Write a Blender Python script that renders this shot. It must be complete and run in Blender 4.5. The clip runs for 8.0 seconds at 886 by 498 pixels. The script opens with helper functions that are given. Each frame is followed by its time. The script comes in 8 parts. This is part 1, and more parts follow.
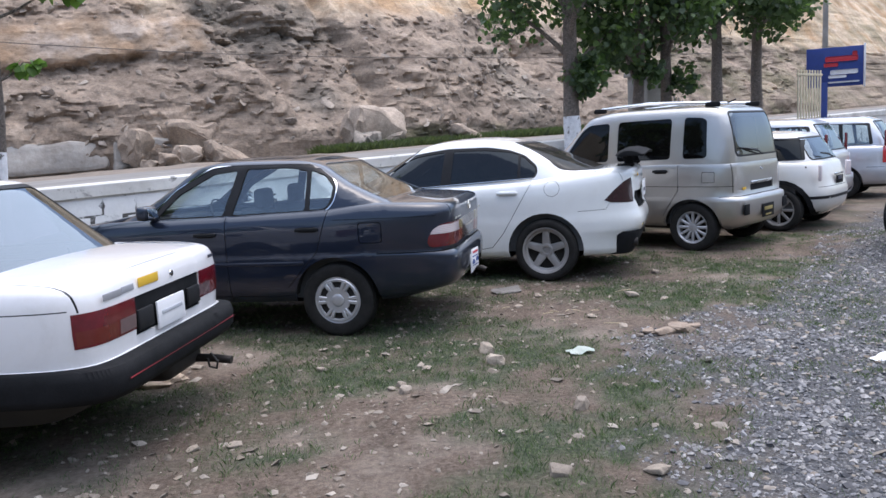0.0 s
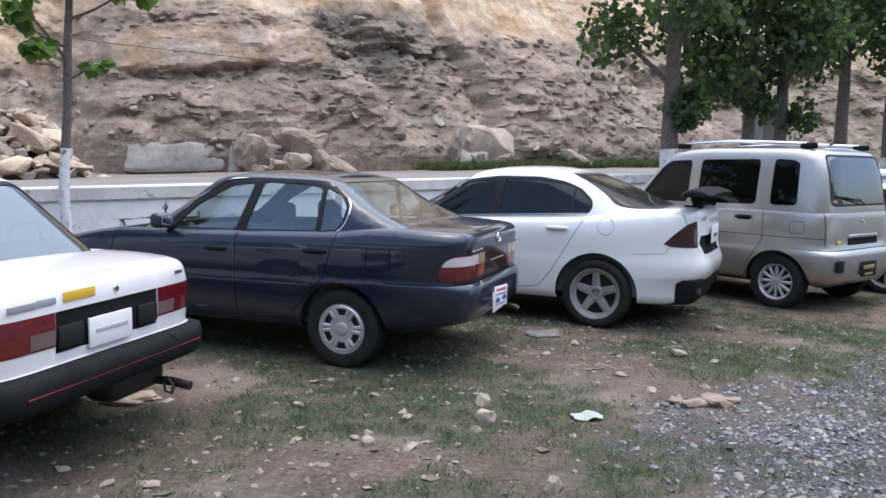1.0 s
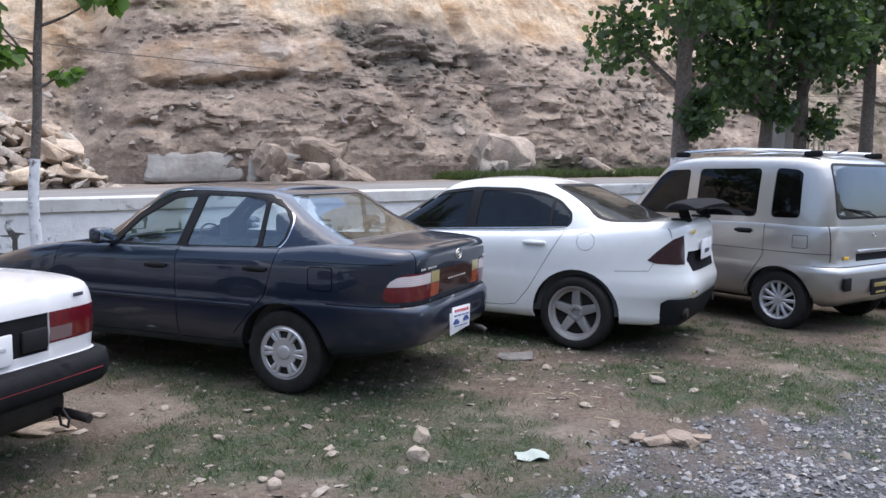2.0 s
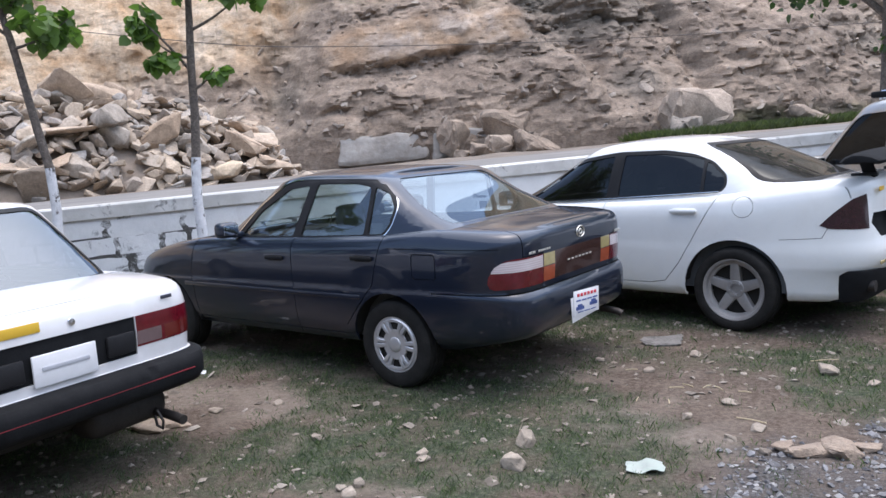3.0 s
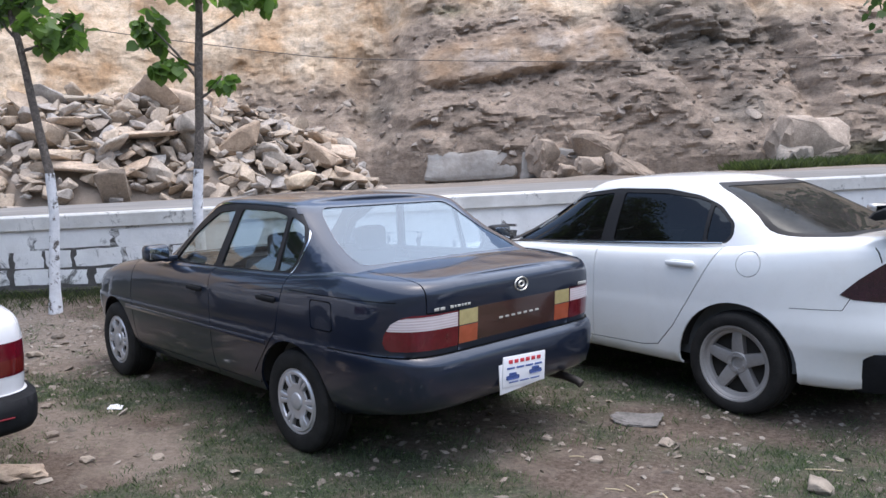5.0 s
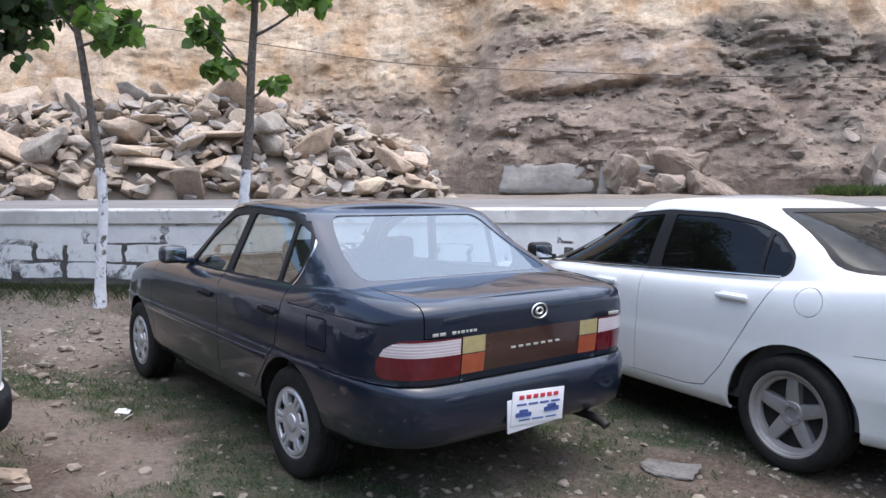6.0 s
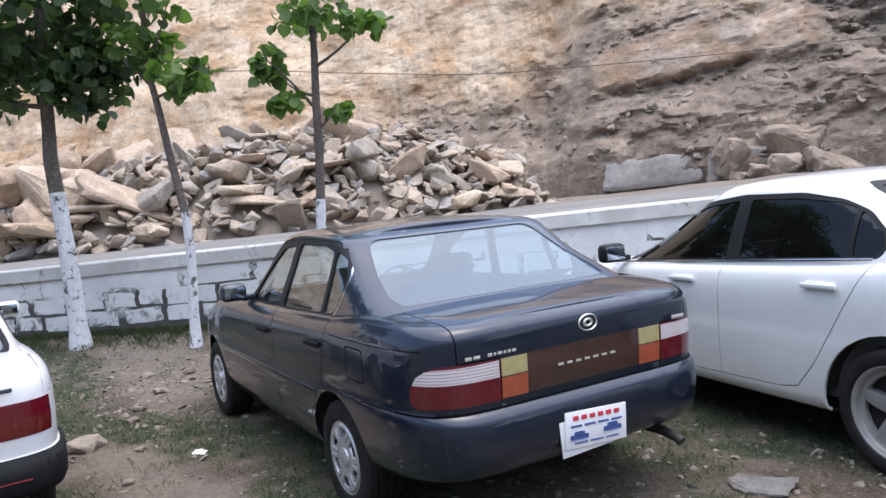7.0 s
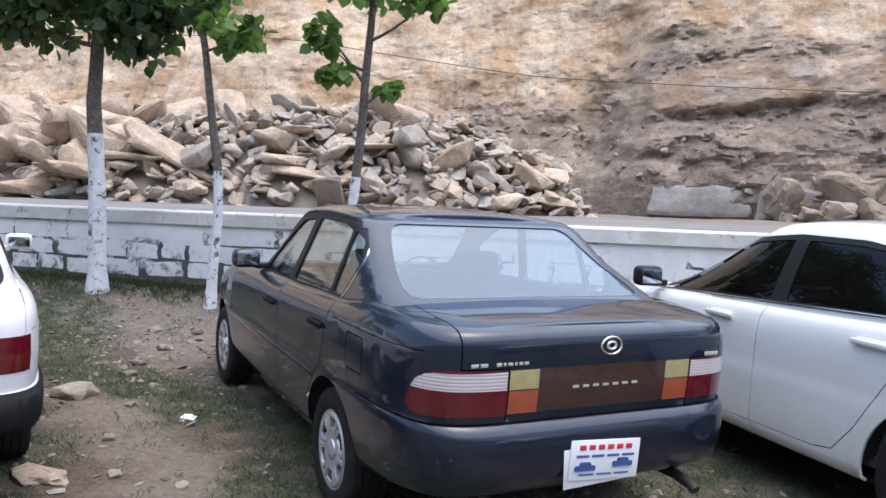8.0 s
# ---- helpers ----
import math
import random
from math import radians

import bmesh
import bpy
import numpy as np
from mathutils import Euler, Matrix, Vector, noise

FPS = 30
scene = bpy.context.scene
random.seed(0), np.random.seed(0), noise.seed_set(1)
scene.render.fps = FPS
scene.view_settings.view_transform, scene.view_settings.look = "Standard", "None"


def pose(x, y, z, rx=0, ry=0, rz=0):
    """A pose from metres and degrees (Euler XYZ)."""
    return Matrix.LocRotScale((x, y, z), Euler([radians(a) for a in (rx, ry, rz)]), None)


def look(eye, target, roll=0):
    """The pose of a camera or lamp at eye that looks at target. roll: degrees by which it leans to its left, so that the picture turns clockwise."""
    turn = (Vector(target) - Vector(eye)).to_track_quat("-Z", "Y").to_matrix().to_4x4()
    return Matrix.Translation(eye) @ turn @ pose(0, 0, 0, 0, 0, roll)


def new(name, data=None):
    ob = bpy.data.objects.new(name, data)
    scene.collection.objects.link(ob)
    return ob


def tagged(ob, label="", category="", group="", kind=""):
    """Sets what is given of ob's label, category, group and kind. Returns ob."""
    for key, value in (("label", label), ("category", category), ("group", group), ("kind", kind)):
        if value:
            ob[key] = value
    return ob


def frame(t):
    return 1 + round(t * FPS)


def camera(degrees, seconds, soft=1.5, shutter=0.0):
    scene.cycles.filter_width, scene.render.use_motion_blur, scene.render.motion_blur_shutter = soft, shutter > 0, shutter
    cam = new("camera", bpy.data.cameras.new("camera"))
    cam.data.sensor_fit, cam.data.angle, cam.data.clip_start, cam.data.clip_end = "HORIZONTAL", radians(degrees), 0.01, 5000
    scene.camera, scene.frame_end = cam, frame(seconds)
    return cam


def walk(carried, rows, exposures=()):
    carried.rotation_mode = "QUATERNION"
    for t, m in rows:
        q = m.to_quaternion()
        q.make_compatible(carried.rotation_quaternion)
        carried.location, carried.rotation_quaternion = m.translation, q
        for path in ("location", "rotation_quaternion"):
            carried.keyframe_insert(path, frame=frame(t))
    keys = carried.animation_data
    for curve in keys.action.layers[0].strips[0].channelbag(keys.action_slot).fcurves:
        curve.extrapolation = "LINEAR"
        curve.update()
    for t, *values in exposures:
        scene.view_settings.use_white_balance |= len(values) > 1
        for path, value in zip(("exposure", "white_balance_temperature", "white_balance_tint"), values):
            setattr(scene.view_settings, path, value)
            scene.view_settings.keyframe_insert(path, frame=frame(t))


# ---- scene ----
# camera and walk
cam = camera(59.6, 8.0)
PATH = [
    (0, (0.015, 0.627, 1.472), (0.033, 2.608, 1.201), -3.1),
    (0.5, (0.348, 0.932, 1.495), (0.435, 2.91, 1.212), 1.0),
    (1, (0.729, 1.197, 1.489), (0.451, 3.166, 1.276), 0.8),
    (1.2, (0.837, 1.253, 1.515), (0.447, 3.207, 1.345), -0.8),
    (2.3, (1.333, 1.898, 1.51), (0.97, 3.854, 1.305), 1.2),
    (2.5, (1.405, 1.995, 1.484), (0.866, 3.91, 1.279), -1.1),
    (3, (1.662, 2.316, 1.537), (0.807, 4.106, 1.28), -3.9),
    (3.5, (1.76, 2.621, 1.495), (0.883, 4.402, 1.248), 1.0),
    (4, (1.867, 2.95, 1.545), (1.054, 4.763, 1.326), 2.6),
    (4.5, (2.117, 3.256, 1.536), (1.132, 4.989, 1.376), -2.3),
    (4.7, (2.207, 3.364, 1.566), (1.152, 5.054, 1.393), -2.8),
    (5.8, (2.279, 3.994, 1.566), (1.116, 5.604, 1.33), 2.4),
    (6, (2.3, 4.061, 1.567), (1.036, 5.601, 1.388), 1.2),
    (6.5, (2.431, 4.332, 1.563), (1.0, 5.72, 1.397), -2.4),
    (7, (2.436, 4.485, 1.569), (0.955, 5.821, 1.427), -5.0),
    (7.5, (2.261, 4.619, 1.557), (0.743, 5.912, 1.407), -0.3),
    (8, (2.261, 4.705, 1.528), (0.722, 5.974, 1.38), 3.2),
]
walk(cam, [(t, look(eye, target, roll)) for t, eye, target, roll in PATH],
     [(0.0, 0.92, 6080.0, 11.0), (8.0, 0.97, 6080.0, 11.0)])

# world, sun, exposure
SUN_EL, SUN_AZ = radians(80), radians(60)   # height, and turn from +y towards +x
world = bpy.data.worlds.new("sky")
scene.world = world
world.use_nodes = True
wn = world.node_tree.nodes
wn.clear()
sky = wn.new("ShaderNodeTexSky")
sky.sky_type = "NISHITA"
sky.sun_disc = False
sky.sun_elevation, sky.sun_rotation = SUN_EL, SUN_AZ
sky.air_density, sky.dust_density, sky.ozone_density = 1.0, 4.0, 0.8
bg = wn.new("ShaderNodeBackground")
bg.inputs["Strength"].default_value = 0.15
wout = wn.new("ShaderNodeOutputWorld")
world.node_tree.links.new(sky.outputs[0], bg.inputs[0])
world.node_tree.links.new(bg.outputs[0], wout.inputs[0])
sun_data = bpy.data.lights.new("sun", "SUN")
sun_data.energy, sun_data.angle, sun_data.color = 1.5, radians(110), (0.95, 0.98, 1.0)
sun_ob = new("sun", sun_data)
sun_ob.matrix_basis = look((20 * math.sin(SUN_AZ) * math.cos(SUN_EL), 20 * math.cos(SUN_AZ) * math.cos(SUN_EL), 20 * math.sin(SUN_EL)), (0, 0, 0))

# ---------------------------------------------------------------- materials
def nodes_of(name):
    m = bpy.data.materials.new(name)
    m.use_nodes = True
    nt = m.node_tree
    return m, nt, nt.nodes, nt.links, nt.nodes["Principled BSDF"]


def link_noise(nt, scale, detail=4.0, rough=0.6, dist=0.0):
    geo = nt.nodes.new("ShaderNodeNewGeometry")
    n = nt.nodes.new("ShaderNodeTexNoise")
    n.inputs["Scale"].default_value = scale
    n.inputs["Detail"].default_value = detail
    n.inputs["Roughness"].default_value = rough
    n.inputs["Distortion"].default_value = dist
    nt.links.new(geo.outputs["Position"], n.inputs["Vector"])
    return n.outputs["Fac"]


def ramp(nt, fac, *stops):
    r = nt.nodes.new("ShaderNodeValToRGB")
    els = r.color_ramp.elements
    while len(els) < len(stops):
        els.new(0.5)
    for e, (p, c) in zip(els, stops):
        e.position, e.color = p, (*c, 1) if len(c) == 3 else c
    nt.links.new(fac, r.inputs[0])
    return r.outputs[0]


def mix(nt, fac, a, b, mode="MIX"):
    m = nt.nodes.new("ShaderNodeMix")
    m.data_type, m.blend_type = "RGBA", mode
    for sock, val in ((m.inputs[0], fac), (m.inputs[6], a), (m.inputs[7], b)):
        if isinstance(val, (int, float)):
            sock.default_value = val
        elif isinstance(val, tuple):
            sock.default_value = (*val, 1)
        else:
            nt.links.new(val, sock)
    return m.outputs[2]


def math_node(nt, op, a, b=0.5, c=0.5):
    m = nt.nodes.new("ShaderNodeMath")
    m.operation = op
    for sock, val in zip(m.inputs, (a, b, c)):
        if isinstance(val, (int, float)):
            sock.default_value = val
        else:
            nt.links.new(val, sock)
    return m.outputs[0]


def bump(nt, bsdf, height, strength=0.3, distance=0.01):
    b = nt.nodes.new("ShaderNodeBump")
    b.inputs["Strength"].default_value = strength
    b.inputs["Distance"].default_value = distance
    nt.links.new(height, b.inputs["Height"])
    nt.links.new(b.outputs[0], bsdf.inputs["Normal"])


def object_random(nt):
    return nt.nodes.new("ShaderNodeObjectInfo").outputs["Random"]


def surface(name, col, rough=0.6, metal=0.0, vary=0.2, scale=6.0, fine=90.0, relief=0.15, coat=0.0, second=None, depth=0.004):
    """A plain real surface: two scales of variation and a fine relief."""
    m, nt, n, l, b = nodes_of(name)
    big, small = link_noise(nt, scale), link_noise(nt, fine, 3)
    dark = tuple(c * (1 - vary) for c in col)
    light = second or tuple(min(1, c * (1 + vary)) for c in col)
    base = ramp(nt, big, (0.3, dark), (0.7, light))
    base = mix(nt, 0.35 * min(1, vary * 3), base, ramp(nt, small, (0.3, tuple(c * 0.7 for c in col)), (0.7, light)))
    l.new(base, b.inputs["Base Color"])
    b.inputs["Roughness"].default_value = rough
    b.inputs["Metallic"].default_value = metal
    b.inputs["Coat Weight"].default_value = coat
    b.inputs["Coat Roughness"].default_value = 0.06
    if relief:
        bump(nt, b, small, relief, depth)
    return m


def car_paint(name, col, metal=0.0, dust=0.25, dust_col=(0.32, 0.28, 0.23), rough=0.35, coat=1.0):
    m, nt, n, l, b = nodes_of(name)
    spots = link_noise(nt, 3.2, 6, 0.65, 0.6)
    grain = link_noise(nt, 45, 3)
    film = math_node(nt, "MULTIPLY", ramp(nt, spots, (0.42, (0, 0, 0)), (0.75, (1, 1, 1))), dust)
    film = math_node(nt, "MULTIPLY", film, grain)
    l.new(mix(nt, film, col, dust_col), b.inputs["Base Color"])
    b.inputs["Metallic"].default_value = metal
    l.new(math_node(nt, "MULTIPLY_ADD", film, 0.5, rough), b.inputs["Roughness"])
    b.inputs["Coat Weight"].default_value = coat
    l.new(math_node(nt, "MULTIPLY_ADD", film, 0.35, 0.03), b.inputs["Coat Roughness"])
    return m


def glass_pane(name, tint=(0.6, 0.65, 0.65), ior=0.08, dust=0.05, steep=4.0):
    """A thin pane; ior is its gloss seen straight on, dust the weight of its pale film."""
    m, nt, n, l, b = nodes_of(name)
    n.remove(b)
    clear, gloss = n.new("ShaderNodeBsdfTransparent"), n.new("ShaderNodeBsdfGlossy")
    clear.inputs[0].default_value = (*tint, 1)
    gloss.inputs["Roughness"].default_value = 0.02
    gloss.inputs["Color"].default_value = (0.88, 0.95, 1.0, 1)
    facing = n.new("ShaderNodeLayerWeight").outputs["Facing"]
    shine = math_node(nt, "MULTIPLY_ADD", math_node(nt, "POWER", facing, steep), 0.9 - ior, ior)
    both, haze, diff = n.new("ShaderNodeMixShader"), n.new("ShaderNodeMixShader"), n.new("ShaderNodeBsdfDiffuse")
    diff.inputs[0].default_value = (0.45, 0.42, 0.38, 1)
    film = math_node(nt, "MULTIPLY", link_noise(nt, 5, 5), dust)
    l.new(film, haze.inputs[0])
    l.new(clear.outputs[0], haze.inputs[1])
    l.new(diff.outputs[0], haze.inputs[2])
    l.new(shine, both.inputs[0])
    l.new(haze.outputs[0], both.inputs[1])
    l.new(gloss.outputs[0], both.inputs[2])
    l.new(both.outputs[0], n["Material Output"].inputs[0])
    return m


BLACK_TRIM = surface("black_trim", (0.018, 0.018, 0.02), 0.5, vary=0.3, relief=0.05)
BLACK_TRIM.node_tree.nodes["Principled BSDF"].inputs["Specular IOR Level"].default_value = 0.2
BLACK_PLASTIC = surface("black_plastic", (0.014, 0.0145, 0.016), 0.75, vary=0.3, scale=9, relief=0.2)
BLACK_PLASTIC.node_tree.nodes["Principled BSDF"].inputs["Specular IOR Level"].default_value = 0.1
GAP = surface("panel_gap", (0.006, 0.006, 0.007), 0.9, vary=0.1, relief=0)
DULL_METAL = surface("dull_bright_trim", (0.20, 0.21, 0.23), 0.35, 0.8, vary=0.1, relief=0)
CHROME = surface("chrome", (0.75, 0.75, 0.76), 0.14, 1.0, vary=0.08, relief=0)
RUBBER = surface("tyre_rubber", (0.014, 0.0138, 0.0138), 0.8, vary=0.3, scale=14, fine=120, relief=0.3, second=(0.026, 0.025, 0.024))
RUBBER.node_tree.nodes["Principled BSDF"].inputs["Specular IOR Level"].default_value = 0.2
UNDER = surface("underbody", (0.02, 0.018, 0.016), 0.95, vary=0.3, relief=0.2)
CABIN = surface("cabin_trim", (0.11, 0.115, 0.12), 0.8, vary=0.2, relief=0.1)
SHELF = surface("parcel_shelf_felt", (0.09, 0.07, 0.062), 0.95, vary=0.2, relief=0.2)
SEAT = surface("seat_cloth", (0.055, 0.06, 0.066), 0.95, vary=0.25, fine=200, relief=0.3)
SILVER_WHEEL = surface("wheel_silver", (0.50, 0.50, 0.52), 0.32, 0.5, vary=0.12, relief=0.05)
GREY_WHEEL = surface("wheel_grey", (0.31, 0.30, 0.295), 0.4, 0.3, vary=0.2, relief=0.05)
LAMP_RED = surface("lamp_red", (0.115, 0.003, 0.010), 0.25, vary=0.2, scale=20, relief=0, coat=1.0)


def ribbed_lens(name, light, dark, pitch):
    """A clear lens with moulded level ribs."""
    m, nt, n, l, b = nodes_of(name)
    sep = n.new("ShaderNodeSeparateXYZ")
    l.new(n.new("ShaderNodeNewGeometry").outputs["Position"], sep.inputs[0])
    wave = math_node(nt, "MULTIPLY_ADD", math_node(nt, "SINE", math_node(nt, "MULTIPLY", sep.outputs[2], 2 * math.pi / pitch)), 0.5, 0.5)
    l.new(mix(nt, math_node(nt, "MULTIPLY", wave, link_noise(nt, 9, 4)), light, dark), b.inputs["Base Color"])
    b.inputs["Roughness"].default_value = 0.12
    b.inputs["Coat Weight"].default_value = 1.0
    bump(nt, b, wave, 0.3, 0.003)
    return m


LAMP_CLEAR = ribbed_lens("lamp_clear", (0.68, 0.62, 0.63), (0.42, 0.29, 0.30), 0.0135)
LAMP_AMBER = surface("lamp_amber", (0.37, 0.085, 0.038), 0.15, vary=0.15, scale=25, relief=0.1, coat=1.0)
LAMP_YELLOW = surface("lamp_yellow", (0.44, 0.365, 0.17), 0.15, vary=0.12, scale=25, relief=0.1, coat=1.0)
LAMP_SMOKE = surface("lamp_smoked", (0.030, 0.010, 0.015), 0.22, vary=0.4, scale=12, relief=0, coat=0.35)
GARNISH = surface("garnish_brown", (0.055, 0.026, 0.021), 0.14, vary=0.15, scale=10, relief=0, coat=1.0)
PLATE_WHITE = surface("plate_white", (0.78, 0.78, 0.80), 0.45, vary=0.06, relief=0)
INK_RED = surface("ink_red", (0.55, 0.04, 0.06), 0.5, vary=0.05, relief=0)
DARK_RED = surface("dull_red_line", (0.22, 0.02, 0.03), 0.5, vary=0.1, relief=0)
INK_BLUE = surface("ink_blue", (0.07, 0.11, 0.30), 0.5, vary=0.08, relief=0)
INK_DARK = surface("ink_dark", (0.05, 0.05, 0.07), 0.5, vary=0.05, relief=0)
STICKER = surface("sticker_yellow", (0.72, 0.45, 0.04), 0.5, vary=0.08, relief=0)
SILVER_INK = surface("badge_silver", (0.66, 0.64, 0.58), 0.3, 0.45, vary=0.1, relief=0)
EXHAUST = surface("exhaust_steel", (0.045, 0.04, 0.038), 0.6, 0.5, vary=0.4, relief=0.2)
PAINT_BLUE = car_paint("paint_blue_grey", (0.0112, 0.0170, 0.0340), 0.3, 0.012, rough=0.32, coat=0.9)
PAINT_BLUE.node_tree.nodes["Principled BSDF"].inputs["Specular IOR Level"].default_value = 0.3
PAINT_WHITE = car_paint("paint_white", (0.76, 0.77, 0.765), 0.0, 0.22)
PAINT_WHITE_OLD = car_paint("paint_white_aged", (0.74, 0.73, 0.74), 0.0, 0.35, rough=0.42)
PAINT_SILVER = car_paint("paint_silver_beige", (0.42, 0.405, 0.385), 0.85, 0.22, rough=0.36)
PAINT_CREAM = car_paint("paint_cream", (0.62, 0.61, 0.585), 0.0, 0.25)
PAINT_GREY = car_paint("paint_light_silver", (0.5, 0.51, 0.55), 0.5, 0.25)
GLASS_CLEAR = glass_pane("glass_clear", (0.84, 0.91, 0.90), 0.15, 0.03)
GLASS_REAR = glass_pane("glass_rear", (0.50, 0.56, 0.60), 0.19, 0.006, 5.0)
GLASS_DARK = glass_pane("glass_tinted", (0.035, 0.035, 0.04), 0.04, 0.02, 5.0)
GLASS_SMOKE = glass_pane("glass_smoked", (0.012, 0.012, 0.014), 0.022, 0.015, 9.0)
# here the pale film stands in for a dim, even reflection
GLASS_DIM_SHEEN = glass_pane("glass_dusty_dark", (0.02, 0.02, 0.022), 0.03, 0.14, 9.0)
MIRROR = surface("mirror_glass", (0.42, 0.46, 0.52), 0.02, 1.0, vary=0.02, relief=0)

# ---------------------------------------------------------------- building helpers


def curve(*pts):
    """A smooth monotone curve through the points, as a function of arrays."""
    xs, ys = np.array([p[0] for p in pts], float), np.array([p[1] for p in pts], float)
    d = np.diff(ys) / np.diff(xs)
    s = np.r_[d[0], np.where(d[:-1] * d[1:] > 0, 2 * d[:-1] * d[1:] / (d[:-1] + d[1:] + 1e-12), 0), d[-1]]

    def value(x):
        x = np.clip(np.asarray(x, float), xs[0], xs[-1])
        k = np.clip(np.searchsorted(xs, x) - 1, 0, len(xs) - 2)
        h = xs[k + 1] - xs[k]
        t = (x - xs[k]) / h
        return (ys[k] * (1 + 2 * t) * (1 - t) ** 2 + h * s[k] * t * (1 - t) ** 2 + ys[k + 1] * t * t * (3 - 2 * t) + h * s[k + 1] * t * t * (t - 1))

    return value


def finish(bm, name, material, parent=None, label="", smooth=35.0):
    me = bpy.data.meshes.new(name)
    bm.to_mesh(me)
    bm.free()
    if smooth:
        me.shade_smooth()
        me.set_sharp_from_angle(angle=radians(smooth))
    if material:
        me.materials.append(material)
    ob = new(name, me)
    ob.parent = parent
    if label:
        ob["label"] = label
    return ob


def part(name, bm, material, parent, label="", smooth=35.0):
    return finish(bm, name, material, parent, label, smooth)


def thing(name, label, category, group="", kind="", at=None):
    ob = new(name)
    ob.empty_display_size = 0.1
    if at is not None:
        ob.matrix_basis = at
    return tagged(ob, label, category, group, kind)


def box(sx, sy, sz, at=(0, 0, 0), bev=0.0, turn=None, segs=2):
    """A bevelled box; at is its middle."""
    bm = bmesh.new()
    bmesh.ops.create_cube(bm, size=1)
    bmesh.ops.scale(bm, vec=(sx, sy, sz), verts=bm.verts)
    if bev:
        bmesh.ops.bevel(bm, geom=bm.edges[:], offset=bev, segments=segs, affect="EDGES", profile=0.5)
    bmesh.ops.transform(bm, matrix=Matrix.Translation(at) @ (turn or Matrix()), verts=bm.verts)
    return bm


def add(bm, other):
    """Joins another bmesh into bm."""
    me = bpy.data.meshes.new("joined")
    other.to_mesh(me)
    other.free()
    bm.from_mesh(me)
    bpy.data.meshes.remove(me)
    return bm


def lathe(profile, seg=48, axis="y"):
    """Turns rows of (radius, along) about an axis."""
    bm = bmesh.new()
    rings = []
    for r, a in profile:
        ring = []
        for k in range(seg):
            c, s = math.cos(2 * math.pi * k / seg), math.sin(2 * math.pi * k / seg)
            ring.append(bm.verts.new((r * c, a, r * s) if axis == "y" else (r * c, r * s, a)))
        rings.append(ring)
    for p, q in zip(rings, rings[1:]):
        for k in range(seg):
            j = (k + 1) % seg
            bm.faces.new((p[k], p[j], q[j], q[k]))
    bmesh.ops.remove_doubles(bm, verts=bm.verts, dist=1e-5)
    bmesh.ops.recalc_face_normals(bm, faces=bm.faces)
    return bm


def tube(points, radius, seg=8):
    """A round tube along points; radius may be a list."""
    bm = bmesh.new()
    pts = [Vector(p) for p in points]
    rad = radius if isinstance(radius, (list, tuple)) else [radius] * len(pts)
    rings = []
    for k, p in enumerate(pts):
        way = (pts[min(k + 1, len(pts) - 1)] - pts[max(k - 1, 0)]).normalized()
        a = way.orthogonal().normalized() if k == 0 else (rings_a - way * rings_a.dot(way)).normalized()
        rings_a = a
        b = way.cross(a)
        rings.append([bm.verts.new(p + rad[k] * (math.cos(2 * math.pi * j / seg) * a + math.sin(2 * math.pi * j / seg) * b)) for j in range(seg)])
    for p, q in zip(rings, rings[1:]):
        for j in range(seg):
            bm.faces.new((p[j], p[(j + 1) % seg], q[(j + 1) % seg], q[j]))
    bm.faces.new(rings[0][::-1])
    bm.faces.new(rings[-1])
    return bm


def rounded(poly, r, seg=4):
    """A convex polygon with rounded corners."""
    out, n = [], len(poly)
    for k in range(n):
        p, a, b = (Vector(poly[j % n]) for j in (k, k - 1, k + 1))
        da, db = (a - p), (b - p)
        rr = min(r, 0.45 * da.length, 0.45 * db.length)
        s, e = p + da.normalized() * rr, p + db.normalized() * rr
        for j in range(seg + 1):
            t = j / seg
            out.append(tuple((1 - t) ** 2 * s + 2 * t * (1 - t) * p + t * t * e))
    return out


def grown(poly, d):
    """A convex polygon grown (or shrunk) by d all round."""
    pts = [Vector(p) for p in poly]
    c = sum(pts, Vector((0, 0))) / len(pts)
    lines = []
    for a, b in zip(pts, pts[1:] + pts[:1]):
        e = b - a
        if e.length < 1e-6:
            continue
        nn = Vector((e.y, -e.x)).normalized()
        if nn.dot(a - c) < 0:
            nn = -nn
        lines.append((nn, nn.dot(a) + d))
    out = []
    for (n1, d1), (n2, d2) in zip(lines[-1:] + lines[:-1], lines):
        det = n1.x * n2.y - n1.y * n2.x
        if abs(det) < 1e-4:
            out.append(tuple(n2 * d2 + Vector((-n2.y, n2.x)) * (Vector((-n2.y, n2.x)).dot(Vector(out[-1])) if out else 0)))
        else:
            out.append(((d1 * n2.y - d2 * n1.y) / det, (n1.x * d2 - n2.x * d1) / det))
    return out


def prism(poly, axis):
    """The planes of a convex polygon drawn along an axis: y takes (x, z), x takes (y, z), z takes (x, y)."""
    pts = [Vector(p) for p in poly]
    c = sum(pts, Vector((0, 0))) / len(pts)

    def up(v):
        return Vector((v.x, 0, v.y)) if axis == "y" else Vector((0, v.x, v.y)) if axis == "x" else Vector((v.x, v.y, 0))

    planes = []
    for a, b in zip(pts, pts[1:] + pts[:1]):
        e = b - a
        if e.length < 1e-6:
            continue
        nn = Vector((e.y, -e.x)).normalized()
        if nn.dot(a - c) < 0:
            nn = -nn
        planes.append((up(a), up(nn)))
    return planes


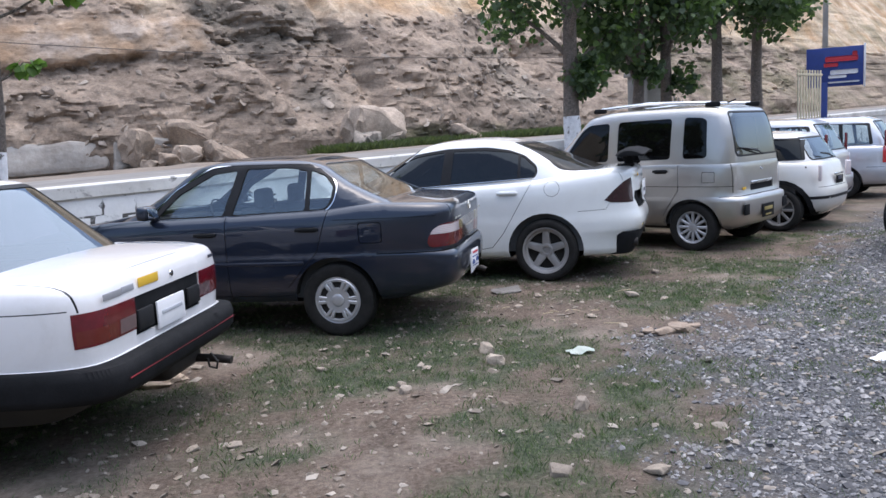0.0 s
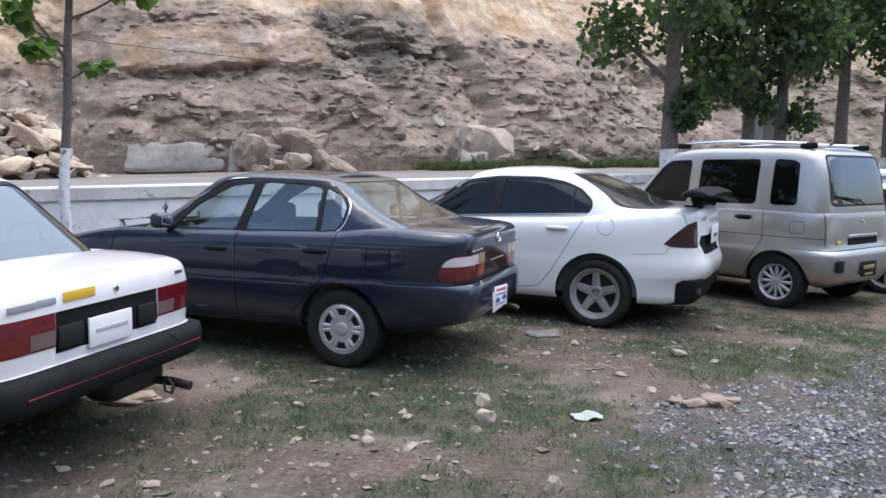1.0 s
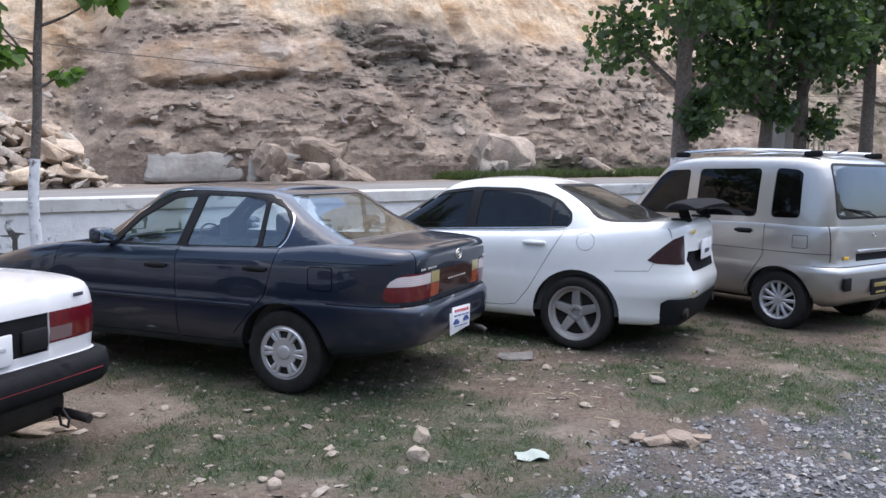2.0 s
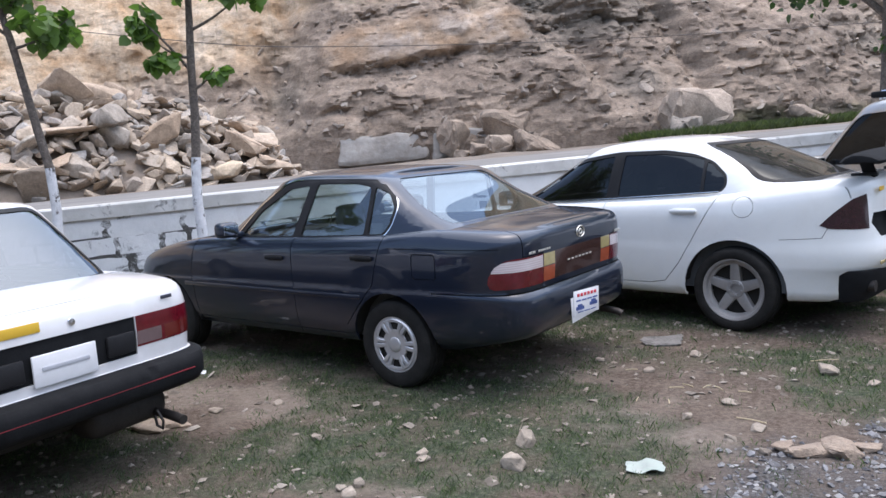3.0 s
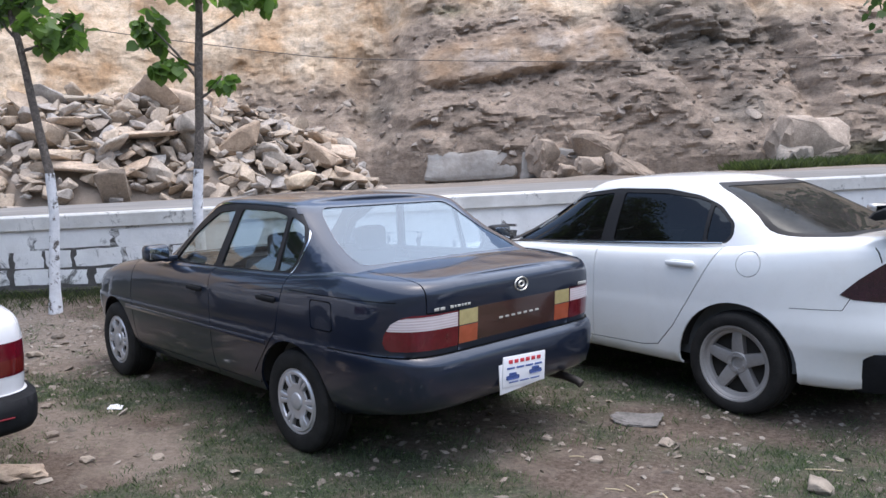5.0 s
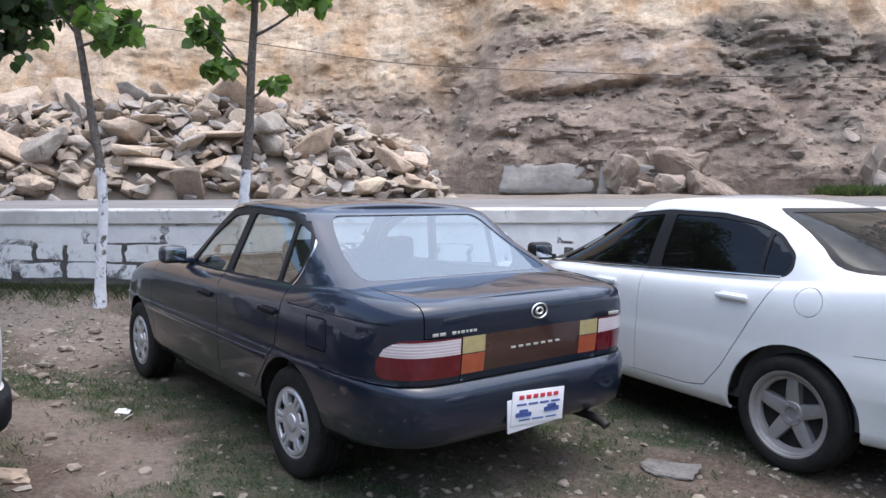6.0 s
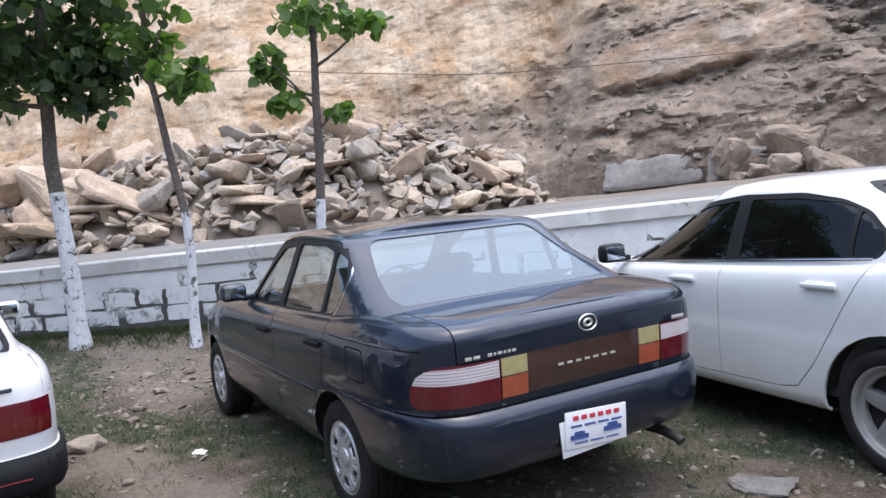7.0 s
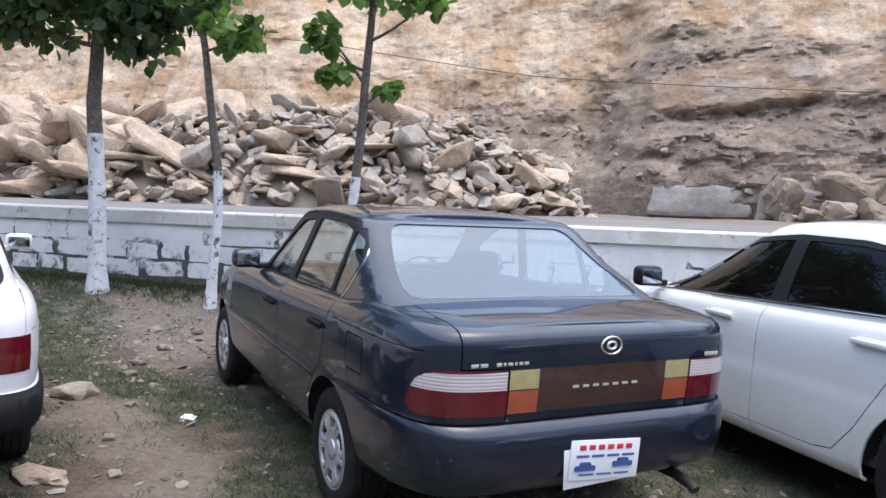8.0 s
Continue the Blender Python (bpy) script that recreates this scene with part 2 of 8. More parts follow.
def block(x=(-99, 99), y=(-99, 99), z=(-99, 99)):
    planes = []
    for k, (lo, hi) in enumerate((x, y, z)):
        e = Vector((0, 0, 0))
        e[k] = 1
        if lo > -99:
            planes.append((e * lo, -e))
        if hi < 99:
            planes.append((e * hi, e.copy()))
    return planes


def carve(bm, faces, planes):
    """Cuts the faces along convex planes and returns those inside all of them."""
    inside = list(faces)
    for co, no in planes:
        if not inside:
            return []
        geom = list({g for f in inside for g in (*f.verts, *f.edges)}) + inside
        res = bmesh.ops.bisect_plane(bm, geom=geom, dist=1e-6, plane_co=co, plane_no=no)
        inside = [f for f in res["geom"] if isinstance(f, bmesh.types.BMFace) and (f.calc_center_median() - co).dot(no) < 0]
    return inside


def take(bm, faces, sink=0.0, rim=0.0):
    """A new bmesh of these faces, sunk along their normals; rim turns its open edges inwards."""
    out, made = bmesh.new(), {}
    for f in faces:
        for v in f.verts:
            if v not in made:
                made[v] = out.verts.new(v.co - v.normal * sink)
    for f in faces:
        try:
            out.faces.new([made[v] for v in f.verts])
        except ValueError:
            pass
    if rim:
        out.normal_update()
        edges = [e for e in out.edges if len(e.link_faces) == 1]
        normal = {v: v.normal.copy() for e in edges for v in e.verts}
        res = bmesh.ops.extrude_edge_only(out, edges=edges)
        newv = [g for g in res["geom"] if isinstance(g, bmesh.types.BMVert)]
        old = {}
        for v in newv:
            for e in v.link_edges:
                o = e.other_vert(v)
                if o in normal:
                    old[v] = normal[o]
        for v in newv:
            v.co -= old.get(v, Vector((0, 0, 0))) * rim
    return out
# ---------------------------------------------------------------- the site
# u runs along the road, v across it (the wall's face is at v = 10.75).
TH = radians(129.5)
NV, UV = Vector((math.cos(TH), math.sin(TH), 0)), Vector((math.sin(TH), -math.cos(TH), 0))
WALL_V = 10.75


def site(u, v, z=0.0):
    p = UV * u + NV * v
    return Vector((p.x, p.y, z))


SITE_M = Matrix(((UV.x, NV.x, 0, 0), (UV.y, NV.y, 0, 0), (0, 0, 1, 0), (0, 0, 0, 1)))


def wall_top(u):
    return 1.125 + 0.0232 * u


def road_z(u, v):
    return wall_top(u) - 0.03 - 0.013 * (v - 11.0)


def lattice(x, y, z, seed):
    """Hashed values at whole-number points."""
    h = (x * 374761393 + y * 668265263 + z * 1274126177 + seed * 974634637) & 0x7FFFFFFF
    h = ((h ^ (h >> 13)) * 1103515245) & 0x7FFFFFFF
    return ((h ^ (h >> 16)) & 0xFFFF) / 65535.0


def vnoise(x, y, z=0.0, seed=1):
    """Smooth value noise, 0 to 1, for arrays."""
    x, y, z = np.broadcast_arrays(np.asarray(x, float), np.asarray(y, float), np.asarray(z, float))
    xi, yi, zi = (np.floor(a).astype(np.int64) for a in (x, y, z))
    xf, yf, zf = x - xi, y - yi, z - zi
    xf, yf, zf = (a * a * (3 - 2 * a) for a in (xf, yf, zf))
    out = 0
    for dx in (0, 1):
        for dy in (0, 1):
            for dz in (0, 1):
                w = (xf if dx else 1 - xf) * (yf if dy else 1 - yf) * (zf if dz else 1 - zf)
                out = out + w * lattice(xi + dx, yi + dy, zi + dz, seed)
    return out


def fbm(x, y, z=0.0, octaves=5, seed=1, gain=0.5):
    out, amp, total = 0, 1.0, 0.0
    for k in range(octaves):
        out = out + amp * vnoise(x * 2**k, y * 2**k, z * 2**k, seed + k)
        total += amp
        amp *= gain
    return out / total


def cells(x, y, seed=1, offsets=False):
    """Nearest and second-nearest distances to scattered points, and the nearest one's value."""
    xi, yi = np.floor(x).astype(np.int64), np.floor(y).astype(np.int64)
    f1, f2, val, ox, oy = np.full(x.shape, 9.0), np.full(x.shape, 9.0), np.zeros(x.shape), np.zeros(x.shape), np.zeros(x.shape)
    for dx in (-1, 0, 1):
        for dy in (-1, 0, 1):
            px = xi + dx + lattice(xi + dx, yi + dy, 0 * xi, seed)
            py = yi + dy + lattice(xi + dx, yi + dy, 0 * xi + 7, seed)
            d = np.hypot(px - x, py - y)
            v = lattice(xi + dx, yi + dy, 0 * xi + 3, seed)
            near = d < f1
            f2 = np.where(near, f1, np.minimum(f2, d))
            val = np.where(near, v, val)
            ox, oy = np.where(near, x - px, ox), np.where(near, y - py, oy)
            f1 = np.where(near, d, f1)
    return (f1, f2, val, ox, oy) if offsets else (f1, f2, val)


def mesh_from(name, verts, faces, material, smooth=True, attrs=None):
    me = bpy.data.meshes.new(name)
    verts, faces = np.asarray(verts, np.float32), np.asarray(faces, np.int32)
    me.vertices.add(len(verts))
    me.vertices.foreach_set("co", verts.ravel())
    k = faces.shape[1]
    me.loops.add(faces.size)
    me.loops.foreach_set("vertex_index", faces.ravel())
    me.polygons.add(len(faces))
    me.polygons.foreach_set("loop_start", np.arange(0, faces.size, k, dtype=np.int32))
    me.polygons.foreach_set("use_smooth", np.full(len(faces), smooth))
    for key, val in (attrs or {}).items():
        me.attributes.new(key, "FLOAT", "POINT").data.foreach_set("value", np.asarray(val, np.float32).ravel())
    me.update(calc_edges=True)
    me.validate()
    me.materials.append(material)
    return new(name, me)


def grid_faces(rows, cols):
    a = np.arange(rows * cols).reshape(rows, cols)
    return np.stack([a[:-1, :-1], a[:-1, 1:], a[1:, 1:], a[1:, :-1]], -1).reshape(-1, 4)


def attribute(nt, key):
    n = nt.nodes.new("ShaderNodeAttribute")
    n.attribute_name = key
    return n.outputs["Fac"]


# ---------------------------------------------------------------- ground
def ground_material():
    m, nt, n, l, b = nodes_of("earth_grass_gravel")
    soil = ramp(nt, link_noise(nt, 1.3, 8, 0.65), (0.3, (0.055, 0.041, 0.032)), (0.5, (0.120, 0.088, 0.067)), (0.7, (0.25, 0.195, 0.153)))
    soil = mix(nt, 0.55, soil, ramp(nt, link_noise(nt, 28, 7, 0.75), (0.37, (0.030, 0.022, 0.018)), (0.63, (0.215, 0.172, 0.138))))
    turf = ramp(nt, link_noise(nt, 35, 5, 0.7), (0.34, (0.024, 0.030, 0.018)), (0.56, (0.072, 0.085, 0.052)), (0.70, (0.17, 0.165, 0.118)))
    grit = ramp(nt, link_noise(nt, 70, 3, 0.6), (0.3, (0.03, 0.029, 0.03)), (0.55, (0.10, 0.10, 0.104)), (0.75, (0.24, 0.24, 0.25)))
    sand = ramp(nt, math_node(nt, "MULTIPLY_ADD", attribute(nt, "sand"), 0.28, link_noise(nt, 0.9, 7, 0.6)), (0.50, (0, 0, 0)), (0.62, (0.75, 0.75, 0.75)))
    soil = mix(nt, sand, soil, ramp(nt, link_noise(nt, 22, 6, 0.7), (0.3, (0.135, 0.108, 0.086)), (0.7, (0.30, 0.253, 0.212))))
    base = mix(nt, attribute(nt, "grass"), soil, turf)
    base = mix(nt, attribute(nt, "gravel"), base, grit)
    l.new(base, b.inputs["Base Color"])
    b.inputs["Roughness"].default_value = 0.97
    b.inputs["Specular IOR Level"].default_value = 0.2
    bump(nt, b, link_noise(nt, 45, 8, 0.7), 0.9, 0.02)
    return m


def axis_lines(lo, hi, step, far):
    mid = np.arange(lo, hi + step / 2, step)
    out, d, p = [], step, 0.0
    while p < far:
        d *= 1.35
        p += d
        out.append(p)
    out = np.array(out)
    return np.r_[(lo - out)[::-1], mid, hi + out]


def grass_mask(x, y):
    """Where grass grows, 0 to 1."""
    g = fbm(x * 0.85 + 3, y * 0.85, 0, 4, 11) + 0.75 * (fbm(x * 5, y * 5, 0, 4, 15) - 0.5)
    spots = ((-0.55, 6.3, 0.75, 0.3), (0.35, 6.75, 0.35, 0.15), (1.98, 7.75, 0.7, 0.3), (2.6, 7.25, 0.6, 0.4), (1.85, 5.25, 0.5, 0.28), (0.14, 4.55, 0.35, 0.22), (0.8, 4.3, 0.4, 0.25), (0.25, 3.75, 0.35, 0.22), (-0.8, 4.2, 0.25, 0.15), (3.1, 6.4, 0.6, 0.4), (0.0, 5.72, 0.9, 0.3), (-0.4, 5.4, 0.8, 0.3), (1.85, 7.2, 0.3, 0.45),
             (-0.9, 5.65, 0.4, 0.2), (0.8, 5.95, 0.5, 0.25), (1.3, 5.2, 0.4, 0.3), (-6.1, 6.9, 0.9, 0.45), (-4.0, 6.3, 0.6, 0.22), (-2.4, 7.0, 0.7, 0.25), (0.2, 8.6, 0.8, 0.25), (-7.3, 7.8, 1.5, 0.5), (-3.2, 6.62, 0.5, 0.2), (-0.9, 6.35, 0.5, 0.25), (-2.6, 6.75, 0.6, 0.2), (3.6, 8.6, 0.8, 0.5), (-1.9, 5.3, 0.4, 0.25), (-5.4, 6.4, 0.6, 0.3))
    for sx, sy, rx, ry in spots:
        g = g + 0.46 * np.exp(-(((x - sx) / rx) ** 2 + ((y - sy) / ry) ** 2))
    bare = ((0.9, 7.15, 0.7, 0.4), (-0.4, 4.1, 0.35, 0.35), (-0.25, 4.75, 0.35, 0.25), (1.7, 6.27, 0.3, 0.22), (-2.3, 6.12, 0.6, 0.25), (-4.7, 7.0, 0.7, 0.3), (-6.0, 7.6, 1.3, 0.4), (-1.5, 6.15, 0.4, 0.2), (-1.8, 5.9, 0.5, 0.3), (-1.6, 4.6, 0.8, 0.5))
    for sx, sy, rx, ry in bare:
        g = g - 0.32 * np.exp(-(((x - sx) / rx) ** 2 + ((y - sy) / ry) ** 2))
    return np.clip((g - 0.42) * 2.8, 0, 1) * (0.45 + 0.55 * np.clip((fbm(x * 9, y * 9, 0, 3, 19) - 0.35) * 4, 0, 1))


def gravel_mask(x, y):
    edge = np.interp(y, [-9, 3.0, 3.8, 5.1, 6.0, 6.9, 7.7, 8.8, 11, 30], [0.45, 0.55, 0.95, 1.15, 1.6, 2.3, 3.1, 3.9, 5.4, 22])
    wob = 0.9 * (fbm(x * 1.5, y * 1.5, 0, 4, 31) - 0.5) + 0.7 * (fbm(x * 6, y * 6, 0, 2, 37) - 0.5)
    return np.clip((x - edge + 0.1 + 1.5 * wob) * 1.5, 0, 1) * np.clip(1.6 - 2.6 * np.clip(fbm(x * 1.1 + 9, y * 1.1, 0, 4, 41) - 0.38, 0, 1), 0, 1)


def ground_z(x, y):
    x, y = np.asarray(x, float), np.asarray(y, float)
    v = x * NV.x + y * NV.y
    u = x * UV.x + y * UV.y
    bank = 0.20 * np.clip((v - 8.3) / 2.2, 0, 1) ** 1.5 * np.clip((12 - u) / 8, 0.4, 1)
    near = np.exp(-((np.hypot(x, y - 5) / 14) ** 2))
    bank = bank + 0.14 * np.clip(1.5 - np.hypot((x - 6.6) / 1.6, (y - 9.1) / 1.5), 0, 1)
    return bank + near * (0.03 * (fbm(x * 1.2, y * 1.2, 0, 4, 51) - 0.5) + 0.016 * (fbm(x * 7, y * 7, 0, 3, 57) - 0.5))


gx, gy = axis_lines(-9.0, 8.0, 0.06, 420), axis_lines(-2.5, 11.5, 0.06, 420)
X, Y = np.meshgrid(gx, gy)
GR = gravel_mask(X, Y)
GS = grass_mask(X, Y) * (1 - 0.35 * GR)
SD = np.exp(-(((X + 6.0) / 1.8) ** 2 + ((Y - 7.55) / 0.55) ** 2)) + 0.7 * np.exp(-(((X + 2.2) / 1.0) ** 2 + ((Y - 6.1) / 0.3) ** 2))
far = np.hypot(X, Y - 6) > 25
Z = np.where(far, -0.02, ground_z(X, Y))
ground = mesh_from("ground", np.stack([X, Y, Z], -1).reshape(-1, 3), grid_faces(len(gy), len(gx)), ground_material(), True, {"grass": GS * (1 - 0.6 * np.clip(SD, 0, 1)), "gravel": GR, "sand": SD})
tagged(ground, "trodden brown earth with thin grass and grey gravel", "ground", kind="structure")

# road and its dusty verge
ASPHALT = surface("asphalt_dusty", (0.15, 0.145, 0.14), 0.9, vary=0.22, scale=0.7, fine=60, relief=0.4, second=(0.25, 0.235, 0.22))
SHOULDER = surface("road_shoulder", (0.14, 0.115, 0.092), 0.97, vary=0.3, scale=0.9, fine=25, relief=0.6, second=(0.26, 0.215, 0.175), depth=0.03)
us, vs = np.arange(-90, 140.1, 1.0), np.array([11.02, 11.4, 12, 13, 15, 17, 19, 21.4])
U, V = np.meshgrid(us, vs)
P = np.stack([UV.x * U + NV.x * V, UV.y * U + NV.y * V, road_z(U, V)], -1).reshape(-1, 3)
tagged(mesh_from("road", P, grid_faces(len(vs), len(us)), ASPHALT), "pale dusty asphalt road above the car park", "road", kind="structure")
us, vs = np.arange(-90, 140.1, 0.4), np.r_[np.arange(21.4, 40, 0.35), np.arange(40, 60, 3)]
U, V = np.meshgrid(us, vs)
ZZ = road_z(U, V) + np.clip((V - 21.4) * 2, 0, 1) * (0.25 * (fbm(U * 0.4, V * 0.4, 0, 5, 61) - 0.42) * np.clip((V - 23) / 4, 0.15, 1)) - 0.004
P = np.stack([UV.x * U + NV.x * V, UV.y * U + NV.y * V, ZZ], -1).reshape(-1, 3)
tagged(mesh_from("road_shoulder", P, grid_faces(len(vs), len(us)), SHOULDER), "dusty brown earth shoulder along the road", "ground", kind="structure")


# ---------------------------------------------------------------- the cut hillside
def hill_material():
    m, nt, n, l, b = nodes_of("cut_rock_and_earth")
    geo = n.new("ShaderNodeNewGeometry")
    mapn = n.new("ShaderNodeMapping")
    mapn.inputs["Rotation"].default_value = (radians(7), radians(-6), -TH)
    mapn.inputs["Scale"].default_value = (0.5, 0.5, 2.2)
    l.new(geo.outputs["Position"], mapn.inputs[0])
    strata = n.new("ShaderNodeTexNoise")
    strata.inputs["Scale"].default_value, strata.inputs["Detail"].default_value, strata.inputs["Roughness"].default_value = 0.9, 7, 0.68
    l.new(mapn.outputs[0], strata.inputs["Vector"])
    rock = ramp(nt, strata.outputs["Fac"], (0.28, (0.155, 0.122, 0.098)), (0.43, (0.268, 0.213, 0.172)), (0.56, (0.365, 0.30, 0.245)), (0.70, (0.465, 0.397, 0.333)))
    rock = mix(nt, 0.45, rock, ramp(nt, link_noise(nt, 1.9, 9, 0.7), (0.3, (0.106, 0.084, 0.069)), (0.5, (0.246, 0.201, 0.165)), (0.72, (0.414, 0.356, 0.304))))
    loess = ramp(nt, link_noise(nt, 0.9, 9, 0.68), (0.3, (0.414, 0.308, 0.207)), (0.5, (0.581, 0.466, 0.343)), (0.7, (0.669, 0.576, 0.466)))
    rust = ramp(nt, link_noise(nt, 0.42, 6, 0.6), (0.47, (0, 0, 0)), (0.63, (1, 1, 1)))
    loess = mix(nt, math_node(nt, "MULTIPLY", rust, 0.75), loess, (0.43, 0.27, 0.145))
    earth = ramp(nt, link_noise(nt, 1.3, 9, 0.7), (0.3, (0.175, 0.138, 0.11)), (0.5, (0.285, 0.232, 0.188)), (0.7, (0.39, 0.328, 0.272)))
    slate = ramp(nt, strata.outputs["Fac"], (0.3, (0.105, 0.096, 0.084)), (0.55, (0.205, 0.184, 0.158)), (0.75, (0.34, 0.30, 0.257)))
    bare = ramp(nt, link_noise(nt, 0.55, 7, 0.62), (0.38, (0.33, 0.225, 0.145)), (0.5, (0.40, 0.305, 0.225)), (0.62, (0.47, 0.40, 0.345)))
    base = mix(nt, attribute(nt, "soil"), rock, earth)
    base = mix(nt, attribute(nt, "loess"), base, loess)
    base = mix(nt, attribute(nt, "slate"), base, slate)
    base = mix(nt, attribute(nt, "ledge"), base, bare)
    base = mix(nt, attribute(nt, "green"), base, ramp(nt, link_noise(nt, 3, 6), (0.35, (0.05, 0.06, 0.03)), (0.65, (0.14, 0.14, 0.07))))
    speck = ramp(nt, link_noise(nt, 6, 7, 0.75), (0.32, (0.62, 0.61, 0.60)), (0.5, (1.0, 1.0, 1.0)), (0.68, (1.35, 1.33, 1.30)))
    base = mix(nt, math_node(nt, "MULTIPLY_ADD", attribute(nt, "ledge"), -0.3, 0.65), base, speck, "MULTIPLY")
    base = mix(nt, 0.8, base, ramp(nt, link_noise(nt, 0.33, 5, 0.6, 0.5), (0.33, (0.70, 0.67, 0.65)), (0.5, (1.0, 0.98, 0.96)), (0.66, (1.24, 1.20, 1.15))), "MULTIPLY")
    # broken blocks: tone from block to block, dark cracks between them
    block_tone = ramp(nt, attribute(nt, "block"), (0.0, (0.62, 0.61, 0.60)), (0.5, (1.0, 0.99, 0.98)), (1.0, (1.38, 1.36, 1.33)))
    base = mix(nt, math_node(nt, "MULTIPLY_ADD", attribute(nt, "loess"), -0.6, 0.8), base, block_tone, "MULTIPLY")
    bend = n.new("ShaderNodeTexNoise")
    bend.inputs["Scale"].default_value, bend.inputs["Detail"].default_value = 1.7, 5
    l.new(mapn.outputs[0], bend.inputs["Vector"])
    where = mix(nt, 0.35, mapn.outputs[0], bend.outputs["Color"], "ADD")
    for size, depth in ((2.6, 0.35), (5.5, 0.35)):
        vor = n.new("ShaderNodeTexVoronoi")
        vor.feature = "DISTANCE_TO_EDGE"
        vor.inputs["Scale"].default_value = size
        l.new(where, vor.inputs["Vector"])
        crack = ramp(nt, vor.outputs["Distance"], (0.0, (0.35, 0.34, 0.33)), (0.09, (1, 1, 1)))
        fade = math_node(nt, "MULTIPLY", ramp(nt, link_noise(nt, 0.9 * size, 3), (0.42, (0, 0, 0)), (0.6, (1, 1, 1))), depth)
        base = mix(nt, fade, base, crack, "MULTIPLY")
    l.new(base, b.inputs["Base Color"])
    b.inputs["Roughness"].default_value = 0.95
    b.inputs["Specular IOR Level"].default_value = 0.25
    h = math_node(nt, "ADD", link_noise(nt, 9, 9, 0.75), math_node(nt, "MULTIPLY", strata.outputs["Fac"], 1.4))
    bump(nt, b, h, 0.8, 0.10)
    return m


def bell(x, c, w):
    return np.exp(-(((x - c) / w) ** 2))


FOOT = curve((-90, 33), (-30, 33), (-12, 34.5), (0, 36.5), (4, 36), (7, 34.4), (11, 32.8), (15, 31.2), (21, 29.6), (30, 29), (50, 30), (140, 34))
PROFILE = curve((0.0, 0.0), (0.6, 0.25), (1.4, 1.0), (2.6, 2.2), (4.0, 3.3), (5.0, 4.0), (6.2, 4.7), (7.2, 5.5), (9.5, 7.2), (13, 9.6), (20, 15), (32, 26), (50, 48))
# over the car park the slope eases off towards its top
SETBACK = curve((0, 0), (12.5, 0), (17, 1.8), (20, 6), (26, 21), (34, 57), (50, 152))
hu = np.r_[np.arange(-90, -27, 1.2), np.arange(-27, 36, 0.10), np.arange(36, 75, 0.3), np.arange(75, 141, 2.0)]
hh = np.r_[-1.8, np.arange(-0.1, 12.5, 0.09), np.arange(12.6, 20, 0.35), np.arange(20.5, 50, 2.0)]
U, H = np.meshgrid(hu, hh)


def edge(x, soft=1.0):
    """A smooth step from 0 to 1 about x = 0."""
    t = np.clip(x / soft * 0.5 + 0.5, 0, 1)
    return t * t * (3 - 2 * t)


wx, wy = fbm(U * 0.5, H * 0.5, 0, 4, 85) - 0.5, fbm(U * 0.5, H * 0.5, 5, 4, 87) - 0.5
q = H - 0.075 * (U - 8) + 0.5 * wy                    # height across the beds, which dip to one side
Uw = U + 1.2 * wx
# a bare tan ledge, the rock mass under it, a second mass beyond a joint, dark shale, pale loess and loose soil
ledge = edge(q - 3.75, 0.3) * edge(5.75 - 0.07 * np.abs(Uw - 11) ** 1.3 - q, 0.5) * edge(Uw - 7.0, 0.5) * edge(15.7 - Uw, 0.7)
mass = edge(Uw - 5.6, 1.2) * edge(18.0 - Uw, 1.2) * edge(7.0 - q, 1.0)
mass_b = edge(Uw - 22.3, 0.4) * edge(30.5 - Uw, 2.5) * edge(7.2 - H + 0.5 * wx, 1.5)
left = edge(5.0 - Uw + 0.25 * (H - 5), 1.6)
loess = np.clip(left * edge(H - 4.4 - 0.55 * np.clip(U + 1, -5.5, 0), 1.6) + 0.85 * edge(Uw - 13, 2) * edge(H - 6.6 + 2.2 * wx, 0.8) + 0.75 * edge(H - 7.6 + 2.0 * wy, 1.0), 0, 1)
loess = np.clip(loess * (0.75 + 0.9 * fbm(U * 0.3, H * 0.35, 0, 4, 73)), 0, 1)
slate = np.clip(0.95 * edge(Uw - 15.2, 0.8) * edge(22.3 - Uw, 0.8) * edge(q - 3.2, 0.6) * edge(6.6 - q, 0.8) + 1.3 * bell(U, 19.3, 1.3) * bell(H, 1.9, 0.75) + 0.9 * bell(U, 4.9, 1.2) * bell(H, 2.2, 1.6) + 1.0 * bell(U, 31.5, 3.0) * bell(H, 2.4, 2.2) + 0.5 * bell(U, 14, 1.6) * bell(H, 6.6, 0.8) - 0.3 + 1.1 * (fbm(U * 0.55, q * 1.3, 0, 4, 77) - 0.5), 0, 1)
green = np.clip(np.clip((U - 30) / 18, 0, 0.8) + 1.3 * bell(U, 24, 5.5) * bell(H, 0.0, 0.55) + 0.8 * bell(U, 8, 5) * bell(H, 7.4, 0.4) - 0.75 + 1.3 * (fbm(U * 0.7, H * 1.0, 0, 4, 79) - 0.35), 0, 1)
soil = np.clip(0.32 + 1.7 * (fbm(U * 0.33, H * 0.45, 2, 4, 75) - 0.42) + 0.5 * edge(Uw - 0.5, 1.5) * edge(6.0 - Uw, 1.5) * edge(4.8 - H, 1) - 0.8 * ledge - 0.45 * slate - 0.5 * loess, 0, 1)
wide = fbm(U * 0.12, H * 0.14, 0, 3, 81) - 0.5


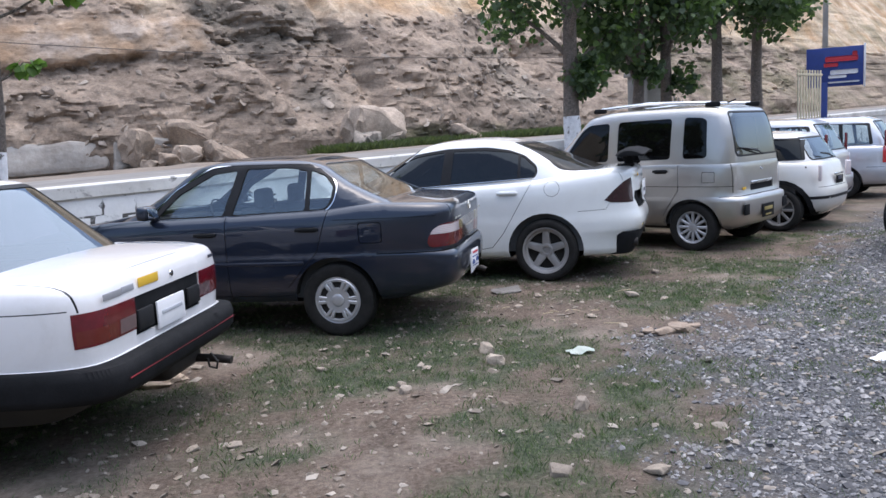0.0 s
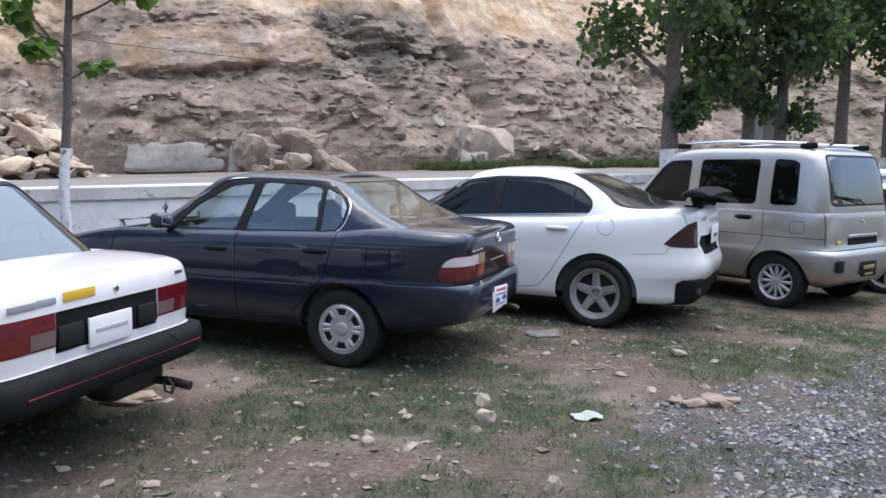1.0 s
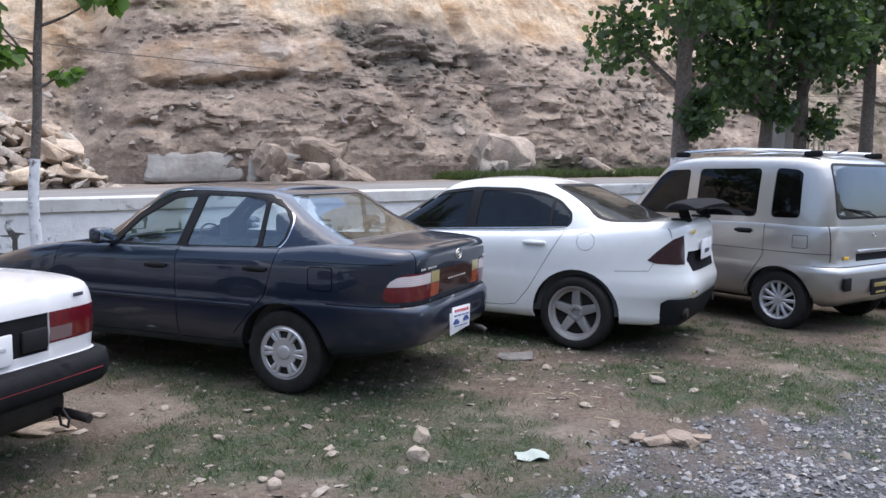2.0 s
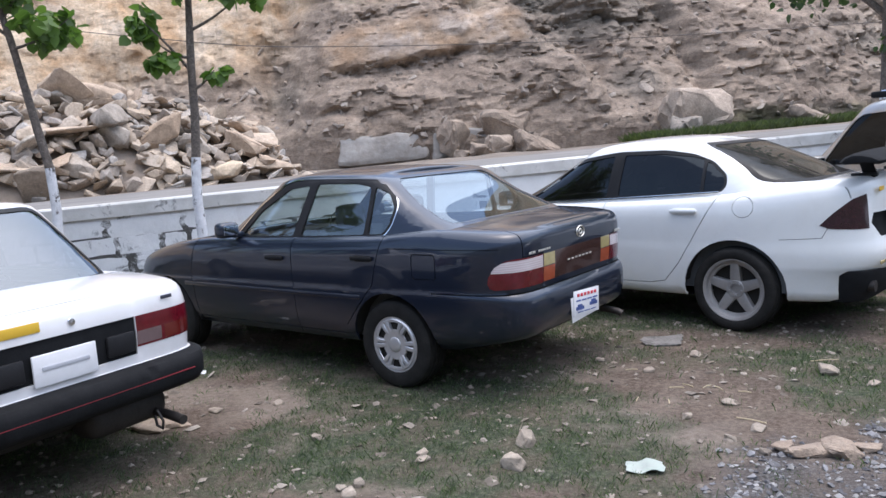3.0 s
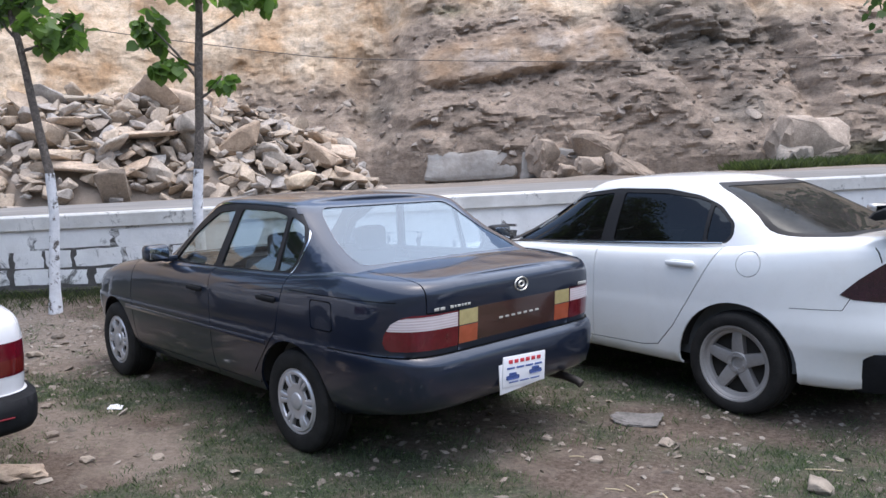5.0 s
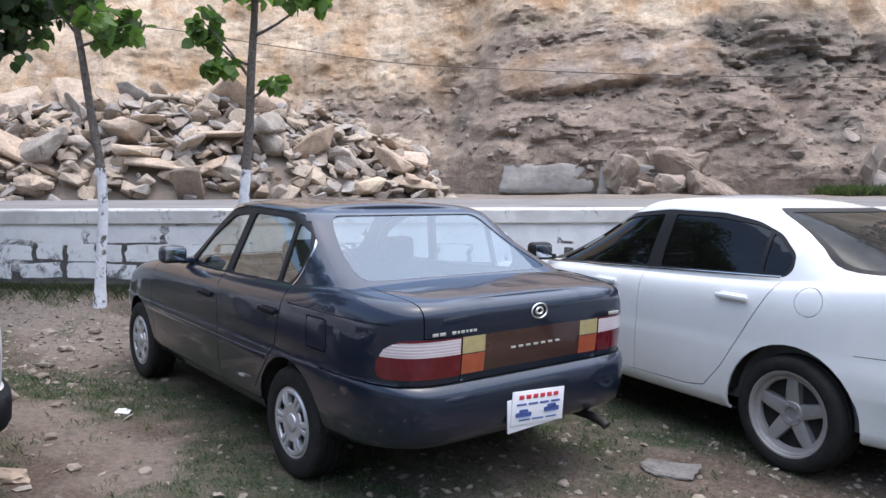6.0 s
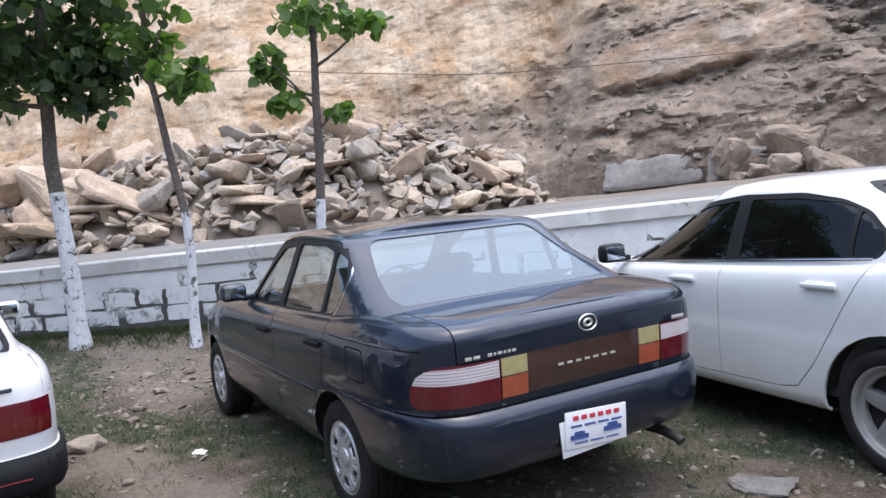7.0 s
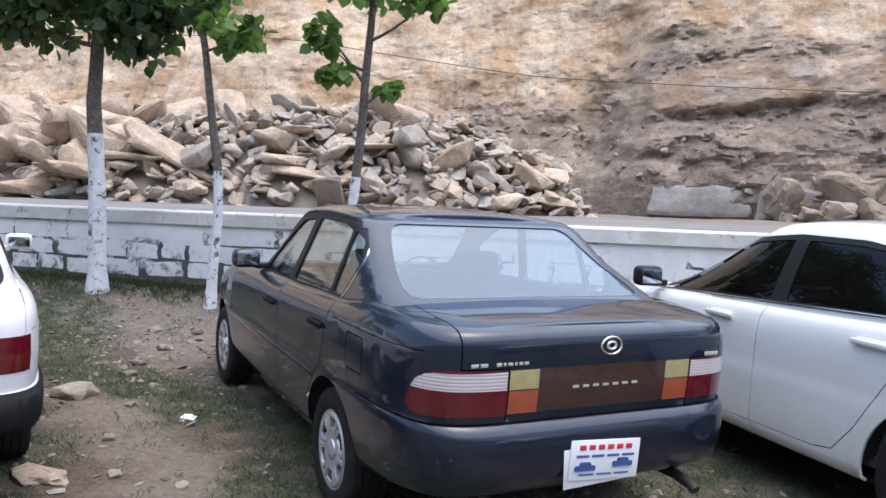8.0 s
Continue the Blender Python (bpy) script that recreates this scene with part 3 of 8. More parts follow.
def facets(x, y, seed, lean=0.9):
    """Broken faces: each cell stands at its own depth and leans its own way; also its tone."""
    f1, f2, tone, dx, dy = cells(x, y, seed, True)
    a, b = np.cos(tone * 41.0), np.sin(tone * 67.0)
    return (tone - 0.5) + lean * (a * dx + b * dy), np.modf(tone * 13.7)[0]


c1, t1 = facets(Uw * 0.36 + 0.9 * wy, q * 0.62 + 0.8 * wx, 89)
c2, t2 = facets(Uw * 0.95 + 1.2 * wy, q * 1.5 + 0.9 * wx, 93)
c3, t3 = facets(U * 2.4 + 2 * wx, q * 3.6 + 2 * wy, 94)
def weathered(a, times):
    """Evens out sharp steps."""
    a = a.copy()
    for _ in range(times):
        a[1:-1] = (a[:-2] + 2 * a[1:-1] + a[2:]) / 4
        a[:, 1:-1] = (a[:, :-2] + 2 * a[:, 1:-1] + a[:, 2:]) / 4
    return a


c1, c2 = weathered(c1, 4), weathered(c2, 1)
# beds: steps that run far along the face, with some set back
bed = fbm(U * 0.10 + 3, q * 1.7, 0, 2, 95)
stair = bed * 9 - np.floor(bed * 9)
steps = (np.floor(bed * 9) + edge(stair - 0.5, 0.3)) / 9 * 0.7 + bed * 0.3 - 0.5
fine_beds = fbm(U * 0.22, q * 5.0, 0, 3, 96) - 0.5
flute = (fbm(U * 1.3, H * 0.12, 0, 4, 97) - 0.5) * np.clip(loess * 1.4, 0, 1)
rills = (1 - np.abs(2 * fbm(U * 0.75 + 0.35 * H, H * 0.35, 0, 4, 83) - 1)) - 0.7
rough = np.clip(1.1 - 0.85 * loess - 0.75 * soil, 0.12, 1)
D = 1.5 * wide + rough * (0.6 * c1 + 0.36 * c2 + 0.17 * c3 + 0.55 * steps + 0.16 * fine_beds) + 0.75 * flute + 0.35 * soil * rills + 0.30 * (fbm(U * 0.8 + 0.3 * H, H * 0.8, 2, 5, 107, 0.6) - 0.5)
D = D + (0.08 + 0.09 * rough) * (fbm(U * 3.1, H * 3.6, 0, 4, 99) - 0.5)
D = D + 0.8 * mass * bell(q, 2.0, 1.7) + 0.9 * mass_b * bell(H, 3.2, 2.6) - 0.2 * slate * edge(Uw - 15, 1) * edge(22.3 - Uw, 0.5) * edge(H - 1.2, 1)
D = D * (1 - ledge) + ledge * (0.72 + 0.25 * wide + 0.16 * c1 + 0.07 * c2 + 0.16 * steps + 0.05 * fine_beds - 0.10 * (q - 4.6))
gully = 1.5 * bell(Uw, 4.6 + 0.22 * (H - 2), 0.9) * edge(H - 0.8, 1) * edge(8.5 - H, 2.5) + 0.9 * bell(Uw, 18.3 - 0.3 * (H - 2), 0.7) * edge(H - 1.2, 1) * edge(6 - H, 2) + 0.7 * bell(Uw, 22.0, 0.45) * edge(H - 0.8, 1) + 1.0 * bell(U, -4, 3) * bell(H, 3, 3)
D = (D - gully) * np.clip(0.25 + H * 0.35, 0.2, 1)
D = D + (0.04 + 0.14 * rough) * (0.7 - np.abs(2 * fbm(U * 2.6 + 0.4 * H, q * 4.2, 0, 4, 105, 0.6) - 1))
tones = np.clip(0.5 + 0.45 * (t1 - 0.5) + 0.45 * (t2 - 0.5) + 0.35 * (t3 - 0.5) + 0.6 * fine_beds, 0, 1)
VV = FOOT(U) + PROFILE(H) + SETBACK(np.clip(H, 0, 50)) * edge(42 - U, 14) * edge(U + 45, 14) - D
ZH = 1.32 + 0.0232 * np.clip(U, -40, 60) * 0.6 + 0.016 * 20 + H + 0.25 * (fbm(U * 0.9, H * 0.9, 3, 4, 103) - 0.5) * np.clip(H, 0, 1)
P = np.stack([UV.x * U + NV.x * VV, UV.y * U + NV.y * VV, ZH], -1).reshape(-1, 3)
hill = mesh_from("hillside", P, grid_faces(len(hh), len(hu)), hill_material(), True, {"loess": loess, "slate": slate, "green": green, "ledge": ledge * 0.85, "block": tones, "soil": soil})
hill.data.set_sharp_from_angle(angle=radians(26))
tagged(hill, "steep cut hillside of tan earth and grey rock beds", "hillside", kind="structure")

# broken stones sticking in the slope
SCREE_P = P.reshape(len(hh), len(hu), 3)

# an unseen wooded slope behind the camera, added to darken reflections in the cars
us, vs = np.linspace(-260, 260, 105), np.r_[np.linspace(-38, -120, 42), np.linspace(-125, -300, 20)]
U, V = np.meshgrid(us, vs)
ZZ = np.interp(-V, [38, 60, 110, 300], [-0.5, 8, 34, 120]) + (-V - 38) * 0.14 * (fbm(U * 0.03, V * 0.03, 0, 4, 113) - 0.5) + 3.0 * (fbm(U * 0.35, V * 0.35, 0, 2, 117) - 0.5)
P = np.stack([UV.x * U + NV.x * V, UV.y * U + NV.y * V, ZZ], -1).reshape(-1, 3)
WOODED = surface("wooded_slope", (0.055, 0.065, 0.035), 0.97, vary=0.5, scale=0.09, fine=0.6, relief=0.3, second=(0.13, 0.12, 0.075))
tagged(mesh_from("backdrop", P, grid_faces(len(vs), len(us)), WOODED), "far wooded slope across the valley", "hillside", kind="structure")

# ---------------------------------------------------------------- rocks
def rock_mesh(name, seed, material, flat=0.7, cuts=9, rough=1, lump=1.0):
    """An angular broken stone about one metre across."""
    rnd = random.Random(seed)
    bm = bmesh.new()
    for k in range(cuts + 7):
        p = Vector((rnd.uniform(-1, 1), rnd.uniform(-1, 1), rnd.uniform(-1, 1)))
        p *= 0.5 / max(abs(p.x), abs(p.y), abs(p.z)) ** 0.9
        bm.verts.new((p.x * rnd.uniform(0.85, 1.05), p.y * 0.9, p.z * flat))
    hull = bmesh.ops.convex_hull(bm, input=bm.verts)
    bmesh.ops.delete(bm, geom=[g for g in hull["geom_interior"] if isinstance(g, bmesh.types.BMVert)], context="VERTS")
    bmesh.ops.dissolve_limit(bm, angle_limit=radians(16), verts=bm.verts, edges=bm.edges)
    bmesh.ops.bevel(bm, geom=bm.edges[:], offset=0.03, segments=1, affect="EDGES", profile=0.6)
    bmesh.ops.triangulate(bm, faces=bm.faces)
    if rough:
        bmesh.ops.subdivide_edges(bm, edges=bm.edges[:], cuts=rough, use_grid_fill=True)
        bm.normal_update()
        for v in bm.verts:
            q = v.co * 2.6 + Vector((seed, 0, 0))
            v.co += v.normal * lump * (0.075 * noise.noise(q) + 0.04 * noise.noise(q * 2.7) + 0.02 * noise.noise(q * 6.0))
        bmesh.ops.triangulate(bm, faces=bm.faces)
    me = bpy.data.meshes.new(name)
    bm.to_mesh(me)
    bm.free()
    me.shade_smooth()
    me.set_sharp_from_angle(angle=radians(32))
    me.materials.append(material)
    return me


def stone_material(name, tints, rough=0.92):
    m, nt, n, l, b = nodes_of(name)
    rnd = object_random(nt)
    pick = ramp(nt, rnd, *[((k + 0.5) / len(tints), t) for k, t in enumerate(tints)])
    tone = ramp(nt, link_noise(nt, 2.5, 8, 0.7), (0.3, (0.66, 0.65, 0.64)), (0.7, (1.3, 1.28, 1.25)))
    fine = ramp(nt, link_noise(nt, 16, 5, 0.7), (0.3, (0.7, 0.69, 0.68)), (0.7, (1.15, 1.14, 1.12)))
    l.new(mix(nt, 1.0, mix(nt, 1.0, pick, tone, "MULTIPLY"), fine, "MULTIPLY"), b.inputs["Base Color"])
    b.inputs["Roughness"].default_value = rough
    b.inputs["Specular IOR Level"].default_value = 0.3
    bump(nt, b, link_noise(nt, 9, 9, 0.72), 0.5, 0.06)
    return m


RUBBLE_STONE = stone_material("rubble_stone", [(0.43, 0.35, 0.275), (0.32, 0.275, 0.235), (0.54, 0.445, 0.34), (0.37, 0.335, 0.305), (0.50, 0.405, 0.31), (0.39, 0.37, 0.35), (0.60, 0.495, 0.375), (0.45, 0.365, 0.29)])
PALE_STONE = stone_material("pale_sandstone", [(0.46, 0.365, 0.285), (0.53, 0.435, 0.35), (0.42, 0.325, 0.245)])
GREY_STONE = stone_material("pale_grey_stone", [(0.34, 0.305, 0.27), (0.41, 0.37, 0.33)])
WHITE_STONE = stone_material("white_stone", [(0.32, 0.28, 0.235), (0.38, 0.33, 0.28), (0.26, 0.225, 0.19)])
ROCKS = [rock_mesh("rock_%s" % "abcdefghij"[k], 100 + k, RUBBLE_STONE, (0.5, 0.75, 0.6, 0.4, 0.85)[k % 5]) for k in range(10)]
PALES = [rock_mesh("pale_rock_%s" % "abcd"[k], 200 + k, PALE_STONE, (0.55, 0.7, 0.5, 0.8)[k]) for k in range(4)]
GREYS = [rock_mesh("grey_rock_%s" % "abc"[k], 300 + k, GREY_STONE, (0.7, 0.8, 0.75)[k], 11) for k in range(3)]


BOULDER_STONE = stone_material("boulder_stone", [(0.34, 0.28, 0.23), (0.41, 0.345, 0.29), (0.30, 0.245, 0.20)])
BOULDERS = [rock_mesh("boulder_%s" % "abcd"[k], 200 + k, GREY_STONE if k == 2 else BOULDER_STONE, (0.6, 0.7, 0.6, 0.8)[k], 9, 2, 1.7) for k in range(4)]


def island_stone(name, tints):
    m, nt, n, l, b = nodes_of(name)
    pick = ramp(nt, n.new("ShaderNodeNewGeometry").outputs["Random Per Island"], *[((k + 0.5) / len(tints), t) for k, t in enumerate(tints)])
    tone = ramp(nt, link_noise(nt, 14, 6, 0.7), (0.3, (0.65, 0.64, 0.63)), (0.7, (1.2, 1.18, 1.16)))
    l.new(mix(nt, 1.0, pick, tone, "MULTIPLY"), b.inputs["Base Color"])
    b.inputs["Roughness"].default_value = 0.93
    b.inputs["Specular IOR Level"].default_value = 0.3
    return m


def pile_top(u, v):
    """The rubble heap's height over the shoulder."""
    crest = np.interp(u, [-26, -18, -12, -7, -3, 0.5, 3.0, 4.4], [2.0, 2.4, 2.55, 2.75, 3.05, 2.75, 1.95, 0.1])
    front = np.interp(u, [-26, -12, -4, 0, 4.5], [19.8, 20.6, 21.6, 22.8, 24.4])
    return crest * np.clip((v - front) / 2.6, 0, 1) ** 0.7 * np.clip((front + 8 - v) / 3.5, 0, 1)


rnd = random.Random(5)
HEAP_EARTH = surface("heap_earth", (0.30, 0.245, 0.195), 0.97, vary=0.3, scale=1.5, fine=25, relief=0.6, second=(0.36, 0.30, 0.25), depth=0.03)
heap = thing("rubble_heap", "heap of broken tan and grey quarry stone beside the road", "rubble", at=Matrix.Translation(site(-5, 25, road_z(-5, 25))))
inv = heap.matrix_basis.inverted()
# the heap's earth core
us, vs = np.arange(-27, 5.6, 0.35), np.arange(19.5, 33, 0.35)
U, V = np.meshgrid(us, vs)
ZZ = road_z(U, V) - 0.05 + np.maximum(pile_top(U, V) - 0.5, -0.6) + 0.3 * (fbm(U * 1.3, V * 1.3, 0, 4, 111) - 0.5)
P = np.stack([UV.x * U + NV.x * V, UV.y * U + NV.y * V, ZZ], -1).reshape(-1, 3) - np.array(heap.matrix_basis.translation)
mesh_from("rubble_earth", P, grid_faces(len(vs), len(us)), HEAP_EARTH).parent = heap
count = 0
for k in range(1400):
    u, v = rnd.uniform(-25, 4.6), rnd.uniform(20.0, 28.8)
    top = float(pile_top(u, v))
    if top < 0.04 or count >= 300:
        continue
    if v > 26.5 and rnd.random() < 0.5:
        continue
    big = rnd.random() ** 3
    s = 0.42 + 0.95 * big + (0.8 * rnd.random() if u < -7 else 0.0)
    kind = rnd.random()
    me = rnd.choice(PALES if (u < -6 and kind < 0.8) or kind < 0.28 else GREYS if kind > 0.90 else ROCKS)
    o = new("stone", me)
    o.parent = heap
    o.matrix_basis = inv @ Matrix.Translation(site(u, v, road_z(u, v) + top - 0.05 + rnd.uniform(-0.1, 0.1))) @ Euler((rnd.gauss(0, 0.4), rnd.gauss(0, 0.4), rnd.uniform(0, 6.3))).to_matrix().to_4x4() @ Matrix.Diagonal((s * rnd.uniform(1.0, 1.7), s * rnd.uniform(0.75, 1.2), s * rnd.uniform(0.4, 0.9), 1))
    count += 1
# the smaller stones between them
verts, tris, first = [], [], 0
shapes = []
for me in [rock_mesh("small_rock", 700 + k, RUBBLE_STONE, (0.5, 0.75, 0.6, 0.4, 0.85, 0.7)[k], 7, 0) for k in range(6)]:
    co = np.zeros(len(me.vertices) * 3, np.float32)
    me.vertices.foreach_get("co", co)
    shapes.append((co.reshape(-1, 3), np.array([p.vertices[:] for p in me.polygons])))
for k in range(4200):
    u, v = rnd.uniform(-25, 4.9), rnd.uniform(19.9, 28.8)
    top = float(pile_top(u, v))
    if top < 0.02:
        continue
    s = rnd.uniform(0.18, 0.56)
    co, fa = rnd.choice(shapes)
    m = np.array(Euler((rnd.gauss(0, 0.5), rnd.gauss(0, 0.5), rnd.uniform(0, 6.3))).to_matrix()) @ np.diag((s * rnd.uniform(0.9, 1.6), s, s * rnd.uniform(0.5, 1.0)))
    p = site(u, v, road_z(u, v) + top - 0.2 + rnd.uniform(-0.15, 0.1)) - heap.matrix_basis.translation
    verts.append(co @ m.T + np.array(p))
    tris.append(fa + first)
    first += len(co)
small = mesh_from("small_rubble", np.concatenate(verts), np.concatenate(tris), island_stone("small_rubble_stone", [(0.42, 0.345, 0.27), (0.32, 0.275, 0.235), (0.52, 0.43, 0.335), (0.35, 0.32, 0.295), (0.47, 0.385, 0.30), (0.39, 0.365, 0.34)]), False)
small.parent = heap
small["kind"] = "stuff"
# stones sticking in the hillside
verts, tris, first = [], [], 0
for k in range(5200):
    j, i = rnd.randrange(3, 110), rnd.randrange(60, len(hu) - 180)
    if rnd.random() < 0.85 * loess[j, i] + 0.95 * ledge[j, i] + 0.3 * (hh[j] > 4):
        continue
    s = 0.05 + 0.40 * rnd.random() ** 5.0
    co, fa = rnd.choice(shapes)
    m = np.array(Euler((rnd.gauss(0, 0.6), rnd.gauss(0, 0.6), rnd.uniform(0, 6.3))).to_matrix()) @ np.diag((s * rnd.uniform(0.9, 1.7), s, s * rnd.uniform(0.6, 1.0)))
    verts.append(co @ m.T + SCREE_P[j, i] + 0.12 * s * np.array(NV))
    tris.append(fa + first)
    first += len(co)
scree = mesh_from("scree", np.concatenate(verts), np.concatenate(tris), island_stone("scree_stone", [(0.28, 0.235, 0.195), (0.20, 0.17, 0.145), (0.36, 0.305, 0.255), (0.25, 0.222, 0.2), (0.31, 0.255, 0.21), (0.41, 0.36, 0.31)]), False)
tagged(scree, "broken stones sticking in the cut hillside", "scree", kind="stuff")
# larger blocks of the heap
for u, v, dz, sx, sy, sz, rz, tilt, me in ((-9.2, 23.4, 1.0, 2.7, 1.9, 2.3, 0.4, 0.3, PALES[1]), (-6.9, 23.2, 0.6, 3.3, 1.4, 1.4, 0.9, 0.35, PALES[0]), (-8.3, 22.9, 0.15, 2.6, 1.0, 0.75, 0.55, 0.05, ROCKS[3]), (-11.4, 24.6, 1.5, 3.0, 1.5, 1.5, 0.6, 0.1, PALES[2]), (-13.0, 23.6, 0.9, 2.0, 1.1, 1.2, 0.3, -0.1, PALES[0]), (-14.2, 23.4, 0.3, 1.7, 1.2, 1.0, 1.0, 0.1, PALES[3]),
                                           (0.6, 25.2, 1.15, 1.7, 0.8, 1.3, 0.9, -0.65, PALES[2]), (-0.7, 24.7, 0.75, 1.1, 0.7, 0.9, 0.3, 0.4, GREYS[0]), (1.5, 25.2, 0.45, 0.8, 0.6, 0.7, 0.2, 0.2, GREYS[1]), (-3.7, 25.6, 1.5, 1.4, 0.8, 0.5, 0.4, 0.1, ROCKS[3]), (-1.2, 26.2, 1.7, 1.5, 1.0, 0.9, 0.9, 0.2, PALES[3]), (-4.4, 23.8, 0.35, 1.3, 0.8, 1.0, 0.2, 0.15, ROCKS[4]), (-3.2, 23.3, 0.1, 2.2, 0.7, 0.6, 0.7, 0.05, PALES[0]), (2.9, 25.9, 0.6, 1.4, 0.9, 0.8, 0.8, 0.4, PALES[1]), (3.6, 25.6, 0.15, 1.3, 0.9, 0.5, 0.5, 0.2, ROCKS[0])):
    o = new("stone_block", me)
    o.parent = heap
    o.matrix_basis = inv @ Matrix.Translation(site(u, v - 0.9, road_z(u, v) + max(dz + 0.3, float(pile_top(u, v - 0.9)) - 0.05 * sz))) @ Euler((0.1, tilt, math.atan2(UV.y, UV.x) + rz - 0.6)).to_matrix().to_4x4() @ Matrix.Diagonal((sx, sy, sz, 1))

# boulders along the hill's foot
for k, (label, u, v, dz, sx, sy, sz, rz, me) in enumerate((
        ("large pale boulder at the foot of the hill", 20.6, 28.9, 0.8, 2.7, 1.9, 3.0, 0.2, BOULDERS[3]), ("grey boulder at the foot of the hill", 19.8, 28.3, 0.35, 1.9, 1.2, 1.6, 0.9, BOULDERS[2]),
        ("pale angular boulder on the shoulder", 14.4, 30.2, 0.3, 2.0, 1.5, 1.7, 0.3, BOULDERS[0]), ("tan boulder on the shoulder", 12.0, 30.6, 0.22, 1.4, 1.0, 1.0, 1.2, BOULDERS[1]), ("tan boulder on the shoulder", 12.9, 31.0, 0.4, 1.1, 0.9, 1.1, 0.2, BOULDERS[3]), ("small tan boulder on the shoulder", 11.3, 30.9, 0.1, 0.8, 0.6, 0.7, 2.0, BOULDERS[1]),
        ("long tan boulder in the grass under the hill", 25.6, 27.6, 0.25, 3.2, 1.6, 1.5, 0.5, BOULDERS[0]), ("weathered block in the hill's foot", 13.6, 31.8, 1.2, 2.2, 1.5, 2.1, 0.2, BOULDERS[1]), ("block in the hill's foot", 11.6, 32.6, 0.9, 1.6, 1.2, 1.9, 0.8, BOULDERS[3]))):
    tagged(new("boulder", me), label, "boulder", "boulders under the hill").matrix_basis = Matrix.Translation(site(u, v, road_z(u, v) + dz)) @ Euler((0.1, 0.1 * (-1) ** k, math.atan2(UV.y, UV.x) + rz - 0.3)).to_matrix().to_4x4() @ Matrix.Diagonal((sx, sy, sz, 1))

# two long rock slabs at the hill's foot
SLAB = surface("weathered_slab", (0.31, 0.275, 0.24), 0.92, vary=0.3, scale=1.1, fine=5, relief=0.4, second=(0.42, 0.40, 0.375), depth=0.06)


def rock_slab(label, wide, tall, place, turn, material, seed):
    bm = box(wide, 1.6, tall, (0, 0, 0), 0.16, segs=2)
    bmesh.ops.subdivide_edges(bm, edges=bm.edges[:], cuts=6, use_grid_fill=True)
    for w in bm.verts:
        q = w.co + Vector((seed, 0.5 * seed, 4))
        w.co += Vector((0.30 * noise.noise(q * 0.9), 0.22 * noise.noise(q * 0.8) + 0.06 * noise.noise(q * 3.1), 0.24 * noise.noise(q * 0.7) + 0.06 * noise.noise(q * 3.3)))
    ob = finish(bm, "rock_slab", material, smooth=28)
    tagged(ob, label, "rock slab", "rock slabs")
    ob.matrix_basis = Matrix.Translation(place) @ SITE_M @ Euler((-0.22, turn[1], radians(turn[0]))).to_matrix().to_4x4()


rock_slab("long smooth grey rock slab at the hill's foot", 3.9, 1.25, site(8.8, 34.35, road_z(6.7, 33.5) + 0.60), (-21, 0.02), SLAB, 6.7)
rock_slab("long smooth grey rock slab at the hill's foot", 2.6, 1.25, site(11.95, 33.2, road_z(10.8, 32.2) + 0.50), (-21, -0.03), SLAB, 10.8)
# ---------------------------------------------------------------- whitewashed road wall
def wash_material():
    m, nt, n, l, b = nodes_of("flaking_whitewash")
    white = ramp(nt, link_noise(nt, 3.0, 6, 0.6), (0.3, (0.74, 0.735, 0.73)), (0.65, (0.88, 0.875, 0.865)))
    sep = n.new("ShaderNodeSeparateXYZ")
    l.new(n.new("ShaderNodeNewGeometry").outputs["Position"], sep.inputs[0])
    damp = math_node(nt, "MULTIPLY_ADD", sep.outputs[2], -0.22, 0.13)
    worn = ramp(nt, math_node(nt, "ADD", link_noise(nt, 3.4, 9, 0.78, 1.0), damp), (0.55, (0, 0, 0)), (0.64, (1, 1, 1)))
    l.new(mix(nt, math_node(nt, "MULTIPLY", worn, 0.85), white, (0.075, 0.072, 0.066)), b.inputs["Base Color"])
    b.inputs["Roughness"].default_value = 0.9
    bump(nt, b, link_noise(nt, 14, 8, 0.7), 0.5, 0.02)
    return m


def mortar_material():
    m, nt, n, l, b = nodes_of("washed_mortar")
    sep = n.new("ShaderNodeSeparateXYZ")
    l.new(n.new("ShaderNodeNewGeometry").outputs["Position"], sep.inputs[0])
    damp = math_node(nt, "MULTIPLY_ADD", sep.outputs[2], -0.28, 0.17)
    keep = ramp(nt, math_node(nt, "ADD", link_noise(nt, 1.7, 8, 0.72, 0.5), damp), (0.42, (0, 0, 0)), (0.50, (1, 1, 1)))
    l.new(mix(nt, keep, (0.80, 0.795, 0.785), mix(nt, link_noise(nt, 11, 6, 0.7), (0.02, 0.02, 0.02), (0.17, 0.16, 0.148))), b.inputs["Base Color"])
    b.inputs["Roughness"].default_value = 0.95
    bump(nt, b, link_noise(nt, 20, 8, 0.7), 0.7, 0.02)
    return m


def coping_material():
    m, nt, n, l, b = nodes_of("washed_concrete_coping")
    white = ramp(nt, link_noise(nt, 2.0, 6, 0.6), (0.3, (0.50, 0.485, 0.455)), (0.65, (0.74, 0.725, 0.70)))
    worn = ramp(nt, link_noise(nt, 4.0, 9, 0.72, 0.6), (0.57, (0, 0, 0)), (0.66, (1, 1, 1)))
    l.new(mix(nt, math_node(nt, "MULTIPLY", worn, 0.85), white, (0.11, 0.105, 0.10)), b.inputs["Base Color"])
    b.inputs["Roughness"].default_value = 0.9
    bump(nt, b, link_noise(nt, 18, 8, 0.7), 0.5, 0.015)
    return m


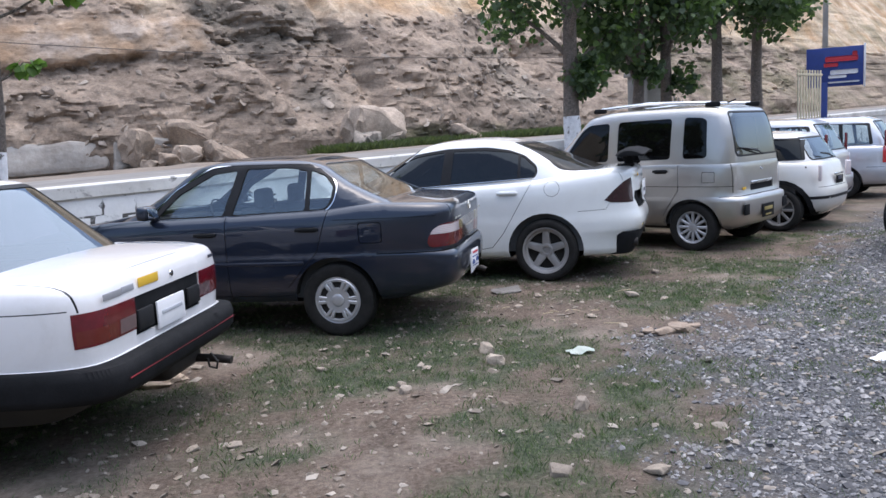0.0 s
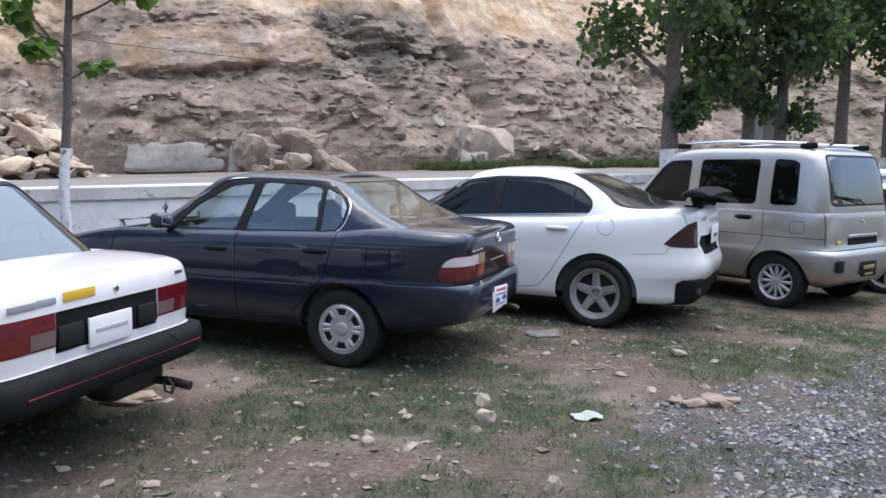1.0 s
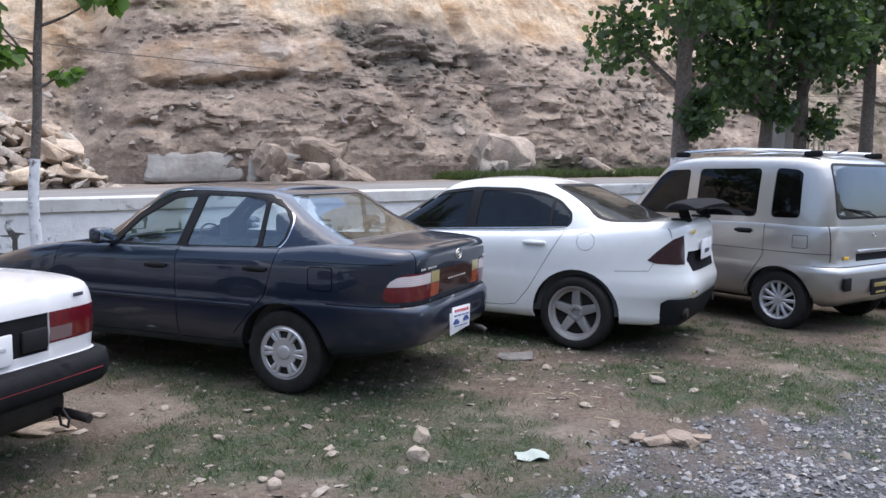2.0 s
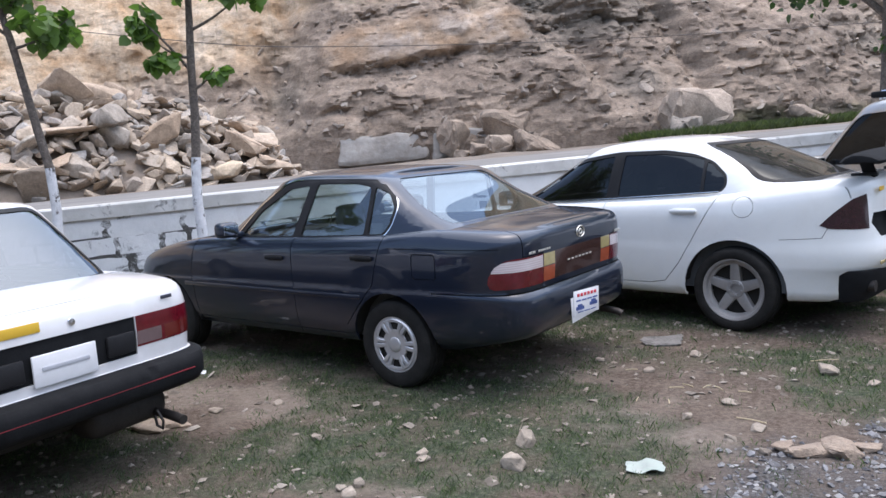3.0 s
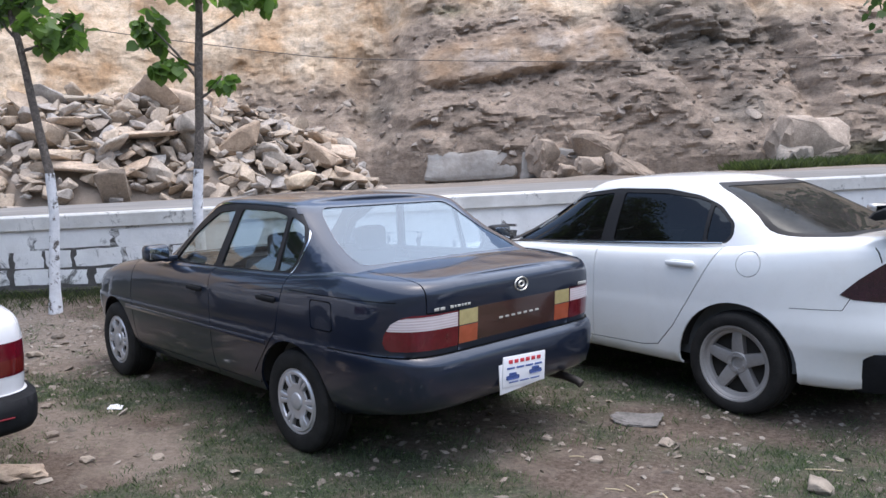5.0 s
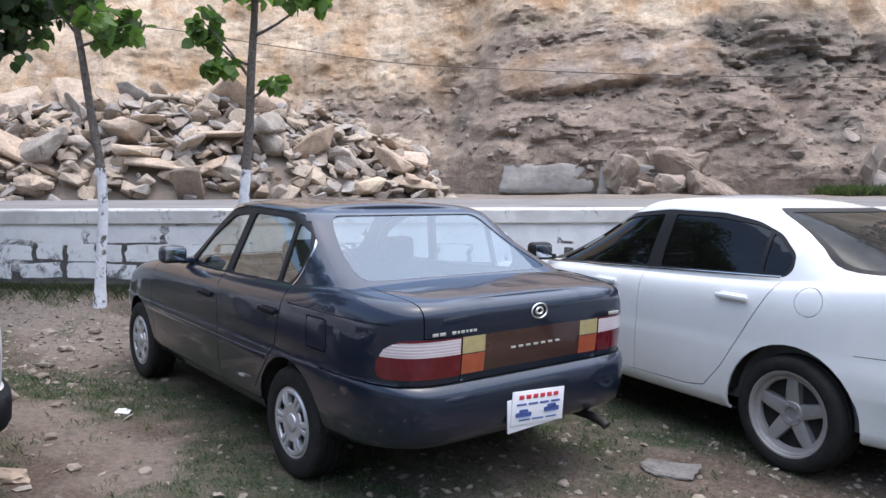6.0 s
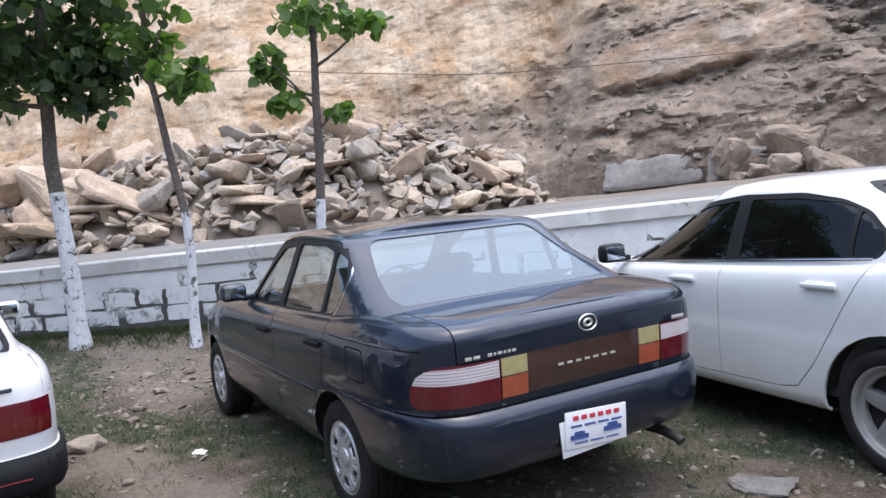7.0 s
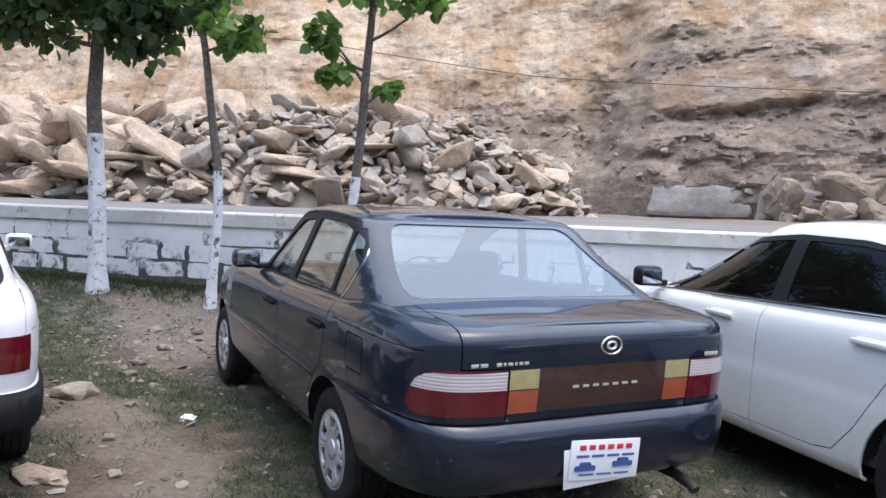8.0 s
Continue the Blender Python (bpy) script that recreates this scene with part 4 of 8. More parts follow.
WASH, MORTAR, COPING = wash_material(), mortar_material(), coping_material()
MOSS = surface("mossy_base", (0.035, 0.04, 0.027), 0.97, vary=0.5, scale=4, fine=40, relief=0.8, second=(0.09, 0.088, 0.066), depth=0.03)


def along_wall(name, u0, u1, v0, v1, lo, hi, material, step=0.5, bulge=0.0, seed=3):
    """A strip of the wall: lo and hi are functions of u."""
    n = max(2, int((u1 - u0) / step) + 1)
    verts, faces = [], []
    for k, u in enumerate(np.linspace(u0, u1, n)):
        w = bulge * (float(fbm(np.array(u * 2.0), np.array(0.3), 0, 3, seed)) - 0.5)
        verts += [site(u, v0 + w, lo(u)), site(u, v0 + w, hi(u) - 0.02), site(u, v0 + w + 0.025, hi(u)), site(u, v1, hi(u)), site(u, v1, lo(u))]
    for k in range(n - 1):
        a, c = 5 * k, 5 * k + 5
        for j in range(4):
            faces.append((a + j, c + j, c + j + 1, a + j + 1))
    bm = bmesh.new()
    vv = [bm.verts.new(p) for p in verts]
    for f in faces:
        bm.faces.new([vv[i] for i in f])
    bm.faces.new([vv[j] for j in range(5)])
    bm.faces.new([vv[5 * (n - 1) + j] for j in range(5)][::-1])
    bmesh.ops.recalc_face_normals(bm, faces=bm.faces)
    return finish(bm, name, material, smooth=30)


wall = along_wall("wall_road", -22, 60, WALL_V + 0.03, WALL_V + 0.42, lambda u: -0.1, lambda u: wall_top(u) - 0.15, MORTAR, 0.12, 0.002)
tagged(wall, "low whitewashed rubble-stone wall, black mould in its joints", "wall", kind="structure")
cop = along_wall("trim", -22, 60, WALL_V - 0.012, WALL_V + 0.30, lambda u: wall_top(u) - 0.165, lambda u: wall_top(u), COPING, 0.25, 0.02, 7)
tagged(cop, "whitewashed concrete coping along the wall's top", "coping", kind="structure")
base = along_wall("baseboard", -22, 60, WALL_V - 0.05, WALL_V + 0.3, lambda u: -0.1, lambda u: 0.27 + 0.012 * u, MOSS, 0.12, 0.06, 9)
tagged(base, "dark mossy foot of the wall", "wall base", kind="structure")


def wall_stone_mesh(seed):
    rnd = random.Random(seed)
    bm = bmesh.new()
    outline = []
    for k in range(16):
        a = 2 * math.pi * k / 16
        c, s = math.cos(a), math.sin(a)
        r = 0.5 / max(abs(c), abs(s)) ** 0.85 * rnd.uniform(0.86, 1.06)
        outline.append((max(-0.5, min(0.5, r * c)), max(-0.5, min(0.5, r * s))))
    rings = []
    for k, (sc, y) in enumerate(((1.0, 0.03), (0.99, 0.002), (0.97, -0.003), (0.6, -0.004 + rnd.uniform(-0.002, 0.002)))):
        rings.append([bm.verts.new((x * sc, y, z * sc)) for x, z in outline])
    for p, q in zip(rings, rings[1:]):
        for k in range(16):
            bm.faces.new((p[k], p[(k + 1) % 16], q[(k + 1) % 16], q[k]))
    bm.faces.new(rings[-1])
    bmesh.ops.recalc_face_normals(bm, faces=bm.faces)
    me = bpy.data.meshes.new("wall_stone")
    bm.to_mesh(me)
    bm.free()
    me.shade_smooth()
    me.set_sharp_from_angle(angle=radians(20))
    me.materials.append(WASH)
    return me


WALL_STONES = [wall_stone_mesh(400 + k) for k in range(9)]
rnd = random.Random(17)
for row in range(3):
    u = -12.0 + 0.17 * row
    while u < 20:
        w = rnd.uniform(0.26, 0.62) * (1.5 if row == 2 else 1.0)
        top, foot = wall_top(u) - 0.165, 0.28 + 0.012 * u
        h = (top - foot) / (3 if row else 3)
        z = foot + (row + 0.5) * h
        o = new("stone", rnd.choice(WALL_STONES))
        o.parent = wall
        o.matrix_basis = SITE_M @ Matrix.Translation((u + w / 2, WALL_V + 0.032, z + rnd.uniform(-0.015, 0.015))) @ Matrix.Rotation(rnd.gauss(0, 0.03), 4, "Y") @ Matrix.Diagonal((w * (0.90, 0.95, 1.02)[row], rnd.uniform(0.8, 1.2), h * ((0.84, 0.93, 1.05)[row] + rnd.uniform(-0.05, 0.06)), 1))
        u += w + rnd.uniform(-0.01, 0.02)
# ---------------------------------------------------------------- cars
from mathutils.bvhtree import BVHTree

# Each car is built with its rear axle over the origin, nose along +x, left side along +y.


def ring(w, xr, xf, nr, nf, count):
    """Half a rounded outline seen from above, from the tail's middle to the nose's."""
    th = np.linspace(0, math.pi / 2, 500)
    xm = 0.5 * (xr + xf)
    c, s = np.cos(th), np.sin(th)
    px = np.r_[xm - (xm - xr) * c ** (2 / nr), (xm + (xf - xm) * c ** (2 / nf))[::-1][1:]]
    py = np.r_[w * s ** (2 / nr), (w * s ** (2 / nf))[::-1][1:]]
    px[0], py[0], px[-1], py[-1] = xr, 0, xf, 0
    dx, dy = np.diff(px), np.diff(py)
    ds = np.hypot(dx, dy)
    turn = np.abs(np.diff(np.unwrap(np.arctan2(dy, dx))))
    run = np.r_[0, np.cumsum(ds)] / ds.sum() + 0.35 * np.r_[0, 0, np.cumsum(turn)] / math.pi
    at = np.linspace(0, run[-1], count)
    return np.interp(at, run, px), np.interp(at, run, py)


def stack(rows, height, nr, nf, count, crown, floor=False):
    """A shell from rows of (level, half width, tail x, nose x), closed on top; height(x, level) gives z."""
    bm = bmesh.new()
    rings = []
    for k, (lev, w, xr, xf) in enumerate(rows):
        px, py = ring(w, xr, xf, nr, nf, count)
        pz = height(px, lev)
        left = [bm.verts.new((x, y, z)) for x, y, z in zip(px, py, pz)]
        right = [left[0]] + [bm.verts.new((x, -y, z)) for x, y, z in zip(px[1:-1], py[1:-1], pz[1:-1])] + [left[-1]]
        rings.append((left, right))
    for (l0, r0), (l1, r1) in zip(rings, rings[1:]):
        for i in range(count - 1):
            bm.faces.new((l0[i], l1[i], l1[i + 1], l0[i + 1]))
            bm.faces.new((r0[i + 1], r1[i + 1], r1[i], r0[i]))
    wtop = rows[-1][1]

    def lid(left, right, rise, flip):
        m = 9
        prev = [left[0]]
        for i in range(1, count):
            if i == count - 1:
                row = [left[-1]]
            else:
                a, b = left[i].co, right[i].co
                row = [left[i]]
                for k in range(1, m):
                    t = k / m
                    s = 1 - (2 * t - 1) ** 2
                    p = a.lerp(b, t)
                    p.z += rise * s * (a.y / wtop) ** 2
                    row.append(bm.verts.new(p))
                row.append(right[i])
            if len(prev) == 1 or len(row) == 1:
                lone, many = (prev[0], row) if len(prev) == 1 else (row[0], prev)
                for p, q in zip(many, many[1:]):
                    bm.faces.new((lone, p, q) if (len(prev) == 1) != flip else (lone, q, p))
            else:
                for k in range(m):
                    q = (prev[k], row[k], row[k + 1], prev[k + 1])
                    bm.faces.new(q if not flip else q[::-1])
            prev = row

    lid(*rings[-1], crown, False)
    if floor:
        lid(*rings[0], 0.0, True)
    bmesh.ops.recalc_face_normals(bm, faces=bm.faces)
    bm.normal_update()
    return bm


def make_wheel(parent, at, side, radius, rim_r, width, style, paint):
    """A wheel: hub with tyre and rim. side is +1 for the car's left."""
    bm = lathe([(0.001, -0.06), (rim_r * 0.55, -0.06), (rim_r * 0.55, 0.0), (0.001, 0.0)], 24)
    hub = part("wheel", bm, UNDER, parent)
    hub.matrix_basis = Matrix.Translation(at) @ (Matrix.Rotation(math.pi, 4, "Z") if side < 0 else Matrix())
    h = width / 2
    prof = [(rim_r * 0.96, -h * 0.8), (rim_r * 1.02, -h), (radius * 0.9, -h * 1.03), (radius * 0.97, -h * 0.86), (radius * 0.985, -h * 0.5), (radius * 0.985, -h * 0.47), (radius * 0.965, -h * 0.45), (radius * 0.965, -h * 0.38), (radius, -h * 0.36),
            (radius, -h * 0.04), (radius * 0.98, -h * 0.02), (radius * 0.98, h * 0.02), (radius, h * 0.04), (radius, h * 0.36), (radius * 0.965, h * 0.38), (radius * 0.965, h * 0.45), (radius * 0.985, h * 0.47),
            (radius * 0.985, h * 0.6), (radius * 0.965, h * 0.86), (radius * 0.92, h * 0.98), (radius * 0.88, h * 1.03), (rim_r * 1.08, h * 1.02), (rim_r * 1.03, h * 0.97), (rim_r * 0.97, h * 0.86)]
    part("tyre", lathe(prof, 56), RUBBER, hub)
    bm = lathe([(rim_r * 0.98, -h * 0.8), (rim_r * 0.9, -h * 0.5), (rim_r * 0.88, h * 0.5), (rim_r * 0.93, h * 0.7), (rim_r * 1.01, h * 0.88), (rim_r * 1.0, h * 0.95), (rim_r * 0.96, h * 0.93), (rim_r * 0.90, h * 0.74), (rim_r * 0.86, h * 0.5), (rim_r * 0.85, -h * 0.7)], 56)
    def spoke(angle, w0, w1, r0, r1, y0, y1, thick):
        s = bmesh.new()
        v = []
        for r, w, y in ((r0, w0, y0), ((r0 + r1) / 2, (w0 + w1) / 2, (y0 + y1) / 2 + 0.006), (r1, w1, y1)):
            for dx, dy in ((-w / 2, -thick), (-w / 2, -0.004), (-w * 0.32, 0), (w * 0.32, 0), (w / 2, -0.004), (w / 2, -thick)):
                v.append(s.verts.new((dx, y + dy, r)))
        for k in (0, 6):
            for j in range(5):
                s.faces.new((v[k + j], v[k + j + 1], v[k + j + 7], v[k + j + 6]))
        bmesh.ops.recalc_face_normals(s, faces=s.faces)
        bmesh.ops.rotate(s, matrix=Matrix.Rotation(angle, 3, "Y"), verts=s.verts)
        return s
    if style == "cover":
        # hub cap: six slotted spokes between six windows
        add(bm, lathe([(rim_r * 0.97, h * 0.86), (rim_r * 0.90, h * 0.99), (rim_r * 0.82, h * 0.97), (rim_r * 0.80, h * 0.9)], 56))
        add(bm, lathe([(rim_r * 0.55, h * 0.86), (rim_r * 0.535, h * 0.955), (rim_r * 0.40, h * 0.93), (rim_r * 0.27, h * 0.92), (rim_r * 0.25, h * 1.0), (rim_r * 0.21, h * 1.03), (rim_r * 0.12, h * 1.05), (0.001, h * 1.06)], 48))
        for k in range(6):
            a = k * math.pi / 3 + 0.52
            for d in (-0.135, 0.135):
                add(bm, spoke(a + d, rim_r * 0.135, rim_r * 0.165, rim_r * 0.46, rim_r * 0.86, h * 0.965, h * 0.985, 0.03))
        dark = lathe([(rim_r * 0.9, h * 0.75), (rim_r * 0.3, h * 0.75)], 40)
        part("hub_back", dark, UNDER, hub)
    elif style == "five":
        add(bm, lathe([(rim_r * 0.98, h * 0.9), (rim_r * 0.92, h * 0.86), (rim_r * 0.88, h * 0.66), (rim_r * 0.80, h * 0.60), (rim_r * 0.79, h * 0.4)], 56))
        add(bm, lathe([(rim_r * 0.30, h * 0.3), (rim_r * 0.30, h * 0.5), (rim_r * 0.27, h * 0.56), (rim_r * 0.16, h * 0.56), (rim_r * 0.15, h * 0.42), (0.001, h * 0.42)], 40))
        for k in range(5):
            add(bm, spoke(k * 2 * math.pi / 5, rim_r * 0.36, rim_r * 0.25, rim_r * 0.22, rim_r * 0.88, h * 0.50, h * 0.62, 0.05))
            nut = lathe([(0.011, h * 0.4), (0.011, h * 0.62), (0.001, h * 0.64)], 8)
            a = (k + 0.5) * 2 * math.pi / 5
            bmesh.ops.translate(nut, vec=(rim_r * 0.2 * math.sin(a), 0, rim_r * 0.2 * math.cos(a)), verts=nut.verts)
            add(bm, nut)
        part("hub_back", lathe([(rim_r * 0.88, h * 0.15), (rim_r * 0.2, h * 0.15), (0.001, h * 0.2)], 40), UNDER, hub)
    else:
        count = {"ten": 12, "eight": 8}.get(style, 7)
        add(bm, lathe([(rim_r * 0.24, h * 0.4), (rim_r * 0.23, h * 0.66), (rim_r * 0.15, h * 0.72), (0.001, h * 0.72)], 32))
        for k in range(count):
            add(bm, spoke(k * 2 * math.pi / count, rim_r * 0.15, rim_r * 0.17, rim_r * 0.18, rim_r * 0.9, h * 0.66, h * 0.74, 0.03))
        part("hub_back", lathe([(rim_r * 0.85, 0), (rim_r * 0.2, 0), (0.001, 0)], 40), UNDER, hub)
    part("rim", bm, paint, hub)
    return hub


def seat(parent, x, y, w=0.5, z=0.32, high=0.62, bench=False):
    """A car seat facing +x."""
    bm = box(0.5, w, 0.17, (x + 0.22, y, z + 0.08), 0.05)
    back = box(0.15, w, high, (0, 0, high / 2), 0.055)
    bmesh.ops.transform(back, matrix=Matrix.Translation((x, y, z + 0.1)) @ Matrix.Rotation(radians(-14), 4, "Y"), verts=back.verts)
    add(bm, back)
    ob = part("rear_bench" if bench else "car_seat", bm, SEAT, parent)
    for hy in (() if bench else (0,)):
        hd = box(0.1, 0.25, 0.17, (x - (high + 0.16) * 0.25, y + hy, z + 0.1 + high * 0.97 + 0.07), 0.04)
        add(hd, tube([(x - high * 0.24, y + hy, z + high * 0.9), (x - high * 0.25, y + hy, z + high + 0.15)], 0.008, 6))
        part("headrest", hd, SEAT, ob)
    return ob


def shell_of(bm):
    """A shell's faces and smooth normals, before anything is cut out of it."""
    bm.verts.index_update()
    polys = [[v.index for v in f.verts] for f in bm.faces]
    return BVHTree.FromPolygons([v.co.copy() for v in bm.verts], polys), polys, [v.co.copy() for v in bm.verts], [v.normal.copy() for v in bm.verts]


def even_shade(ob, shell):
    """Shades a cut piece by the normals of the whole shell, so that cuts don't show as dents."""
    tree, polys, places, normals = shell
    me = ob.data
    smooth = []
    for v in me.vertices:
        near, _, index, _ = tree.find_nearest(v.co)
        n = Vector((0, 0, 0))
        for k in polys[index]:
            n += normals[k] / ((places[k] - v.co).length_squared + 1e-7)
        smooth.append(n.normalized())
    split = [None] * len(me.loops)
    for p in me.polygons:
        for k in p.loop_indices:
            n = smooth[me.loops[k].vertex_index]
            split[k] = n if n.dot(p.normal) > 0.85 else p.normal.copy()
    me.normals_split_custom_set(split)


def build_car(c, root):
    """A car from its table of measures c, as parts of the empty root. Returns the parts by name."""
    S, zlo, zsh = curve(*c["shoulder"]), c.get("zlo", 0.6), c["zsh"]

    def low(px, z):
        return np.full_like(px, z) if z <= zlo else zlo + (z - zlo) * (S(px) - zlo) / (zsh - zlo)

    bm = stack(c["rows"], low, c["nr"], c["nf"], 92, c.get("deck_crown", 0.02), floor=True)
    c["low_shell"] = shell_of(bm)
    R = curve(*c["roof"])

    def high(px, h):
        base = S(px) - 0.03
        return base + h * (R(px) - base)

    gm = stack(c["cabin"], high, c["gnr"], c["gnf"], 84, c.get("roof_crown", 0.03))
    c["top_shell"] = shell_of(gm)
    gx0, gx1, gw = c["cabin"][0][2], c["cabin"][0][3], c["cabin"][0][1]
    # the deck is open under the cabin
    drop = [f for f in bm.faces if f.normal.z > 0.8 and f.calc_center_median().z > zlo and gx0 + 0.1 < f.calc_center_median().x < gx1 - 0.1 and abs(f.calc_center_median().y) < gw - 0.06]
    bmesh.ops.delete(bm, geom=drop, context="FACES")
    names = ["body"]
    low_tag, top_tag = bm.faces.layers.int.new("tag"), gm.faces.layers.int.new("tag")

    def number(name):
        if name not in names:
            names.append(name)
        return names.index(name)

    def mark(faces, name):
        for f in faces:
            f[low_tag] = number(name)

    def pick(mesh, test):
        return [f for f in mesh.faces if test(f.calc_center_median(), f.normal)]

    wheels = (0.0, c["base"])
    # wheel arches
    for wx in wheels:
        ar = c["arch"]
        poly = [(wx + ar * math.cos(a), c["hub"] + ar * 1.0 * math.sin(a)) for a in np.linspace(-0.75, math.pi + 0.75, 26)]
        for sgn in (1, -1):
            near = pick(bm, lambda p, n: sgn * p.y > 0.45 and abs(p.x - wx) < ar + 0.15 and p.z < c["hub"] + ar + 0.15)
            mark(carve(bm, near, prism(poly, "y")), "hole")
    # strips and panels given by the table: (name, planes, region test)
    for k, (name, within, planes, test) in enumerate(c["panels"]):
        if name in ("seam", "black_arch"):
            name += "#%d" % k
        for sgn in ((1, -1) if test[1] == "side" else (1,)):
            if test[1] == "side":
                near = pick(bm, lambda p, n: sgn * p.y > 0.4 and test[0](p))
            else:
                near = pick(bm, lambda p, n: test[0](p))
            near = [f for f in near if names[f[low_tag]].split("#")[0] == (within or "body")]
            mark(carve(bm, near, planes), name + ("" if test[1] != "side" else ("_left" if sgn > 0 else "_right")))
    # cabin openings
    for name, poly, trim in c["side_glass"]:
        for sgn in (1, -1):
            tag = name + ("_left" if sgn > 0 else "_right")
            near = [f for f in gm.faces if sgn * f.calc_center_median().y > 0.3 and f.normal.z < 0.75 and names[f[top_tag]].replace("_left", "").replace("_right", "") in ("body", "chrome", "frame")]
            inner = rounded(poly, trim.get("r", 0.03))
            got = carve(gm, near, prism(inner, "y"))
            for f in got:
                f[top_tag] = number(tag)
    for name, poly, sgn, xlim in c["end_glass"]:
        near = [f for f in gm.faces if sgn * (f.calc_center_median().x - xlim) > 0 and f[top_tag] == 0]
        band = carve(gm, near, prism(rounded(grown(poly, c.get("seal", 0.02)), 0.07), "x"))
        for f in band:
            f[top_tag] = number(name + "_seal")
        for f in carve(gm, band, prism(rounded(poly, 0.06), "x")):
            f[top_tag] = number(name)
    return bm, gm, names, low_tag, top_tag


def assemble(c, root):
    bm, gm, names, low_tag, top_tag = build_car(c, root)
    made = {}
    bm.normal_update()
    gm.normal_update()
    groups = {}
    for f in bm.faces:
        tag = names[f[low_tag]]
        if tag == "body" and f.normal.z < -0.9 and f.calc_center_median().z < 0.4:
            tag = "underbody"
        groups.setdefault(tag, []).append(f)
    for tag, faces in groups.items():
        if tag == "hole":
            continue
        base = tag.split("#")[0].replace("_left", "").replace("_right", "")
        name, material, sink, label = c["look"].get(base, (base, c["paint"], 0.0, ""))
        if base == "body":
            name, material, sink, label = "body", c["paint"], 0.0, ""
        if base == "underbody":
            name, material, sink, label = "underbody", UNDER, 0.0, ""
        made[tag] = part(name, take(bm, faces, sink, 0.0 if base == "underbody" else 0.016), material, root, label, 40)
        if base != "underbody":
            even_shade(made[tag], c["low_shell"])
    groups = {}
    for f in gm.faces:
        groups.setdefault(names[f[top_tag]] if f[top_tag] else "roof", []).append(f)
    for tag, faces in groups.items():
        base = tag.replace("_left", "").replace("_right", "")
        name, material, sink, label = c["look"].get(base, (base, c["paint"], 0.0, ""))
        made[tag] = part(name, take(gm, faces, sink, 0.012), material, root, label, 40)
        even_shade(made[tag], c["top_shell"])
        if "glass" in base or "screen" in base:
            made[tag].visible_shadow = False
    bm.free()
    gm.free()
    # inside tub and wheel wells
    w = c["rows"][3][1] - 0.12
    tub = bmesh.new()
    x0, x1 = c["cabin"][0][2] + 0.24, c["cabin"][0][3] + 0.1
    zt = float(np.min(curve(*c["shoulder"])(np.linspace(x0, x1, 9)))) - 0.03
    q = [tub.verts.new(p) for p in ((x0, -w, 0.3), (x1, -w, 0.3), (x1, w, 0.3), (x0, w, 0.3), (x0, -w, zt), (x1, -w, zt), (x1, w, zt), (x0, w, zt))]
    for f in ((0, 1, 2, 3), (0, 4, 5, 1), (1, 5, 6, 2), (2, 6, 7, 3), (3, 7, 4, 0)):
        tub.faces.new([q[k] for k in f])
    part("cabin_lining", tub, CABIN, root, smooth=0)
    dash = box(0.42, 2 * w, 0.16, (x1 - 0.22, 0, zt - 0.06), 0.05)
    part("dashboard", dash, BLACK_PLASTIC, root)
    shelf = box(0.46, 2 * w - 0.1, 0.03, (x0 + 0.1, 0, zt), 0.01)
    part("parcel_shelf", shelf, SHELF, root)
    for k, wx in enumerate((0.0, c["base"])):
        for sgn in (1, -1):
            ar = c["arch"] + 0.012
            _, wide, xr, xf = c["rows"][4]
            xm = 0.5 * (xr + xf)
            well = bmesh.new()
            rows = []
            for a in np.linspace(0.12, math.pi - 0.12, 18):
                x, z = wx + ar * math.cos(a), c["hub"] + ar * math.sin(a)
                lip = wide * (1 - (abs(xm - x) / (xm - xr if x < xm else xf - xm)) ** (c["nr"] if x < xm else c["nf"])) ** (1 / (c["nr"] if x < xm else c["nf"]))
                rows.append([well.verts.new((x, sgn * min(c["track"] + 0.02, lip - 0.012), z)), well.verts.new((x, sgn * (c["track"] - 0.36), z))])
            for p, q in zip(rows, rows[1:]):
                well.faces.new((p[0], p[1], q[1], q[0]))
            well.faces.new([r[1] for r in rows])
            part("wheel_well", well, UNDER, root)
            made["wheel%d%d" % (k, sgn)] = make_wheel(root, (wx, sgn * (c["track"] - c["tyre_w"] / 2), c["hub"]), sgn, c["tyre_r"], c["rim_r"], c["tyre_w"], c["style"], c["wheel_paint"])
    return made


def handle(parent, x, y, z, sgn, material, length=0.19):
    bm = box(length, 0.022, 0.028, (x, y + sgn * 0.016, z), 0.009)
    add(bm, box(length * 0.8, 0.02, 0.05, (x, y - sgn * 0.004, z - 0.004), 0.008))
    return part("door_handle", bm, material, parent)


def wing_mirror(parent, x, y, z, sgn, material, size=(0.1, 0.19, 0.13)):
    bm = box(*size, (x, y + sgn * 0.13, z), 0.035, segs=3)
    add(bm, box(0.07, 0.1, 0.04, (x + 0.01, y + sgn * 0.03, z - 0.045), 0.012))
    ob = part("wing_mirror", bm, material, parent)
    part("mirror_glass", box(0.006, size[1] - 0.04, size[2] - 0.04, (x - size[0] / 2 - 0.002, y + sgn * 0.13, z), 0.002), MIRROR, ob, "silvered mirror glass")
    return ob


def seam(x0, z0, x1, z1, w=0.006):
    """The planes of a thin strip along a line in side view."""
    d = Vector((x1 - x0, z1 - z0)).normalized()
    n = Vector((-d.y, d.x)) * w / 2
    a, b = Vector((x0, z0)), Vector((x1, z1))
    return prism([tuple(a + n), tuple(b + n), tuple(b - n), tuple(a - n)], "y")


